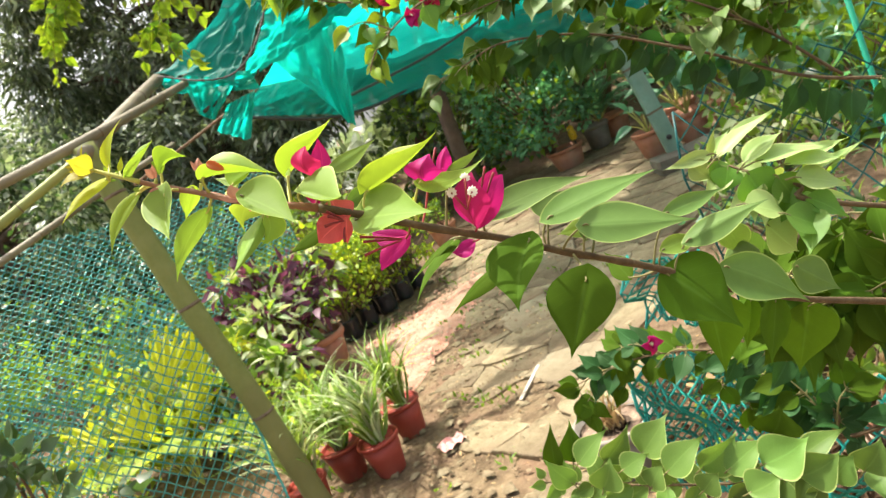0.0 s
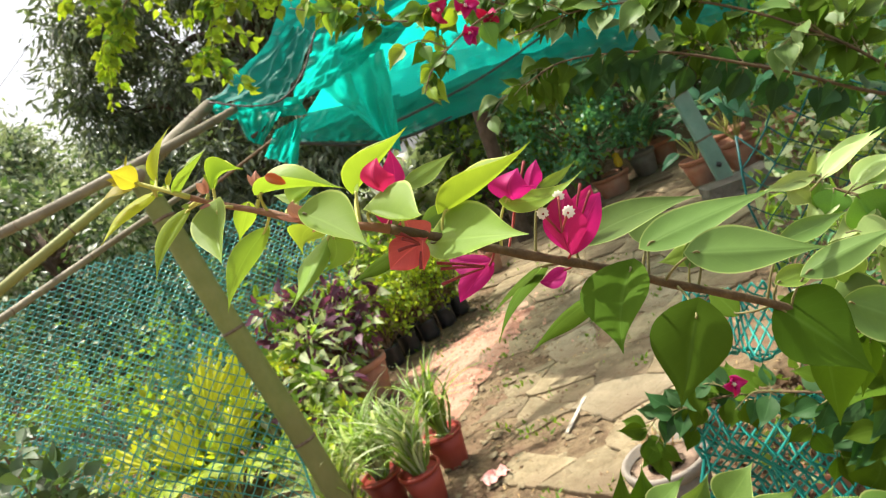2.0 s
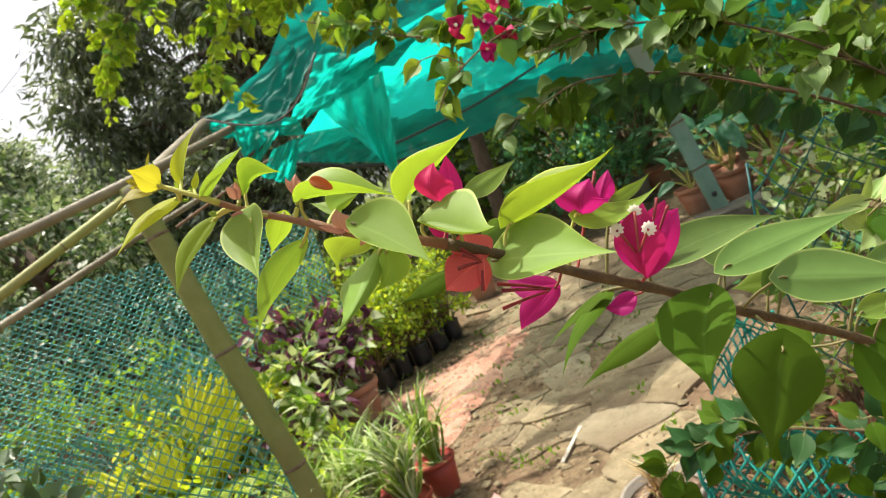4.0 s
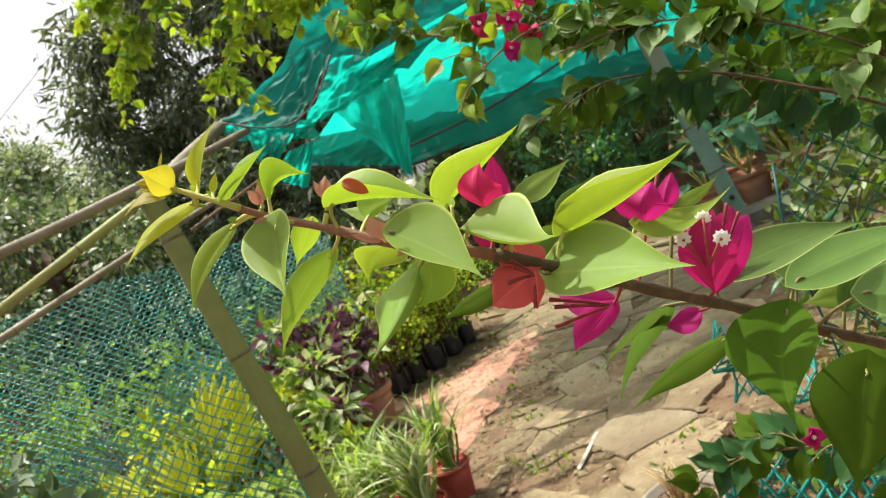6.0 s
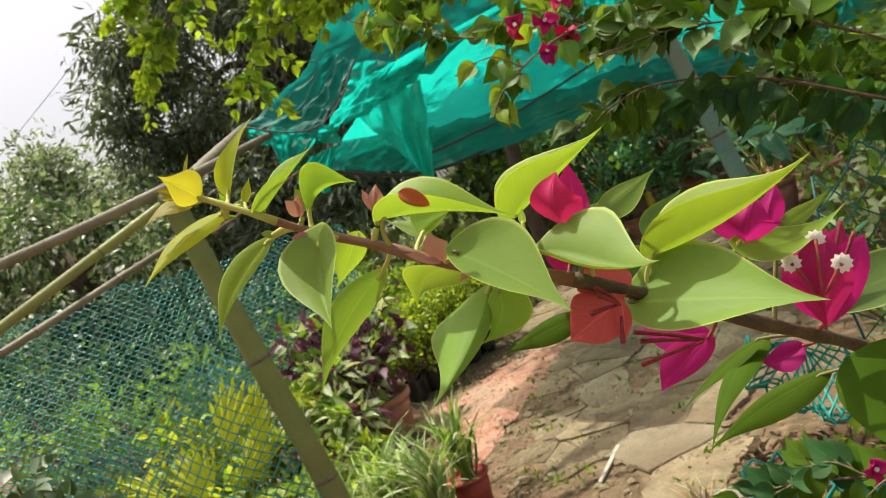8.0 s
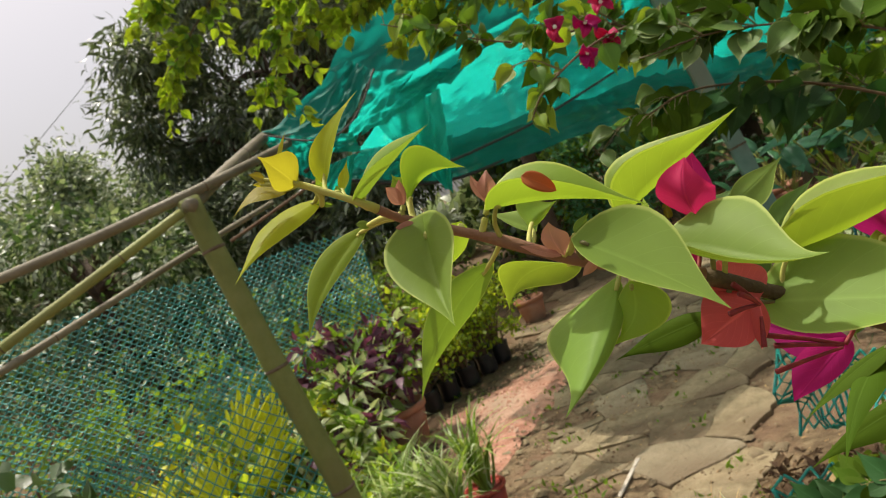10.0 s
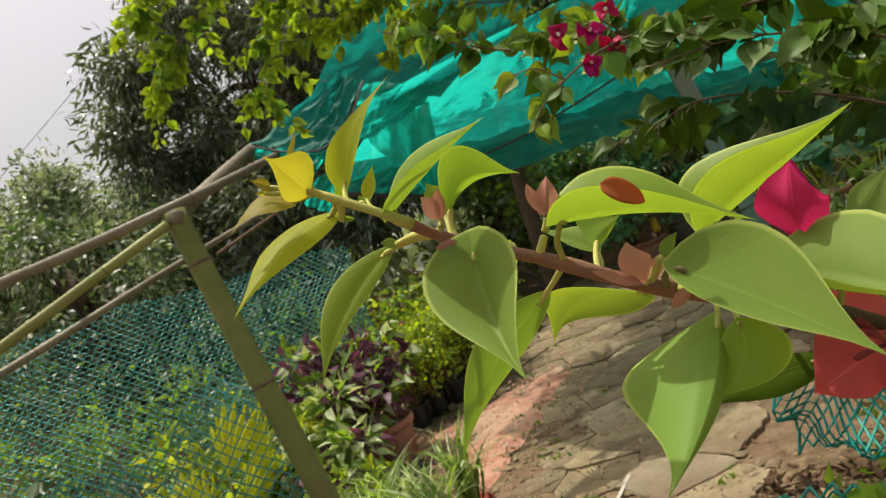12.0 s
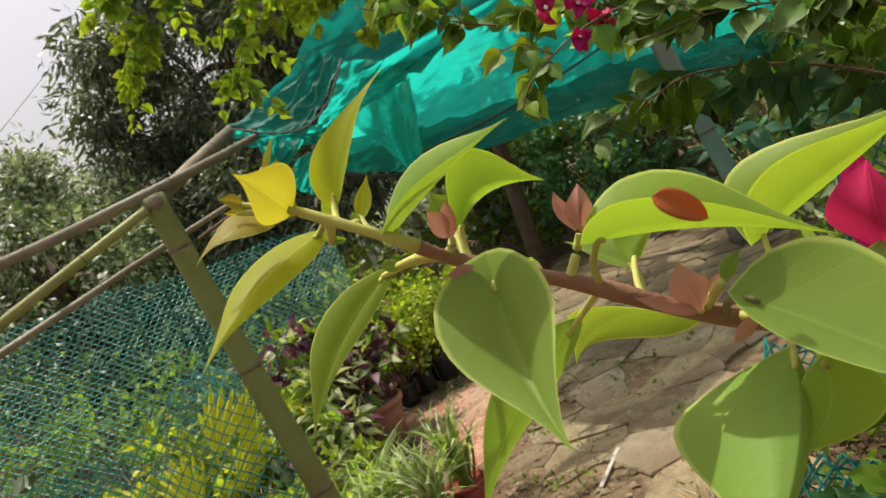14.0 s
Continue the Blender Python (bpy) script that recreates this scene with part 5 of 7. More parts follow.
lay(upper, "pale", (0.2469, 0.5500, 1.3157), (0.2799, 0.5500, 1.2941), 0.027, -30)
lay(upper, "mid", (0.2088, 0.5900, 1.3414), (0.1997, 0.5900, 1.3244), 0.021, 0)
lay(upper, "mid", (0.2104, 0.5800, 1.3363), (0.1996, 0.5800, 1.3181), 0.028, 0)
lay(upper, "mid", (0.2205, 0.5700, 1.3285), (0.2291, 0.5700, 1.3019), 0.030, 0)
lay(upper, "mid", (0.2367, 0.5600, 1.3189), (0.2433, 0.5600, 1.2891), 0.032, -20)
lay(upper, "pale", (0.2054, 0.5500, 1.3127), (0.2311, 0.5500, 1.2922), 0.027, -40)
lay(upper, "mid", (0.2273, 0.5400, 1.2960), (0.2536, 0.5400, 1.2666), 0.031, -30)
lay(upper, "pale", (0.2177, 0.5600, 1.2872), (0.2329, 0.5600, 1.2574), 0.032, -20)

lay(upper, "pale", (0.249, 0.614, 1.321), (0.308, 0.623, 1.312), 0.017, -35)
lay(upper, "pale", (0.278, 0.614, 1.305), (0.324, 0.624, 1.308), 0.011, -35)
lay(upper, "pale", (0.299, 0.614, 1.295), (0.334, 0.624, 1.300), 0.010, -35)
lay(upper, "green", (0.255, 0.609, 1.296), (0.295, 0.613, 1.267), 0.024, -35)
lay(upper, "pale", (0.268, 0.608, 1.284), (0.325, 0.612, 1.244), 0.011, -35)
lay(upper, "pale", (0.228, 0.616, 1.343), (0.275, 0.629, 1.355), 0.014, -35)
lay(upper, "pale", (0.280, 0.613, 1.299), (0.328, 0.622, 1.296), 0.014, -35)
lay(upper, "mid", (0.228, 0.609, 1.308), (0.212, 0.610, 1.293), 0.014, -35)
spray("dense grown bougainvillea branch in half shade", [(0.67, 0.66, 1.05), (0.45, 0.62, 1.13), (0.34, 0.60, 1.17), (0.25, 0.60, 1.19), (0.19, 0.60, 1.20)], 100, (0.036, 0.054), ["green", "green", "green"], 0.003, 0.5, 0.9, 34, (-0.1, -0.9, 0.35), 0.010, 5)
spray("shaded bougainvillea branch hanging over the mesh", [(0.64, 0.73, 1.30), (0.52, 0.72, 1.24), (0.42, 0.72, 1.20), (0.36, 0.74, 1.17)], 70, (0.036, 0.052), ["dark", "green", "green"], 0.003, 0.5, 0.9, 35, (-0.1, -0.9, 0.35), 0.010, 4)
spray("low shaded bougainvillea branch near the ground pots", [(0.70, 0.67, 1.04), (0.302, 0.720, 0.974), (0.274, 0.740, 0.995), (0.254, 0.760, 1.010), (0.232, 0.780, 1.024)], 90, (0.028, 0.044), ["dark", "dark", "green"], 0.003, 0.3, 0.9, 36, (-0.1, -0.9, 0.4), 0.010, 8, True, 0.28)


# ---- bamboo posts and poles ----
def bamboo(name, pts, r0, r1, label, gap=0.34, mat=None, thing_cat="bamboo pole", group="bamboo poles"):
    pts = [Vector(p) for p in pts]
    line = smooth_line(pts, 12)
    ob = thing(name, line[0], label, thing_cat, group)
    total = sum((a - b).length for a, b in zip(line, line[1:]))
    rad, run = [], 0.0
    for k, p in enumerate(line):
        if k:
            run += (line[k] - line[k - 1]).length
        rad.append(r0 + (r1 - r0) * run / total)
    vs, fs = tube_data(line, rad, 14)
    bring(part("culm", mesh_of("culm", vs, fs, mat or BAMBOO), ob))
    run, nxt = 0.0, gap * 0.55
    for k in range(1, len(line)):
        seg = (line[k] - line[k - 1]).length
        while run + seg > nxt:
            p = line[k - 1].lerp(line[k], (nxt - run) / seg)
            d = (line[k] - line[k - 1]).normalized()
            r = r0 + (r1 - r0) * nxt / total
            ring = [p + d * r * a for a in (-0.16, -0.08, 0.0, 0.06, 0.14)]
            v, f = tube_data(ring, [r * 1.001, r * 1.05, r * 1.07, r * 1.025, r * 1.002], 14, False)
            bring(part("node_ring", mesh_of("node_ring", v, f, NODEMAT), ob))
            nxt += gap * (0.92 + 0.16 * noise.random())
        run += seg
    return ob


bamboo("bamboo_post", [(-1.205, 2.85, -0.2), (-1.245, 2.85, 0.40), (-1.262, 2.85, 0.631), (-1.312, 2.85, 1.135), (-1.372, 2.85, 1.875)], 0.053, 0.046, "weathered greenish bamboo post leaning beside the path", 0.51, None, "fence post")
bamboo("bamboo_pole", [(-1.355, 2.80, 1.84), (-1.36, 3.35, 2.0), (-1.362, 3.92, 2.157)], 0.029, 0.031, "bare bamboo rail running to the shade net corner", 0.55, BAMBOOPALE)
bamboo("bamboo_pole", [(-1.20, 3.8, 2.06), (-1.35, 2.87, 1.895), (-2.108, 2.85, 1.884), (-3.4, 2.85, 1.92)], 0.019, 0.025, "pale bamboo rail resting on the post top", 0.6, BAMBOOPALE)
bamboo("bamboo_pole", [(-1.385, 2.79, 1.83), (-1.906, 2.45, 1.636), (-2.8, 1.85, 1.30)], 0.019, 0.021, "thin brown bamboo rail sloping towards the ground", 0.5, BAMBOO)
bamboo("bamboo_pole", [(-1.445, 3.9, 1.824), (-1.70, 3.17, 1.69), (-1.953, 2.45, 1.549), (-2.3, 1.5, 1.37)], 0.014, 0.016, "slender bamboo rail behind the post", 0.4, BAMBOOPALE)
bamboo("bamboo_pole", [(-1.75, 3.9, 1.72), (-1.35, 4.1, 1.83), (-0.98, 4.3, 1.935)], 0.009, 0.008, "thin dark pole under the shade net", 0.5, TWIG)


# ---- mesh fences ----
def wire_mesh(name, corner, along, up, nu, nv, cell, wire, label, keep, sway, mat=None, hexa=False, group="mesh fences", lean=0.0, seed=3):
    """Diamond mesh of bent wires: zigzag wires linked row by row over a rectangle, cut to keep()."""
    rng = np.random.default_rng(seed)
    o, a, b = Vector(corner), Vector(along).normalized(), Vector(up).normalized()
    nrm = a.cross(b).normalized()
    ob = thing(name, corner, label, "mesh fence", group)
    pieces = []

    def place(u, v):
        p = o + a * u + b * v
        return p + nrm * sway(u, v) + Vector(noise.noise_vector((u * 9, v * 9, seed))) * cell * 0.16

    for i in range(nu):
        run = []
        for j in range(nv + 1):
            u = (i + (0.5 if j % 2 else -0.02)) * cell
            v = j * cell * 0.5
            if keep(u, v):
                p = place(u, v) + nrm * (wire * (1.0 if j % 2 else -1.0))
                if hexa:
                    q = place(u, v + cell * 0.18)
                    run += [p, q]
                else:
                    run.append(p)
            else:
                if len(run) > 2:
                    pieces.append(tube_data(run, wire, 4, False))
                run = []
        if len(run) > 2:
            pieces.append(tube_data(run, wire, 4, False))
        run = []
        for j in range(nv + 1):
            u = (i + (0.5 if j % 2 else 1.02)) * cell
            v = j * cell * 0.5
            if keep(u, v):
                p = place(u, v) + nrm * (wire * (-1.0 if j % 2 else 1.0))
                run += [p, place(u, v + cell * 0.18)] if hexa else [p]
            else:
                if len(run) > 2:
                    pieces.append(tube_data(run, wire, 4, False))
                run = []
        if len(run) > 2:
            pieces.append(tube_data(run, wire, 4, False))
    for u in (0.0, nu * cell):
        rim = [place(u, j * cell * 0.5) for j in range(0, nv + 1, 2) if keep(u, j * cell * 0.5)]
        if len(rim) > 2:
            v2, f2 = tube_data(rim, wire * 1.3, 5)
            bring(part("edge_wire", mesh_of("edge_wire", v2, f2, mat or MESHMAT), ob))
    vs, fs = merge(pieces)
    bring(part("mesh", mesh_of("mesh", vs, fs, mat or MESHMAT), ob, "", "stuff"))
    return ob


def wave(k, amp):
    return lambda u, v: amp * noise.noise((u * k, v * k, 2.2)) * 1.6


wire_mesh("mesh_fence", (-3.95, 3.35, 0.1), (2.35, 2.46, 0), (0, 0, 1), 64, 74, 0.053, 0.0040, "fine dark green plastic mesh stretched behind the post", lambda u, v: v < 1.72 - 0.085 * u + 0.02 * math.sin(u * 5), wave(1.6, 0.05), None, True)
wire_mesh("mesh_fence", (-2.62, 2.35, 0.0), (1.28, 0.40, 0), (0.02, 0.08, 1), 25, 48, 0.055, 0.0040, "torn loose green plastic mesh tied to the bamboo post", lambda u, v: v < 0.92 + 0.24 * u - 0.06 * math.sin(u * 9) - 1.6 * max(0, u - 1.2), wave(3.0, 0.08), None, False, "mesh fences", 0, 9)
wire_mesh("mesh_fence", (0.16, 1.72, 0.30), (0.85, -0.62, 0.0), (0.0, 0.0, 1), 20, 19, 0.046, 0.0038, "sagging bright green chain-link mesh along the path side", lambda u, v: v < 0.36 + 0.05 * math.sin(u * 8) and u < 0.62, wave(5.0, 0.07), MESHEMERALD, False, "mesh fences", 0, 5)
wire_mesh("mesh_fence", (0.13, 1.66, 0.34), (0.42, -0.30, 0.0), (0.05, 0.12, 1), 9, 17, 0.042, 0.0038, "crumpled fold of green mesh at the fence foot", lambda u, v: True, wave(9.0, 0.07), MESHEMERALD, False, "mesh fences", 0, 6)
wire_mesh("mesh_fence", (0.24, 1.75, 0.74), (0.20, -0.1, 0.0), (0.02, 0.05, 1), 8, 14, 0.025, 0.0030, "loose curl of green mesh sticking up", lambda u, v: True, wave(12.0, 0.13), MESHEMERALD, False, "mesh fences", 0, 8)
wire_mesh("mesh_fence", (0.44, 1.62, 0.74), (0.85, -0.50, 0.0), (0.0, 0.0, 1), 16, 20, 0.070, 0.0022, "dark green rope mesh hung between the plants", lambda u, v: v < 0.52 + 0.1 * u, wave(4.0, 0.05), MESHDARK, False, "mesh fences", 0, 15)


# ---- shade net shelter ----
def sheet(ob, name, a, b, c, d, nu, nv, sag, wrinkle, seed, mat=None, fu=6.0, fv=4.0, ragged=0.0):
    """A hanging cloth between four corners (a-b one edge, d-c the other); fu and fv count its folds along each way."""
    a, b, c, d = map(Vector, (a, b, c, d))
    nrm = (b - a).cross(c - a).normalized()
    if nrm.z < 0:
        nrm = -nrm
    vs, uv = [], []
    for j in range(nv + 1):
        for i in range(nu + 1):
            u, v = i / nu, j / nv
            vv = v * (1 - ragged * (0.5 + 0.5 * noise.noise((u * 9, seed, 0.5))))
            p = a.lerp(b, u).lerp(d.lerp(c, u), vv)
            p = p + Vector((0, 0, -1)) * sag * 4 * (u * (1 - u)) * (0.3 + 0.7 * 4 * v * (1 - v))
            w1 = noise.noise((u * fu, v * fv, seed))
            w2 = abs(noise.noise((u * fu * 1.7 + v * 1.5, v * fv * 1.7, seed + 3)))
            w3 = abs(noise.noise((u * fu * 4 + v * 3, v * fv * 4 - u, seed + 9)))
            p += nrm * wrinkle * (w1 - 1.5 * w2 - 0.45 * w3)
            vs.append(p)
            uv.append((u * 3, v * 3))
    w = nu + 1
    fs = [(j * w + i, j * w + i + 1, (j + 1) * w + i + 1, (j + 1) * w + i) for j in range(nv) for i in range(nu)]
    return bring(part(name, mesh_of(name, vs, fs, mat or NET, True, uv), ob))


net = thing("shade_net", (-1.33, 3.92, 2.16), "torn sea-green shade net sagging over a bamboo frame", "shade net")
sheet(net, "roof_sheet", (-1.370, 5.253, 1.937), (5.159, 10.334, 1.250), (4.826, 10.038, 3.655), (-0.499, 4.143, 2.195), 120, 80, 0.02, 0.05, 3.1, None, 7, 3.5)
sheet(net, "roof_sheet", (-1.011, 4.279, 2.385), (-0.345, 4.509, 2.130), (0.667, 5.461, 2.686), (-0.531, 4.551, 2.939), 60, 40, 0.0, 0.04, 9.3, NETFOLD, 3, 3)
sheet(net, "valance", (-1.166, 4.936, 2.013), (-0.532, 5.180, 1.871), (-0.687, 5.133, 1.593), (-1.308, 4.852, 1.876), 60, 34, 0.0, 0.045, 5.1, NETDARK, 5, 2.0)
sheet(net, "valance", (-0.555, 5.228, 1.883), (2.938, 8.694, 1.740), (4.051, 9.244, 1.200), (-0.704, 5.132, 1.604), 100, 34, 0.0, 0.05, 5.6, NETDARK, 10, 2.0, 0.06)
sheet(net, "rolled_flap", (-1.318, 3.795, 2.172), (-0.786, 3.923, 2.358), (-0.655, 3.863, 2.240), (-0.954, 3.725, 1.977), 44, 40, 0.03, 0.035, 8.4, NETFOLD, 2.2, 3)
sheet(net, "front_strip", (-0.716, 4.199, 2.301), (-0.297, 4.546, 2.190), (-0.549, 4.449, 2.102), (-1.050, 4.056, 1.961), 50, 40, 0.0, 0.05, 7.4, NETCLOTH, 5, 3)
sheet(net, "front_strip", (-1.355, 3.901, 2.166), (-0.927, 4.061, 2.019), (-0.915, 4.045, 1.893), (-1.326, 3.889, 2.055), 44, 22, 0.0, 0.03, 6.1, NETCLOTH, 6, 2.5, 0.1)
sheet(net, "hanging_flap", (-1.237, 3.893, 2.069), (-1.022, 3.959, 1.968), (-1.176, 3.881, 1.843), (-1.229, 3.861, 1.900), 30, 26, 0.0, 0.03, 4.4, NETCLOTH, 5, 1.4)
sheet(net, "hanging_flap", (-1.088, 3.940, 1.893), (-0.939, 4.013, 1.904), (-1.074, 3.941, 1.660), (-1.198, 3.889, 1.780), 34, 34, 0.0, 0.035, 6.7, NETCLOTH, 4, 1.2, 0.08)
sheet(net, "hanging_flap", (-0.833, 4.349, 2.026), (-0.433, 4.517, 2.109), (-0.580, 4.393, 1.501), (-0.614, 4.348, 1.581), 50, 50, 0.0, 0.055, 2.7, NETCLOTH, 2.4, 1.4)
for knots, r in (([(-1.306, 4.832, 1.867), (-0.700, 5.091, 1.600), (-0.021, 5.850, 1.589), (1.515, 7.419, 1.609), (3.744, 9.102, 1.663)], 0.012), ([(-0.694, 4.781, 1.694), (-0.362, 5.134, 1.712), (0.135, 5.821, 1.776), (1.237, 6.612, 2.002)], 0.010), ([(-1.279, 3.723, 2.135), (-1.081, 3.674, 2.022), (-0.925, 3.690, 1.985), (-0.781, 3.740, 2.060), (-0.647, 3.833, 2.233)], 0.005), ([(1.873, 7.939, 2.349), (2.194, 8.266, 1.962), (2.675, 8.719, 1.563)], 0.006), ([(0.175, 5.958, 2.588), (1.092, 7.124, 2.632), (2.588, 8.356, 2.305)], 0.006)):
    line = smooth_line(knots, 8)
    v, f = tube_data(line, r, 7)
    bring(part("rope", mesh_of("rope", v, f, WIRE), net))
v, f = tube_data(smooth_line([(-1.209, 3.884, 1.903), (-0.973, 4.090, 1.980), (-0.721, 4.401, 2.067), (-0.532, 4.577, 2.123)], 6), 0.010, 8)
bring(part("batten", mesh_of("batten", v, f, BARK), net, "dark weathered wooden batten through the net"))

green_post = thing("shelter_post", (1.61, 6.5, 0), "grey-green painted steel post with a bolt, on a stone block", "post")


def box_bar(p, q, w, d):
    """A flat bar with chamfered edges from p to q."""
    p, q = Vector(p), Vector(q)
    z = (q - p).normalized()
    x = Vector((1, 0, 0))
    x = (x - z * x.dot(z)).normalized()
    y = z.cross(x)
    ring = [(-w, -d * 0.7), (-w * 0.8, -d), (w * 0.8, -d), (w, -d * 0.7), (w, d * 0.7), (w * 0.8, d), (-w * 0.8, d), (-w, d * 0.7)]
    vs = [e + x * a + y * b for e in (p, q) for a, b in ring]
    fs = [(i, (i + 1) % 8, 8 + (i + 1) % 8, 8 + i) for i in range(8)] + [tuple(range(8))[::-1], tuple(range(8, 16))]
    return vs, fs


v, f = box_bar((1.61, 6.5, 0.05), (1.345, 6.5, 2.35), 0.072, 0.03)
bring(part("bar", mesh_of("bar", v, f, GREENPOST, False), green_post))
for z in (0.52, 0.95):
    v, f = box_bar((1.61 - 0.115 * (z - 0.05), 6.5, z), (1.61 - 0.115 * (z - 0.03), 6.5, z + 0.018), 0.077, 0.034)
    bring(part("band", mesh_of("band", v, f, NODEMAT, False), green_post))
v, f = tube_data([(1.585, 6.45, 0.27), (1.585, 6.475, 0.27)], 0.022, 10)
bring(part("bolt", mesh_of("bolt", v, f, WIRE), green_post))


def rough_block(name, size, seed, mat):
    bm = bmesh.new()
    bmesh.ops.create_cube(bm, size=1.0)
    bmesh.ops.subdivide_edges(bm, edges=bm.edges[:], cuts=3, use_grid_fill=True)
    for q in bm.verts:
        q.co = Vector((q.co.x * size[0], q.co.y * size[1], q.co.z * size[2])) * (1 - 0.10 * q.co.length) + Vector(noise.noise_vector(q.co * 5 + Vector((seed, 0, 0)))) * min(size) * 0.12
    me = bpy.data.meshes.new(name)
    bm.to_mesh(me)
    bm.free()
    me.materials.append(mat)
    return me


blk = new("stone_block", rough_block("stone_block", (0.62, 0.34, 0.16), 1.0, GREYSTONE))
blk.location = (1.66, 6.40, 0.055)
tagged(blk, "rough grey stone block at the foot of the post", "stone")


# ---- pots and plants ----
def pot(label, at, r_top, r_bot, h, mat, lean=(0, 0), group="plant pots", rim=0.16):
    """A flower pot: body with a thick rim and an inner wall, filled with soil."""
    ob = thing("plant_pot", at, label, "plant pot", group)
    ob.rotation_euler = (radians(lean[0]), radians(lean[1]), 0)
    v, f = lathe([(r_bot * 0.96, 0), (r_bot, 0.006), (r_bot + (r_top - r_bot) * 0.5, h * 0.5), (r_top * 0.965, h * (1 - rim))], 30)
    part("body", mesh_of("body", v, f, mat), ob)
    v, f = lathe([(r_top * 0.95, h * (1 - rim) - 0.002), (r_top * 1.03, h * (1 - rim)), (r_top * 1.05, h * (1 - rim * 0.5)), (r_top * 1.05, h - 0.006), (r_top * 1.01, h), (r_top * 0.93, h - 0.003), (r_top * 0.90, h * 0.82)], 30)
    part("rim", mesh_of("rim", v, f, mat), ob)
    v, f = lathe([(0.02, h * 0.80), (r_top * 0.5, h * 0.845), (r_top * 0.91, h * 0.84)], 24, 0.02, 4)
    part("soil", mesh_of("soil", v, f, POTSOIL), ob)
    return ob


def strap_plant(label, at, n, length, seed, mat, pale=0.3, group="spider plants"):
    """A tuft of long arching leaves."""
    rng = np.random.default_rng(seed)
    ob = thing("spider_plant", at, label, "potted plant", group)
    for name, m, k in (("tuft", mat, n), ("variegated_tuft", F_PALE, int(n * pale))):
        a = rng.uniform(0, 2 * math.pi, k)
        el = rng.uniform(0.5, 1.45, k)
        D = np.stack([np.cos(a) * np.cos(el), np.sin(a) * np.cos(el), np.sin(el)], 1)
        P0 = np.stack([np.cos(a) * 0.03, np.sin(a) * 0.03, np.zeros(k)], 1) * rng.uniform(0.2, 1.4, (k, 1))
        Fc = np.array((0, 0, 1.0)) - D * 0.2 + rng.normal(size=(k, 3)) * 0.15
        scatter(name, STRAP, (P0, D, Fc, rng.uniform(0.55, 1.1, k) * length, rng.uniform(0.5, 1.05, k)), m, ob)
    return ob


def shrub(name, label, at, height, radius, n, size, mats, seed, template=None, category="potted plant", group="", trunks=6, droop=0.2, low=0.25, jitter=0.7, clumps=14):
    """A bush: bent stems from the root that fork into clumps of leaves, with gaps between them."""
    rng = np.random.default_rng(seed)
    ob = thing(name, at, label, category, group)
    tops = []
    pieces = []
    for k in range(clumps):
        a, rr = rng.uniform(0, 2 * math.pi), radius * math.sqrt(rng.random()) * 0.85
        z = height * (low + (1 - low) * rng.random() ** 0.8)
        top = Vector((math.cos(a) * rr, math.sin(a) * rr, z))
        tops.append(top)
        mid = Vector((top.x * 0.35, top.y * 0.35, z * 0.55))
        line = smooth_line([(rng.normal() * 0.015, rng.normal() * 0.015, 0), mid, top], 5)
        r0 = 0.004 + 0.006 * height
        v, f = tube_data(line, [r0 * (1 - 0.75 * i / len(line)) for i in range(len(line))], 5, False)
        part("stem", mesh_of("stem", v, f, TWIG), ob)
    per = max(4, n // clumps)
    for name2, m, share in mats:
        PP, DD = [], []
        for top in tops:
            k = max(2, int(per * share))
            cr = radius * rng.uniform(0.28, 0.5)
            p, d = cloud(rng, top, (cr, cr, cr * 0.8), k, 0.3)
            p[:, 2] = np.maximum(p[:, 2], 0.02)
            PP.append(p)
            DD.append(d)
        P0, D = np.concatenate(PP), np.concatenate(DD)
        scatter(name2, template or SMALL, leaf_spots(rng, P0, D + np.array((0, 0, 0.15)), size, droop, jitter), m, ob)
    return ob


def broad_plant(label, at, count, length, mat, seed, stalk=0.5, group="broad-leaved potted plants", width=0.45):
    """A plant with a few large leaves on long stalks, each leaf its own piece."""
    rng = random.Random(seed)
    ob = thing("broad_leaved_plant", at, label, "potted plant", group)
    vs, fs, uv = blade(length, length * width, 16, 0.10, 0.03, 12, 6, 0.0008, 0.5, 0.9, 0.03, 0.03, seed)
    me = mesh_of("large_leaf", vs, fs, mat, True, uv)
    for k in range(count):
        a = 2.4 * k + rng.uniform(-0.4, 0.4)
        el = rng.uniform(0.7, 1.35)
        s = stalk * rng.uniform(0.6, 1.1)
        d = Vector((math.cos(a) * math.cos(el), math.sin(a) * math.cos(el), math.sin(el)))
        tip = d * s
        v, f = tube_data(smooth_line([(0, 0, 0), tip * 0.5 + Vector((0, 0, 0.02)), tip], 4), 0.006, 6)
        part("stalk", mesh_of("stalk", v, f, STEMTIP), ob)
        dd = Vector((d.x, d.y, rng.uniform(-0.35, 0.35)))
        lf = part("large_leaf", me, ob)
        lf.matrix_basis = aim(tip, dd, (0.0, -0.35, 1), rng.uniform(-25, 25)) @ Matrix.Scale(rng.uniform(0.75, 1.15), 4)
    return ob


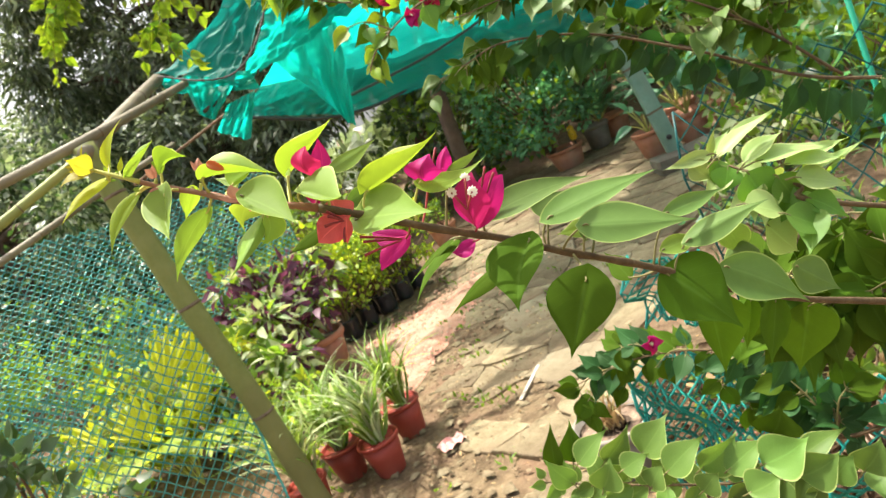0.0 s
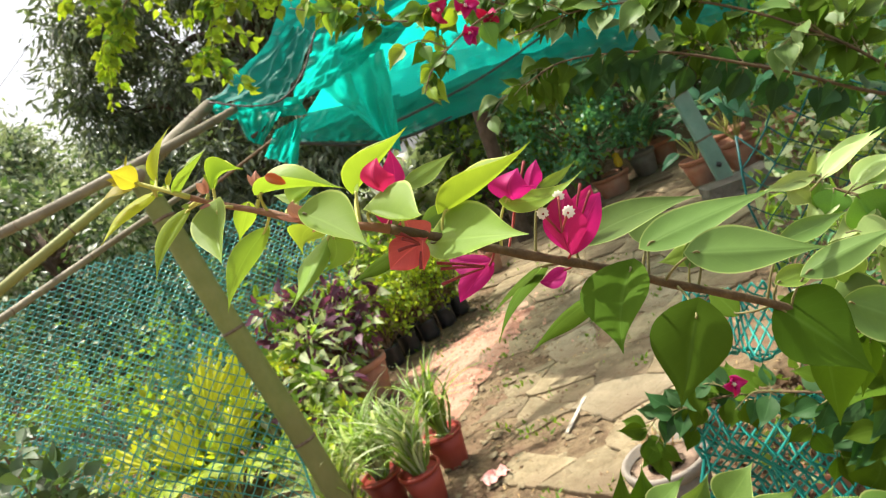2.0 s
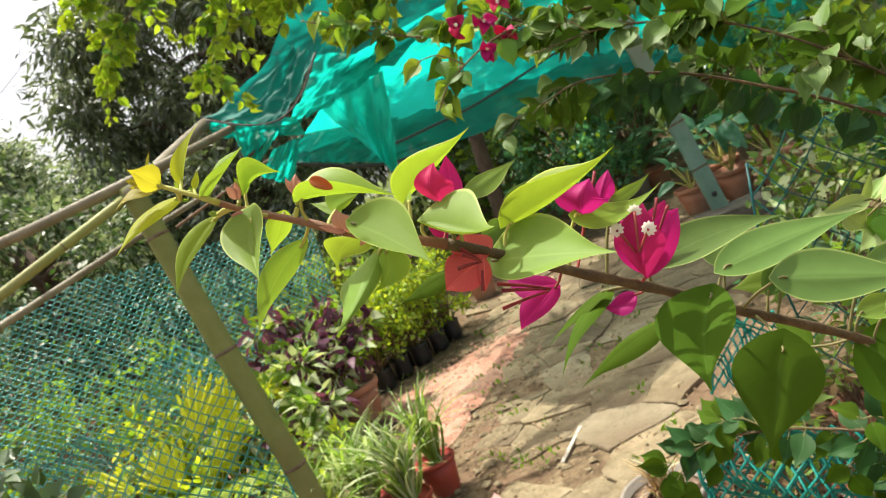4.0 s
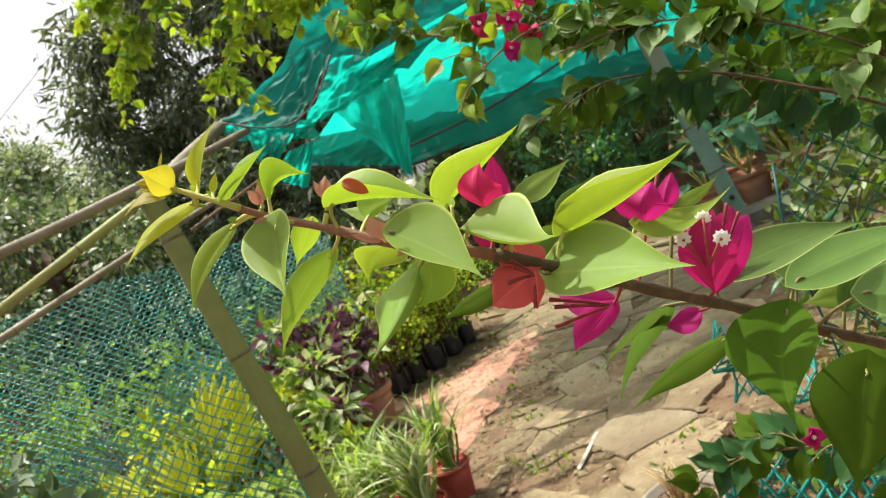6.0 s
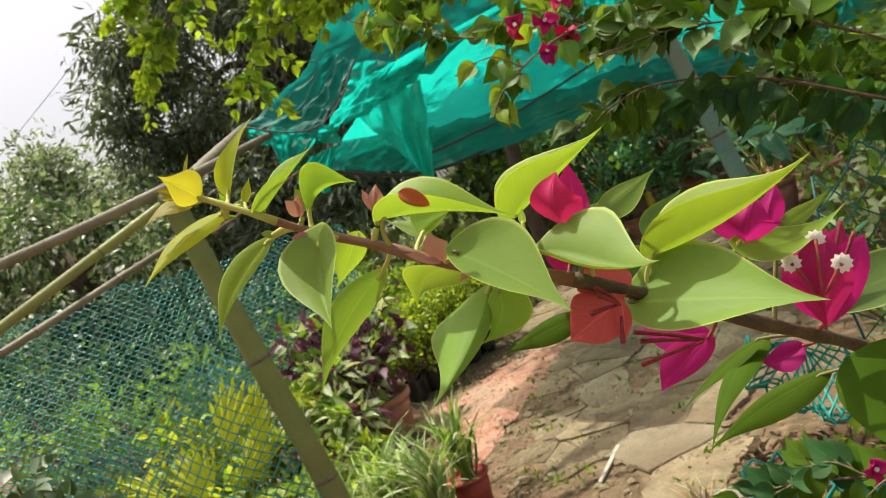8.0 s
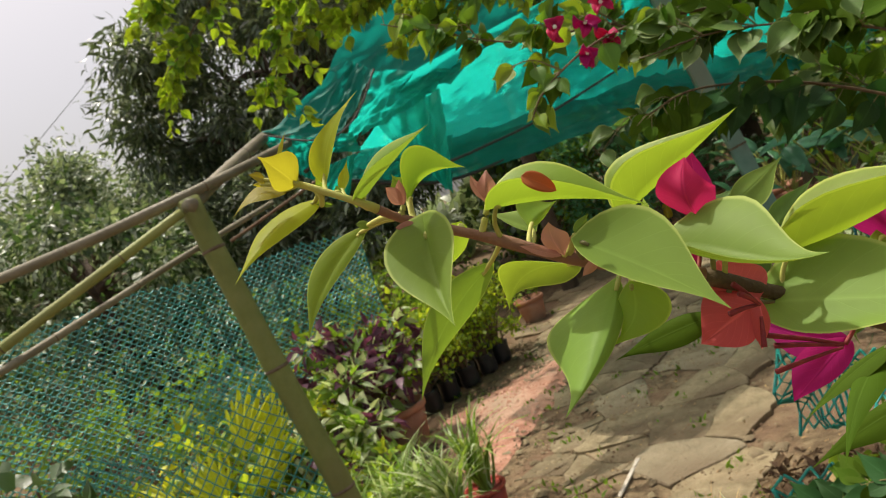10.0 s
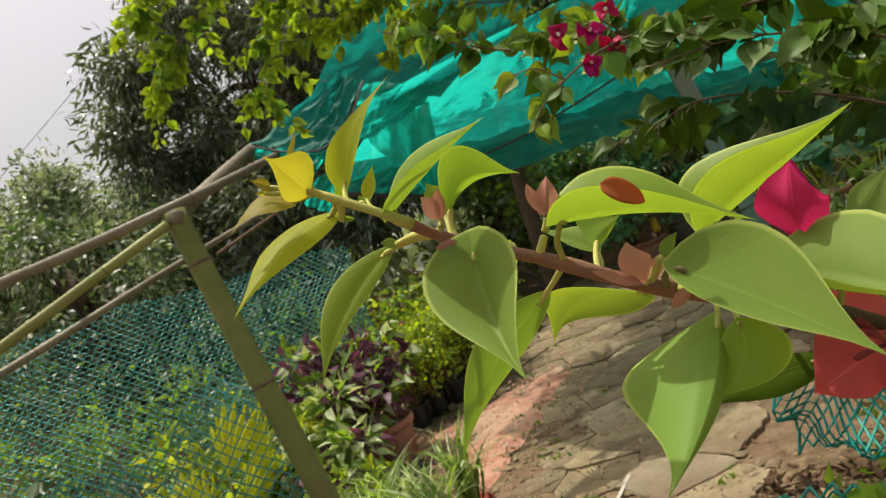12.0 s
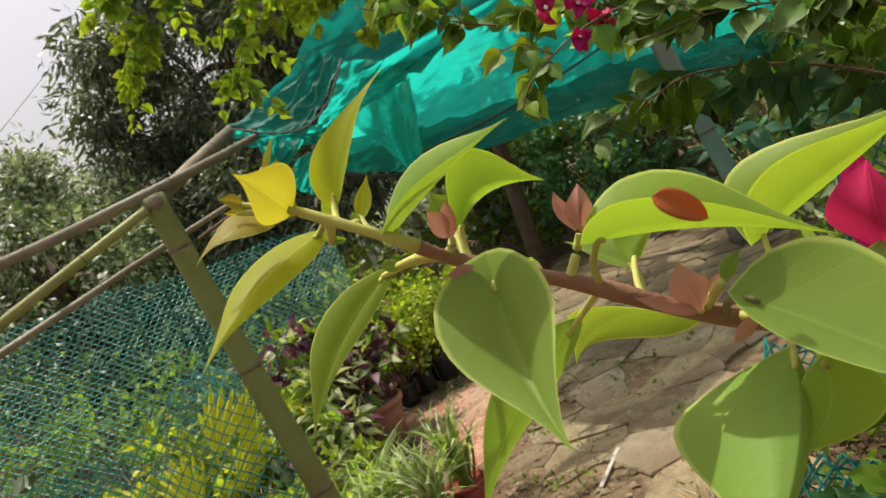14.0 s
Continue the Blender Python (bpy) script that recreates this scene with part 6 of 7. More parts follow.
def palm(label, at, fronds, length, seed, mat, name="palm_plant", group="palms", up=(0.5, 1.2), leaflets=30, wide=0.28, template=None, bow=0.35):
    """Arching fronds with two rows of narrow leaflets."""
    rng = np.random.default_rng(seed)
    ob = thing(name, at, label, "palm", group)
    for k in range(fronds):
        a = 2.4 * k + rng.uniform(-0.3, 0.3)
        el = rng.uniform(*up)
        d = Vector((math.cos(a) * math.cos(el), math.sin(a) * math.cos(el), math.sin(el)))
        ln = length * rng.uniform(0.75, 1.1)
        tip = d * ln + Vector((d.x, d.y, -0.5)) * ln * bow
        line = smooth_line([(0, 0, 0), d * ln * 0.55 + Vector((0, 0, ln * 0.06)), tip], 12)
        v, f = tube_data(line, [0.006 * (1 - 0.8 * i / len(line)) for i in range(len(line))], 5, False)
        rib = part("frond", mesh_of("frond", v, f, STEMTIP), ob)
        P0, D = [], []
        for i in range(leaflets):
            t = 0.22 + 0.78 * i / leaflets
            q = line[min(int(t * (len(line) - 1)), len(line) - 2)]
            g = (line[min(int(t * (len(line) - 1)) + 1, len(line) - 1)] - q).normalized()
            sd = g.cross(Vector((0, 0, 1))).normalized()
            for s in (-1, 1):
                P0.append(q)
                D.append(sd * s + g * 0.8 + Vector((0, 0, -0.15)))
        P0, D = np.array([tuple(q) for q in P0]), np.array([tuple(q) for q in D])
        m = len(P0)
        scatter("frond_blade", template or LONG, (P0, D, np.tile((0, 0, 1.0), (m, 1)) + rng.normal(size=(m, 3)) * 0.2, np.full(m, ln * wide) * rng.uniform(0.8, 1.1, m), rng.uniform(0.6, 0.9, m)), mat, rib)
    return ob


def grow_bag(at, seed, h=0.17, r=0.08):
    ob = thing("grow_bag", at, "black plastic nursery grow bag filled with soil", "grow bag", "black grow bags")
    v, f = lathe([(r * 0.9, 0), (r, 0.02), (r * 1.04, h * 0.3), (r * 0.98, h * 0.6), (r * 1.05, h * 0.9), (r * 1.08, h), (r * 0.98, h * 0.99), (r * 0.95, h * 0.9)], 26, 0.035, seed)
    part("bag", mesh_of("bag", v, f, BLACKBAG), ob)
    v, f = lathe([(0.01, h * 0.86), (r * 0.6, h * 0.90), (r * 0.97, h * 0.89)], 20, 0.02, seed)
    part("soil", mesh_of("soil", v, f, POTSOIL), ob)
    return ob


# red pots with spider plants
for k, (x, y, rt, h) in enumerate(((-0.945, 3.09, 0.100, 0.185), (-0.855, 3.40, 0.100, 0.185), (-1.16, 3.20, 0.100, 0.18), (-1.30, 2.98, 0.095, 0.17))):
    pot("brick-red plastic flower pot standing on bare soil", (x, y, -0.008), rt, rt * 0.68, h, REDPLASTIC, (0, 0), "red plastic pots", 0.10)
    strap_plant("arching green and cream striped spider plant in a red pot", (x, y, h * 0.83), 52 if k != 1 else 70, 0.42 if k != 2 else 0.46, 40 + k, F_STRAP, 0.35 if k == 1 else 0.9)

# purple and green shrub in terracotta beside it
pot("large terracotta pot with a thick rim", (-1.58, 4.90, -0.008), 0.20, 0.14, 0.30, TERRACOTTA, (0, 0), "terracotta pots")
shrub("croton_shrub", "leafy shrub with purple-tinged and green leaves in a terracotta pot", (-1.66, 4.88, 0.22), 0.68, 0.40, 900, (0.07, 0.13), (("purple_foliage", F_PURPLE, 0.6), ("green_foliage", F_MID, 0.25), ("pale_foliage", F_PALE, 0.2)), 51, SMALL, "potted plant", "", 6, 0.5, 0.3, 0.5, 22)
shrub("coleus_shrub", "low shrub with pale and purple leaves behind the post", (-1.80, 4.3, 0.0), 0.66, 0.40, 640, (0.08, 0.14), (("green_foliage", F_MID, 0.6), ("purple_foliage", F_PURPLE, 0.25), ("pale_foliage", F_PALE, 0.9)), 52, SMALL, "shrub", "", 6, 0.5, 0.1, 0.5, 20)
# grow bags with a bright fine-leaved hedge
for k, (x, y) in enumerate(((-1.50, 5.55), (-1.37, 5.72), (-1.22, 5.90), (-1.08, 6.10), (-0.96, 6.30), (-1.33, 6.02), (-1.17, 6.26), (-1.52, 5.86), (-1.05, 6.5))):
    grow_bag((x, y, -0.008), k)
    shrub("nursery_sapling", "bright green fine-leaved sapling in a black grow bag", (x, y, 0.12), 0.64, 0.33, 640, (0.026, 0.055), (("foliage", F_LIME, 0.8), ("darker_foliage", F_MID, 0.2)), 60 + k, SMALLWIDE, "sapling", "saplings in grow bags", 5, 0.1, 0.12, 0.9, 20)
pot("small terracotta pot in the shade", (-0.66, 7.45, -0.008), 0.15, 0.11, 0.24, TERRACOTTA, (0, 0), "terracotta pots")
shrub("potted_herb", "small dark green herb in a terracotta pot", (-0.66, 7.45, 0.18), 0.3, 0.2, 160, (0.03, 0.06), (("foliage", F_MID, 1.0),), 71, SMALL)

# bushes under the net
shrub("sapling_bush", "dense cool-green sapling with round leaves in a terracotta pot", (0.80, 8.9, 0.15), 1.55, 0.85, 4200, (0.05, 0.10), (("foliage", F_BLUE, 0.85), ("pale_foliage", F_MID, 0.15)), 72, SMALLWIDE, "shrub", "", 8, 0.3, 0.15, 0.7, 40)
pot("terracotta pot half hidden by a bush", (0.95, 8.75, -0.008), 0.22, 0.16, 0.26, TERRACOTTA, (0, 0), "terracotta pots")
# a share of each bush takes a lighter material, as leaves painted sunlit
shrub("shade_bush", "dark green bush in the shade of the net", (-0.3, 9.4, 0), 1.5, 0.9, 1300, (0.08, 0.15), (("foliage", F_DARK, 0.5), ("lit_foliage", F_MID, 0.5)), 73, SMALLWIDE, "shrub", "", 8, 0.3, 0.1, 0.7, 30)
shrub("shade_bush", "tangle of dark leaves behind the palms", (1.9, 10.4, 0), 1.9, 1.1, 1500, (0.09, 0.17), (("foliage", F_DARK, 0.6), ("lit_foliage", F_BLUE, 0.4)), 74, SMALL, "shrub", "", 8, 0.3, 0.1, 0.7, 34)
pot("pale cement flower pot", (1.45, 9.25, -0.008), 0.17, 0.13, 0.30, GREYPOT, (0, 0), "cement pots")
pot("dark brown plant pot in the shade", (1.75, 9.5, -0.008), 0.20, 0.15, 0.30, TERRACOTTA, (0, 0), "terracotta pots")
palm("small palm with fan-like fronds in a pot", (1.55, 9.4, 0.25), 14, 0.75, 75, F_BLUE)
for k, (x, y, rt, h) in enumerate(((1.62, 7.30, 0.17, 0.28), (2.02, 7.28, 0.19, 0.30), (2.38, 7.12, 0.21, 0.32), (2.62, 6.55, 0.21, 0.32), (2.75, 6.0, 0.20, 0.30), (2.15, 8.0, 0.19, 0.3))):
    pot("terracotta pot with a broad-leaved plant", (x, y, -0.008), rt, rt * 0.7, h, TERRACOTTA, (0, 0), "terracotta pots")
    broad_plant("plant with large pale-veined leaves in a terracotta pot", (x, y, h * 0.82), 11 if k else 7, 0.34 if k else 0.24, (F_MID, F_BLUE, F_PALE)[(k + 1) % 3] if k in (0, 3) else F_BLUE, 80 + k, 0.62 if k else 0.3)
for k, (x, y, h, r) in enumerate(((3.1, 7.4, 1.3, 0.6), (2.9, 8.6, 1.6, 0.8), (3.3, 6.2, 1.1, 0.6), (4.0, 9.5, 2.0, 1.1), (2.6, 5.1, 0.8, 0.5))):
    shrub("leafy_shrub", "bright green leafy shrub behind the row of pots", (x, y, 0), h, r, 700, (0.08, 0.18), (("foliage", F_MID, 0.6), ("lit_foliage", F_LIME if k in (0, 2) else F_BLUE, 0.4)), 90 + k, BROAD if k % 2 == 0 else SMALL, "shrub", "shrubs behind the pots", 8, 0.3, 0.1, 0.7, 26)
# small yellow garden tap
tap = thing("garden_tap", (1.10, 8.75, 0), "small yellow plastic garden tap on a stake", "tap")
v, f = tube_data([(0, 0, 0), (0, 0, 0.30)], 0.012, 8)
part("stake", mesh_of("stake", v, f, WIRE), tap)
v, f = lathe([(0.02, 0.28), (0.045, 0.30), (0.05, 0.36), (0.035, 0.40), (0.045, 0.43), (0.02, 0.46)], 14)
part("tap_body", mesh_of("tap_body", v, f, YELLOW), tap)
v, f = tube_data(smooth_line([(0, -0.03, 0.35), (-0.02, -0.09, 0.35), (-0.03, -0.11, 0.30)], 4), 0.016, 8)
part("spout", mesh_of("spout", v, f, YELLOW), tap)

# near right side pots under the mesh
bowl = pot("shallow grey cement planter bowl with dry grass", (0.07, 2.40, -0.008), 0.145, 0.11, 0.20, GREYPOT, (0, 0), "cement pots", 0.2)
strap_plant("dry straw-like grass in a cement bowl", (0.07, 2.40, 0.16), 60, 0.17, 101, F_DRY, 0.1, "dry grass")
for k, (x, y) in enumerate(((0.50, 2.15), (0.72, 1.85), (0.80, 2.6), (1.05, 2.2))):
    pot("weathered terracotta pot behind the mesh", (x, y, -0.008), 0.075, 0.055, 0.14, TERRACOTTA, (0, 0), "terracotta pots")
    shrub("potted_herb", "low green plant in a terracotta pot", (x, y, 0.10), 0.30, 0.2, 160, (0.03, 0.07), (("foliage", F_MID, 0.7), ("dry_foliage", F_DRY, 0.3)), 105 + k, SMALL)
for k, (x, y, h, r) in enumerate(((1.15, 3.2, 0.6, 0.4), (1.5, 4.2, 0.7, 0.45), (1.7, 2.4, 0.9, 0.5), (1.9, 5.0, 0.8, 0.45), (2.3, 3.4, 1.1, 0.6), (1.3, 1.6, 0.8, 0.4))):
    shrub("leafy_shrub", "green leafy plant beside the path", (x, y, 0), h, r, 520, (0.05, 0.11), (("foliage", F_MID, 0.5), ("pale_foliage", F_PALE if k % 2 else F_BLUE, 0.3), ("dark_foliage", F_DARK, 0.2)), 110 + k, SMALL if k % 2 else LONG, "shrub", "plants beside the path", 8, 0.3, 0.1, 0.7, 22)
pipe = thing("green_pipe", (0.97, 1.8, 0), "bright green plastic pipe standing behind the mesh", "pipe")
v, f = tube_data([(0.0, 0, 0), (-0.012, 0.0, 1.5)], 0.007, 12)
part("tube", mesh_of("tube", v, f, PIPEGREEN), pipe)

# sunlit plants behind the left mesh
def fan_palm(label, at, fans, seed):
    """Pleated fan leaves on stalks from one root; each fan goes from its hub to the tip of its middle pleat."""
    rng = random.Random(seed)
    ob = thing("yellow_palm", at, label, "palm", "yellow palms")
    root = Vector(at)
    for hub, tip, spread in fans:
        hub, tip = Vector(hub) - root, Vector(tip) - root
        v, f = tube_data(smooth_line([(0, 0, 0), Vector((hub.x * 0.4, hub.y * 0.4, hub.z * 0.6)), hub], 6), 0.006, 6, False)
        stalk = part("stalk", mesh_of("stalk", v, f, STEMTIP), ob)
        along = tip - hub
        face = Vector((0.1, -0.75, 0.65))
        side = along.cross(face).normalized()
        face = side.cross(along).normalized()
        n, rows = max(5, int(spread / 5)), 7
        for k in range(n):
            vs, uv = [], []
            a0, a1 = (radians(-spread + 2 * spread * q / n) for q in (k, k + 1))
            am = (a0 + a1) / 2
            size = rng.uniform(0.86, 1.06) * (1 - 0.22 * (2 * k / (n - 1) - 1) ** 2)
            for r in range(rows + 1):
                q = r / rows
                open_by = min(1.0, (1 - q) / 0.32)
                for c, ang in enumerate((am + (a0 - am) * open_by, am, am + (a1 - am) * open_by)):
                    d = (along * math.cos(ang) + side * along.length * math.sin(ang)) * (q * size)
                    vs.append(hub + d + face * (along.length * (0.03 * q * (1 if c == 1 else -1) - 0.16 * q * q)))
                    uv.append((c / 2, q))
            fs = [(r * 3 + c, r * 3 + c + 1, r * 3 + c + 4, r * 3 + c + 3) for r in range(rows) for c in range(2)]
            part("pleat", mesh_of("pleat", vs, fs, F_YELLOW, False, uv), stalk)
    return ob


fan_palm("yellow-green young palm with upright pleated fans in full sun", (-2.25, 3.86, 0.0), (((-2.18, 3.88, 0.59), (-2.05, 3.95, 0.95), 38), ((-2.35, 3.81, 0.36), (-2.47, 3.84, 0.69), 42), ((-2.16, 3.84, 0.38), (-1.91, 3.92, 0.66), 28), ((-2.59, 3.80, 0.46), (-2.84, 3.80, 0.65), 28), ((-2.23, 3.84, 0.46), (-1.97, 3.86, 0.39), 18), ((-2.02, 3.90, 0.50), (-1.92, 3.96, 0.90), 22)), 120)
palm("young yellow-green palm with feathery fronds", (-2.40, 4.05, 0.0), 8, 0.75, 126, F_LIME, "yellow_palm", "yellow palms", (0.6, 1.3), 24, 0.30)
shrub("sunlit_shrub", "bright yellow-green shrub in full sun", (-2.3, 4.3, 0), 0.75, 0.6, 800, (0.05, 0.10), (("foliage", F_LIME, 0.6), ("yellow_foliage", F_YELLOW, 0.2), ("green_foliage", F_MID, 0.3)), 122, SMALL, "shrub", "sunlit shrubs", 8, 0.2, 0.1, 0.7, 26)
shrub("sunlit_shrub", "yellowish low shrub at the foot of the fence", (-3.0, 3.6, 0), 0.6, 0.6, 700, (0.05, 0.10), (("foliage", F_LIME, 0.5), ("yellow_foliage", F_YELLOW, 0.2), ("green_foliage", F_MID, 0.4)), 123, SMALL, "shrub", "sunlit shrubs", 8, 0.2, 0.1, 0.7, 26)
shrub("sunlit_shrub", "mixed green undergrowth beside the bamboo post", (-1.45, 3.45, 0), 0.45, 0.34, 520, (0.04, 0.08), (("foliage", F_MID, 0.6), ("lime_foliage", F_LIME, 0.3)), 124, SMALL, "shrub", "sunlit shrubs", 8, 0.2, 0.1, 0.7, 20)
shrub("dark_shrub", "dark glossy-leaved shrub in front of the mesh", (-1.52, 1.80, 0), 1.22, 0.30, 520, (0.04, 0.075), (("foliage", F_DARK, 1.0),), 125, SMALLWIDE, "shrub", "", 6, 0.3, 0.3, 0.7, 18)
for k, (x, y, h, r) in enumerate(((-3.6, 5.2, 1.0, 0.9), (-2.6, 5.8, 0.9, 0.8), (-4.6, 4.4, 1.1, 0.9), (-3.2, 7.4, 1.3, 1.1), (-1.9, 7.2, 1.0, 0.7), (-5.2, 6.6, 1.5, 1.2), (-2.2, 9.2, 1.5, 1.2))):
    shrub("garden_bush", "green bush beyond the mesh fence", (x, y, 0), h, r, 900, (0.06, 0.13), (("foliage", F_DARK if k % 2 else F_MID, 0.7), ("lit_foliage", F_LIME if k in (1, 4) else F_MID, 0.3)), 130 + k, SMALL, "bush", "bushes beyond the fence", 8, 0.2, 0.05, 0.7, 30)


# ---- trees ----
def tree(label, at, height, crown, n, size, mats, seed, trunk=0.16, lean=(0, 0), template=None, clumps=46, base=0.35, droop=0.8):
    """A tree: tapered trunk, forking limbs, and a crown of many leaf clumps with gaps."""
    rng = np.random.default_rng(seed)
    ob = thing("tree", at, label, "tree", "trees")
    top = Vector((lean[0], lean[1], height * 0.72))
    line = smooth_line([(0, 0, -0.2), (lean[0] * 0.2, lean[1] * 0.3, height * 0.25), (lean[0] * 0.7, lean[1] * 0.6, height * 0.5), top], 8)
    v, f = tube_data(line, [trunk * (1 - 0.7 * i / len(line)) for i in range(len(line))], 10)
    part("trunk", mesh_of("trunk", v, f, BARK), ob)
    tops = []
    for k in range(clumps):
        a = rng.uniform(0, 2 * math.pi)
        rr = crown * math.sqrt(rng.random())
        z = height * (base + (1 - base) * rng.random())
        z = min(z, height * (1.02 - 0.45 * (rr / crown) ** 2))
        c = Vector((lean[0] + math.cos(a) * rr, lean[1] + math.sin(a) * rr, z))
        tops.append(c)
        if k % 3 == 0:
            s = line[int(len(line) * rng.uniform(0.4, 0.95))]
            ll = smooth_line([s, s.lerp(c, 0.5) + Vector((0, 0, 0.08 * height)), c], 6)
            v, f = tube_data(ll, [trunk * 0.32 * (1 - 0.85 * i / len(ll)) for i in range(len(ll))], 6)
            part("limb", mesh_of("limb", v, f, BARK), ob)
    per = n // clumps
    for name2, m, share in mats:
        PP, DD = [], []
        for c in tops:
            k = max(2, int(per * share))
            cr = crown * rng.uniform(0.20, 0.36)
            p, d = cloud(rng, c, (cr, cr, cr * 0.75), k, 0.25)
            PP.append(p)
            DD.append(d)
        scatter(name2, template or LONG, leaf_spots(rng, np.concatenate(PP), np.concatenate(DD), size, droop, 0.6, 0.4), m, ob)
    return ob


# crowns mix dark leaves with lighter ones that imitate sunlit leaves
tree("large dark mango tree with long glossy leaves", (-4.08, 11.5, 0), 7.4, 2.8, 76000, (0.12, 0.21), (("foliage", F_MANGO, 0.75), ("lit_foliage", F_GREY, 0.25)), 201, 0.28, (1.35, 0), MANGO, 110, 0.22)
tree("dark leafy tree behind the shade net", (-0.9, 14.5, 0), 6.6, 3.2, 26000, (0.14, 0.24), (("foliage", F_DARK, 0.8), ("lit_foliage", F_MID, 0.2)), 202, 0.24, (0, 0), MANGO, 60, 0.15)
# added tree, placed only so that its crown shades the net
tree("added slim tree whose crown shades the net shelter", (-0.25, 8.4, 0), 7.2, 2.0, 9000, (0.13, 0.24), (("foliage", F_DARK, 0.6), ("lit_foliage", F_MID, 0.4)), 208, 0.10, (0.75, -1.2), MANGO, 34, 0.52)
# added tree, placed to throw shade on the bushes and pots
tree("added spreading dark tree that shades the row of pots", (1.9, 12.9, 0), 7.0, 2.3, 11000, (0.13, 0.24), (("foliage", F_DARK, 0.8), ("lit_foliage", F_MID, 0.2)), 209, 0.20, (0.3, -1.0), MANGO, 44, 0.52)
tree("tree beyond the garden with haze painted into its greyish green leaves", (-9.6, 13.5, 0), 5.2, 3.0, 42000, (0.09, 0.17), (("foliage", F_GREY, 0.75), ("dark_foliage", F_DARK, 0.25)), 203, 0.22, (0, 0), FINE, 70, 0.15, 0.3)
tree("tree at the garden edge with haze painted into its greyish green leaves", (-7.4, 15.5, 0), 4.4, 2.6, 36000, (0.09, 0.17), (("foliage", F_GREY, 0.7), ("dark_foliage", F_DARK, 0.3)), 204, 0.22, (0, 0), FINE, 60, 0.1, 0.3)
tree("leafy tree shading the far end of the path", (3.4, 13.2, 0), 6.4, 2.9, 28000, (0.11, 0.20), (("foliage", F_DARK, 0.6), ("lit_foliage", F_MID, 0.4)), 205, 0.24, (0, 0), FINE, 60, 0.15)
tree("leafy tree beside the garden path", (7.0, 9.5, 0), 6.0, 2.9, 14000, (0.12, 0.22), (("foliage", F_MID, 0.6), ("lit_foliage", F_BLUE, 0.4)), 206, 0.24, (0, 0), FINE, 46, 0.12)
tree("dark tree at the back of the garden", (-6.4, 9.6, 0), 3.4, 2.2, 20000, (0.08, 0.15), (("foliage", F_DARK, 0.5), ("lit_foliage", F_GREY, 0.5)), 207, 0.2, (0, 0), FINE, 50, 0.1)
# no haze in the air here; the pale leaf colour imitates it
far = thing("far_woods", (0, 26, 0), "belt of distant trees and undergrowth, haze painted into the leaf colour", "woods", "", "stuff")
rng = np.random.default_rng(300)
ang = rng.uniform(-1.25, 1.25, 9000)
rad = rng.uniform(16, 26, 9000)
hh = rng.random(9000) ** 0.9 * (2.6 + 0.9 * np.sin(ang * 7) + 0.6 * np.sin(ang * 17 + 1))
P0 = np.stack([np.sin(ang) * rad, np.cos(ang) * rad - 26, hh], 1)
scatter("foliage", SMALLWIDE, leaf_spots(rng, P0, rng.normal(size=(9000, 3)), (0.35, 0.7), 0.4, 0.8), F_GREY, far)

# thin service wire against the sky
cable = thing("overhead_wire", (-9.5, 10, 0), "thin dark overhead wire", "wire")
v, f = tube_data(smooth_line([(-9.0, 8.0, 2.3), (-4.9, 8.0, 4.05), (-4.0, 8.0, 4.42), (-1.0, 8.0, 5.5)], 8), 0.0035, 5)
bring(part("strand", mesh_of("strand", v, f, WIRE), cable))

# litter on the path
bm = bmesh.new()
bmesh.ops.create_grid(bm, x_segments=7, y_segments=5, size=0.5)
for q in bm.verts:
    q.co = Vector((q.co.x * 0.125, q.co.y * 0.10, 0.02 + 0.030 * abs(noise.noise((q.co.x * 4, q.co.y * 4, 7.0))) + 0.02 * noise.noise((q.co.x * 9, q.co.y * 9, 2.0))))
me = bpy.data.meshes.new("crumpled_paper")
bm.to_mesh(me)
bm.free()
me.materials.append(PAPER)
litter = tagged(new("crumpled_paper", me), "crumpled pinkish white paper scrap lying on the soil", "litter")
litter.location, litter.rotation_euler = (-0.632, 3.07, -0.004), (0, 0, 0.5)
# narrow pale bar lying along a flagstone's edge
v, f = box_bar((-0.275, 3.225, 0.008), (-0.145, 3.53, 0.008), 0.010, 0.004)
tagged(new("white_strip", mesh_of("white_strip", v, f, PALESTRIP, False)), "white painted strip along the edge of a flagstone", "painted strip")

# red earth along the path's edge, its colour brightened for the sunlit strip
bm = bmesh.new()
patch = ((-1.50, 5.05), (-1.17, 5.45), (-0.79, 5.62), (-0.36, 5.85), (-0.22, 5.75), (-0.46, 4.95), (-0.70, 4.42), (-0.90, 3.98), (-1.10, 4.25))
hub = bm.verts.new((-0.88, 4.95, 0.016))
rings = []
for ring in range(1, 8):
    row = []
    for k in range(72):
        q = k / 72 * len(patch)
        a, b = Vector(patch[int(q)]), Vector(patch[(int(q) + 1) % len(patch)])
        e = a.lerp(b, q % 1)
        e += Vector(noise.noise_vector((e.x * 6, e.y * 6, 4.0)).xy) * 0.10
        p = Vector((-0.88, 4.95)).lerp(e, ring / 7)
        h = 0.016 * (1 - (ring / 7) ** 3) - 0.010 * (ring == 7) + 0.012 * noise.noise((p.x * 9, p.y * 9, 3.0)) * (ring < 7)
        row.append(bm.verts.new((p.x, p.y, h)))
    rings.append(row)
for k in range(72):
    bm.faces.new((hub, rings[0][k], rings[0][(k + 1) % 72]))
    for r in range(6):
        bm.faces.new((rings[r][k], rings[r + 1][k], rings[r + 1][(k + 1) % 72], rings[r][(k + 1) % 72]))
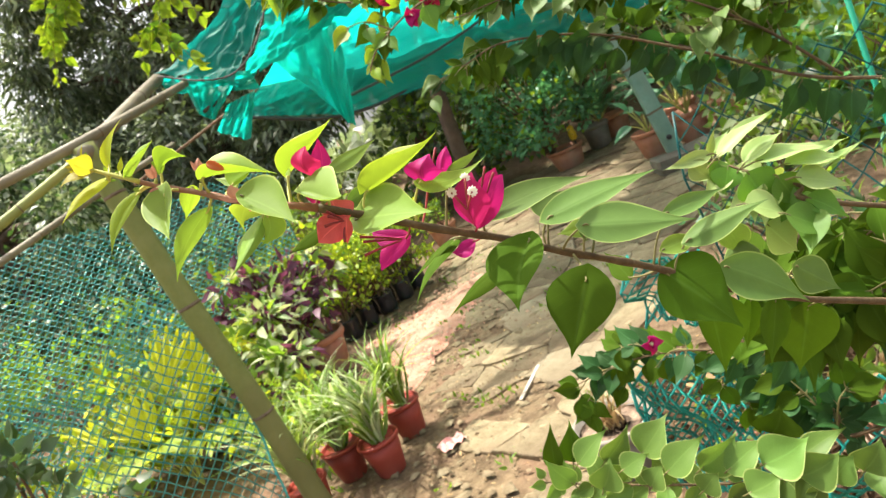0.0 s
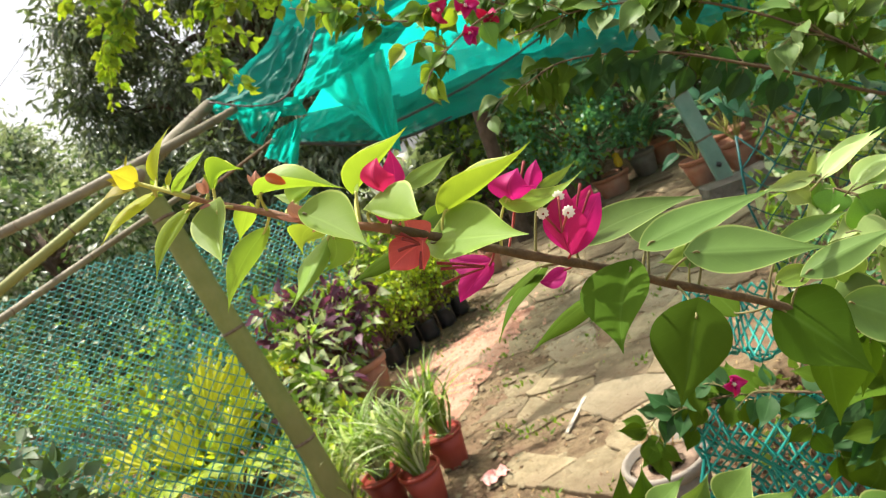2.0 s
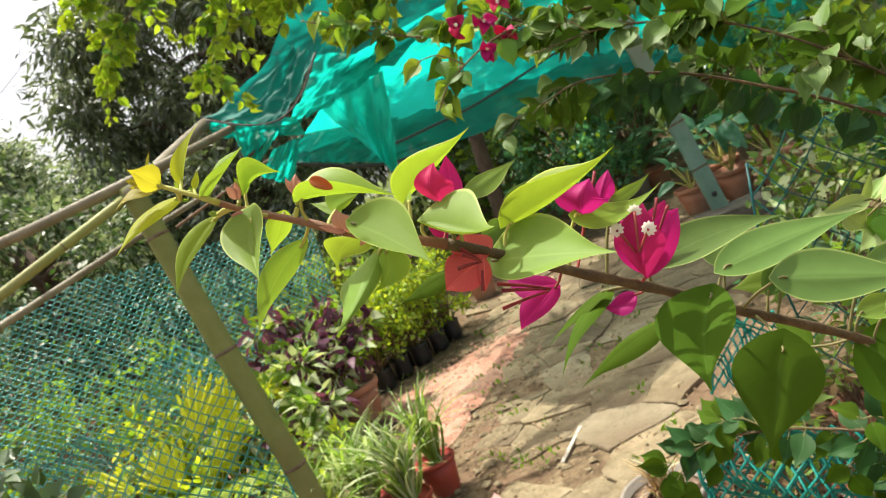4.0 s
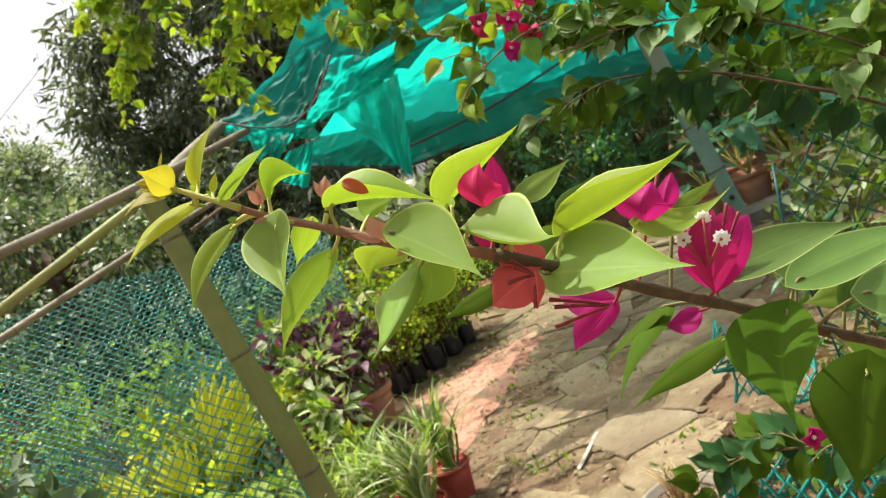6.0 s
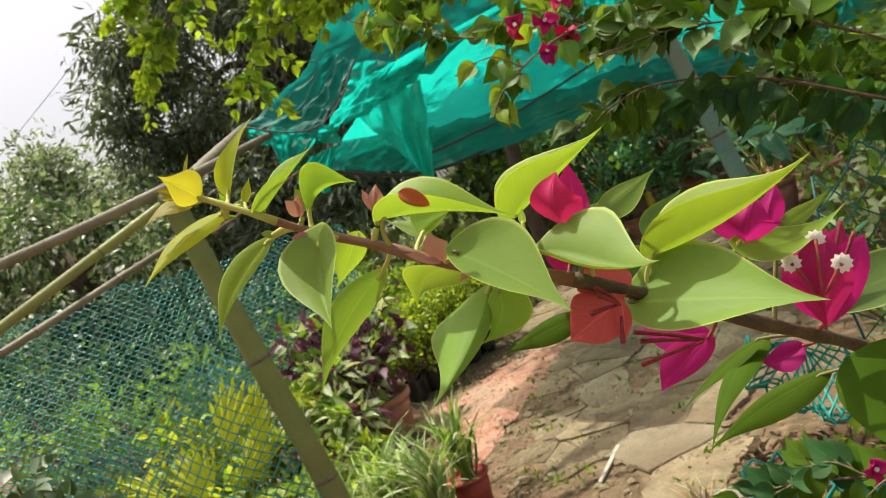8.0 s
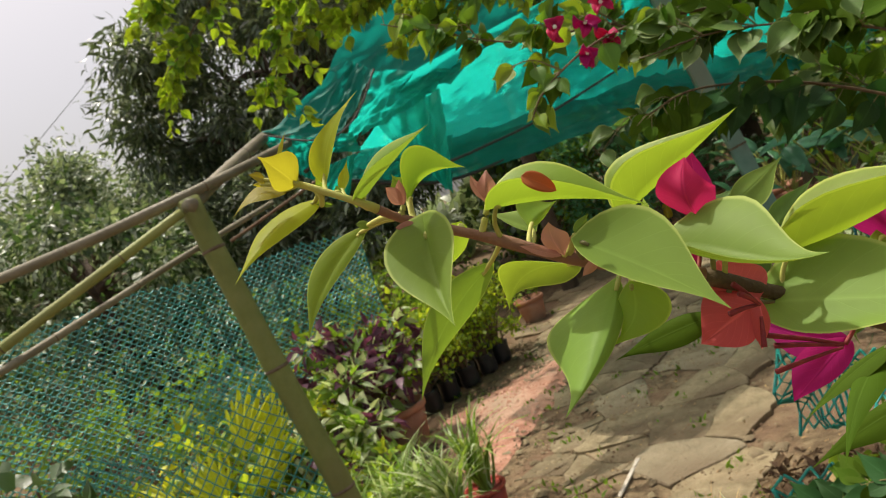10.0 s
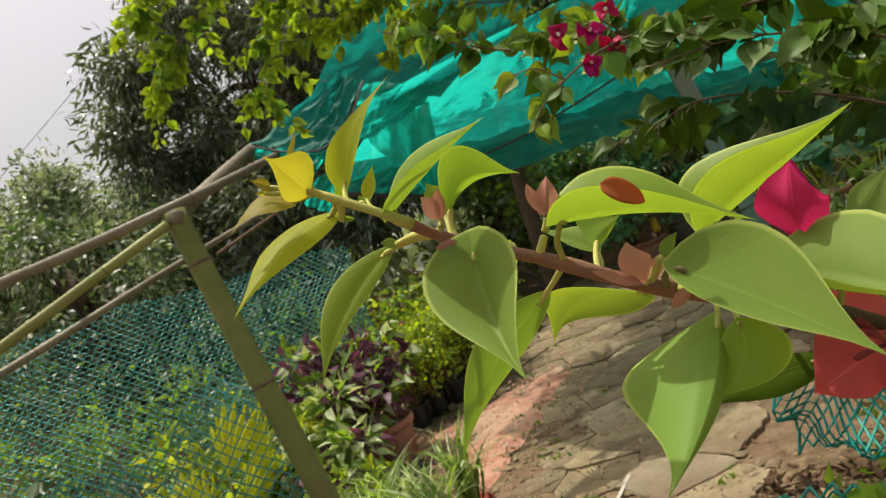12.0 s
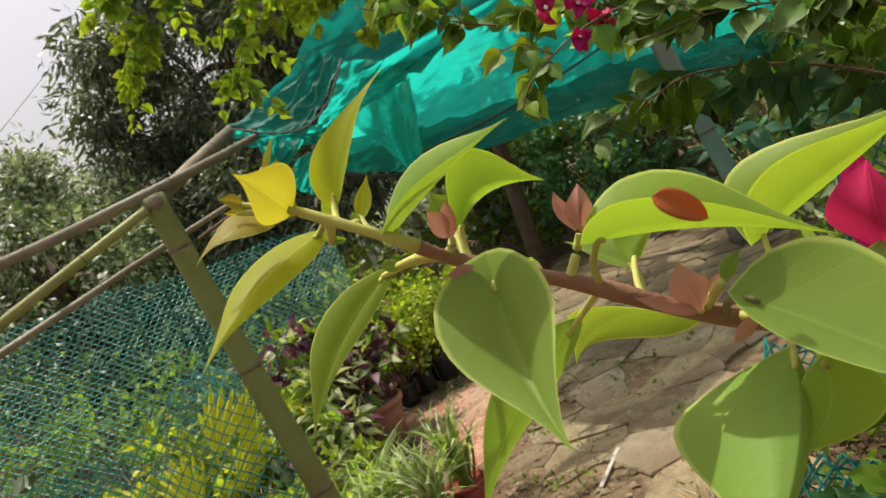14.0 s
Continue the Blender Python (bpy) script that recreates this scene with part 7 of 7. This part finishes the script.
me = bpy.data.meshes.new("red_earth")
bm.to_mesh(me)
bm.free()
me.polygons.foreach_set("use_smooth", [True] * len(me.polygons))
me.materials.append(REDEARTH)
tagged(new("red_earth", me), "pinkish red earth on the path edge, its colour brightened as if sunlit", "earth patch", "", "structure")
rubble = thing("brick_rubble", (-0.85, 5.0, 0), "crumbs of crushed red brick lying on bare earth", "brick rubble", "", "stuff")
rng = np.random.default_rng(331)
n = 700
P0 = np.stack([rng.normal(0, 0.28, n), rng.normal(0, 0.42, n), np.full(n, 0.012)], 1)
P0[:, 0] += 0.35 * P0[:, 1]
scatter("brick_crumbs", ([(0, -0.5, 0), (0.5, 0, 0), (0, 0.5, 0), (-0.5, 0, 0), (0.1, 0, 0.5)], [(0, 1, 4), (1, 2, 4), (2, 3, 4), (3, 0, 4)], [(0, 0)] * 5), (P0, rng.normal(size=(n, 3)) * np.array((1, 1, 0)), np.tile((0, 0, 1.0), (n, 1)), rng.uniform(0.01, 0.045, n) * rng.random(n) ** 0.5 + 0.005, rng.uniform(0.6, 1.0, n)), REDEARTH, rubble)

# dry litter and pebbles
litter_bits = thing("leaf_litter", (-0.3, 4.5, 0), "scattered dry leaf bits and crumbs of earth on the path", "leaf litter", "", "stuff")
rng = np.random.default_rng(320)
n = 1500
P0 = np.stack([rng.uniform(-1.2, 1.5, n), rng.uniform(-2.6, 3.6, n), rng.uniform(0.0, 0.006, n)], 1)
P0[:, 0] += 0.18 * np.maximum(0, P0[:, 1])
scatter("dry_bits", SMALL, (P0, rng.normal(size=(n, 3)) * np.array((1, 1, 0.15)), rng.normal(size=(n, 3)) * 0.3 + np.array((0, 0, 1)), rng.uniform(0.008, 0.032, n), rng.uniform(0.4, 1.1, n)), F_DRY, litter_bits)
n = 2600
P0 = np.stack([rng.uniform(-1.0, 0.8, n), rng.uniform(-2.3, 2.4, n) * rng.random(n) ** 0.4, rng.uniform(-0.004, 0.002, n)], 1)
scatter("earth_crumbs", ([(0, -0.5, 0), (0.5, 0, 0), (0, 0.5, 0), (-0.5, 0, 0), (0, 0, 0.55)], [(0, 1, 4), (1, 2, 4), (2, 3, 4), (3, 0, 4)], [(0, 0)] * 5), (P0, rng.normal(size=(n, 3)) * np.array((1, 1, 0)), np.tile((0, 0, 1.0), (n, 1)), rng.uniform(0.006, 0.028, n) * rng.random(n) ** 0.5 + 0.003, rng.uniform(0.6, 1.0, n)), SOIL, litter_bits)

n = 900
P0 = np.stack([rng.uniform(-0.9, 0.9, n), rng.uniform(-2.2, 2.6, n), rng.uniform(-0.004, 0.003, n)], 1)
P0[:, 0] += 0.16 * np.maximum(0, P0[:, 1])
scatter("stone_chips", ([(0.1, -0.5, 0), (0.5, -0.1, 0), (0.3, 0.5, 0), (-0.5, 0.3, 0), (0.05, -0.35, 0.14), (0.36, -0.06, 0.16), (0.2, 0.35, 0.15), (-0.35, 0.2, 0.12)], [(0, 1, 5, 4), (1, 2, 6, 5), (2, 3, 7, 6), (3, 0, 4, 7), (4, 5, 6, 7)], [(0, 0)] * 8), (P0, rng.normal(size=(n, 3)) * np.array((1, 1, 0)), np.tile((0, 0, 1.0), (n, 1)), 0.015 + 0.075 * rng.random(n) ** 3, rng.uniform(0.5, 1.0, n)), STONE, litter_bits)

# added brown leaf cover that darkens the bright ground behind the mesh
heap = thing("leaf_litter", (0.6, 2.3, 0), "heap of withered brown leaves added to darken the ground among the pots", "leaf litter", "", "stuff")
n = 3200
P0 = np.stack([rng.uniform(-0.42, 0.8, n), rng.uniform(-0.8, 0.7, n), rng.uniform(0.0, 0.10, n) * rng.random(n)], 1)
P0[:, 0] += 0.12 * np.maximum(0, P0[:, 1])
scatter("withered_leaves", SMALL, (P0, rng.normal(size=(n, 3)) * np.array((1, 1, 0.4)), rng.normal(size=(n, 3)) * 0.6 + np.array((0, 0, 1)), rng.uniform(0.03, 0.085, n), rng.uniform(0.4, 1.1, n)), F_BROWN, heap)

# low weeds on the soil
weeds = thing("weeds", (-0.5, 2.8, 0), "sparse small green weeds sprouting from dry soil", "weeds", "", "stuff")
rng = np.random.default_rng(310)
ct = np.stack([rng.uniform(-1.6, 0.5, 90), rng.uniform(2.0, 7.5, 90), np.zeros(90)], 1)
P0 = (ct[:, None, :] + rng.normal(size=(90, 9, 3)) * np.array((0.035, 0.035, 0.0))).reshape(-1, 3) - np.array((-0.5, 2.8, 0))
D = rng.normal(size=(len(P0), 3)) * 0.6 + np.array((0, 0, 0.9))
scatter("sprouts", SMALL, (P0, D, rng.normal(size=(len(P0), 3)), rng.uniform(0.015, 0.045, len(P0)), rng.uniform(0.7, 1.2, len(P0))), F_MID, weeds)

make_flagstones()
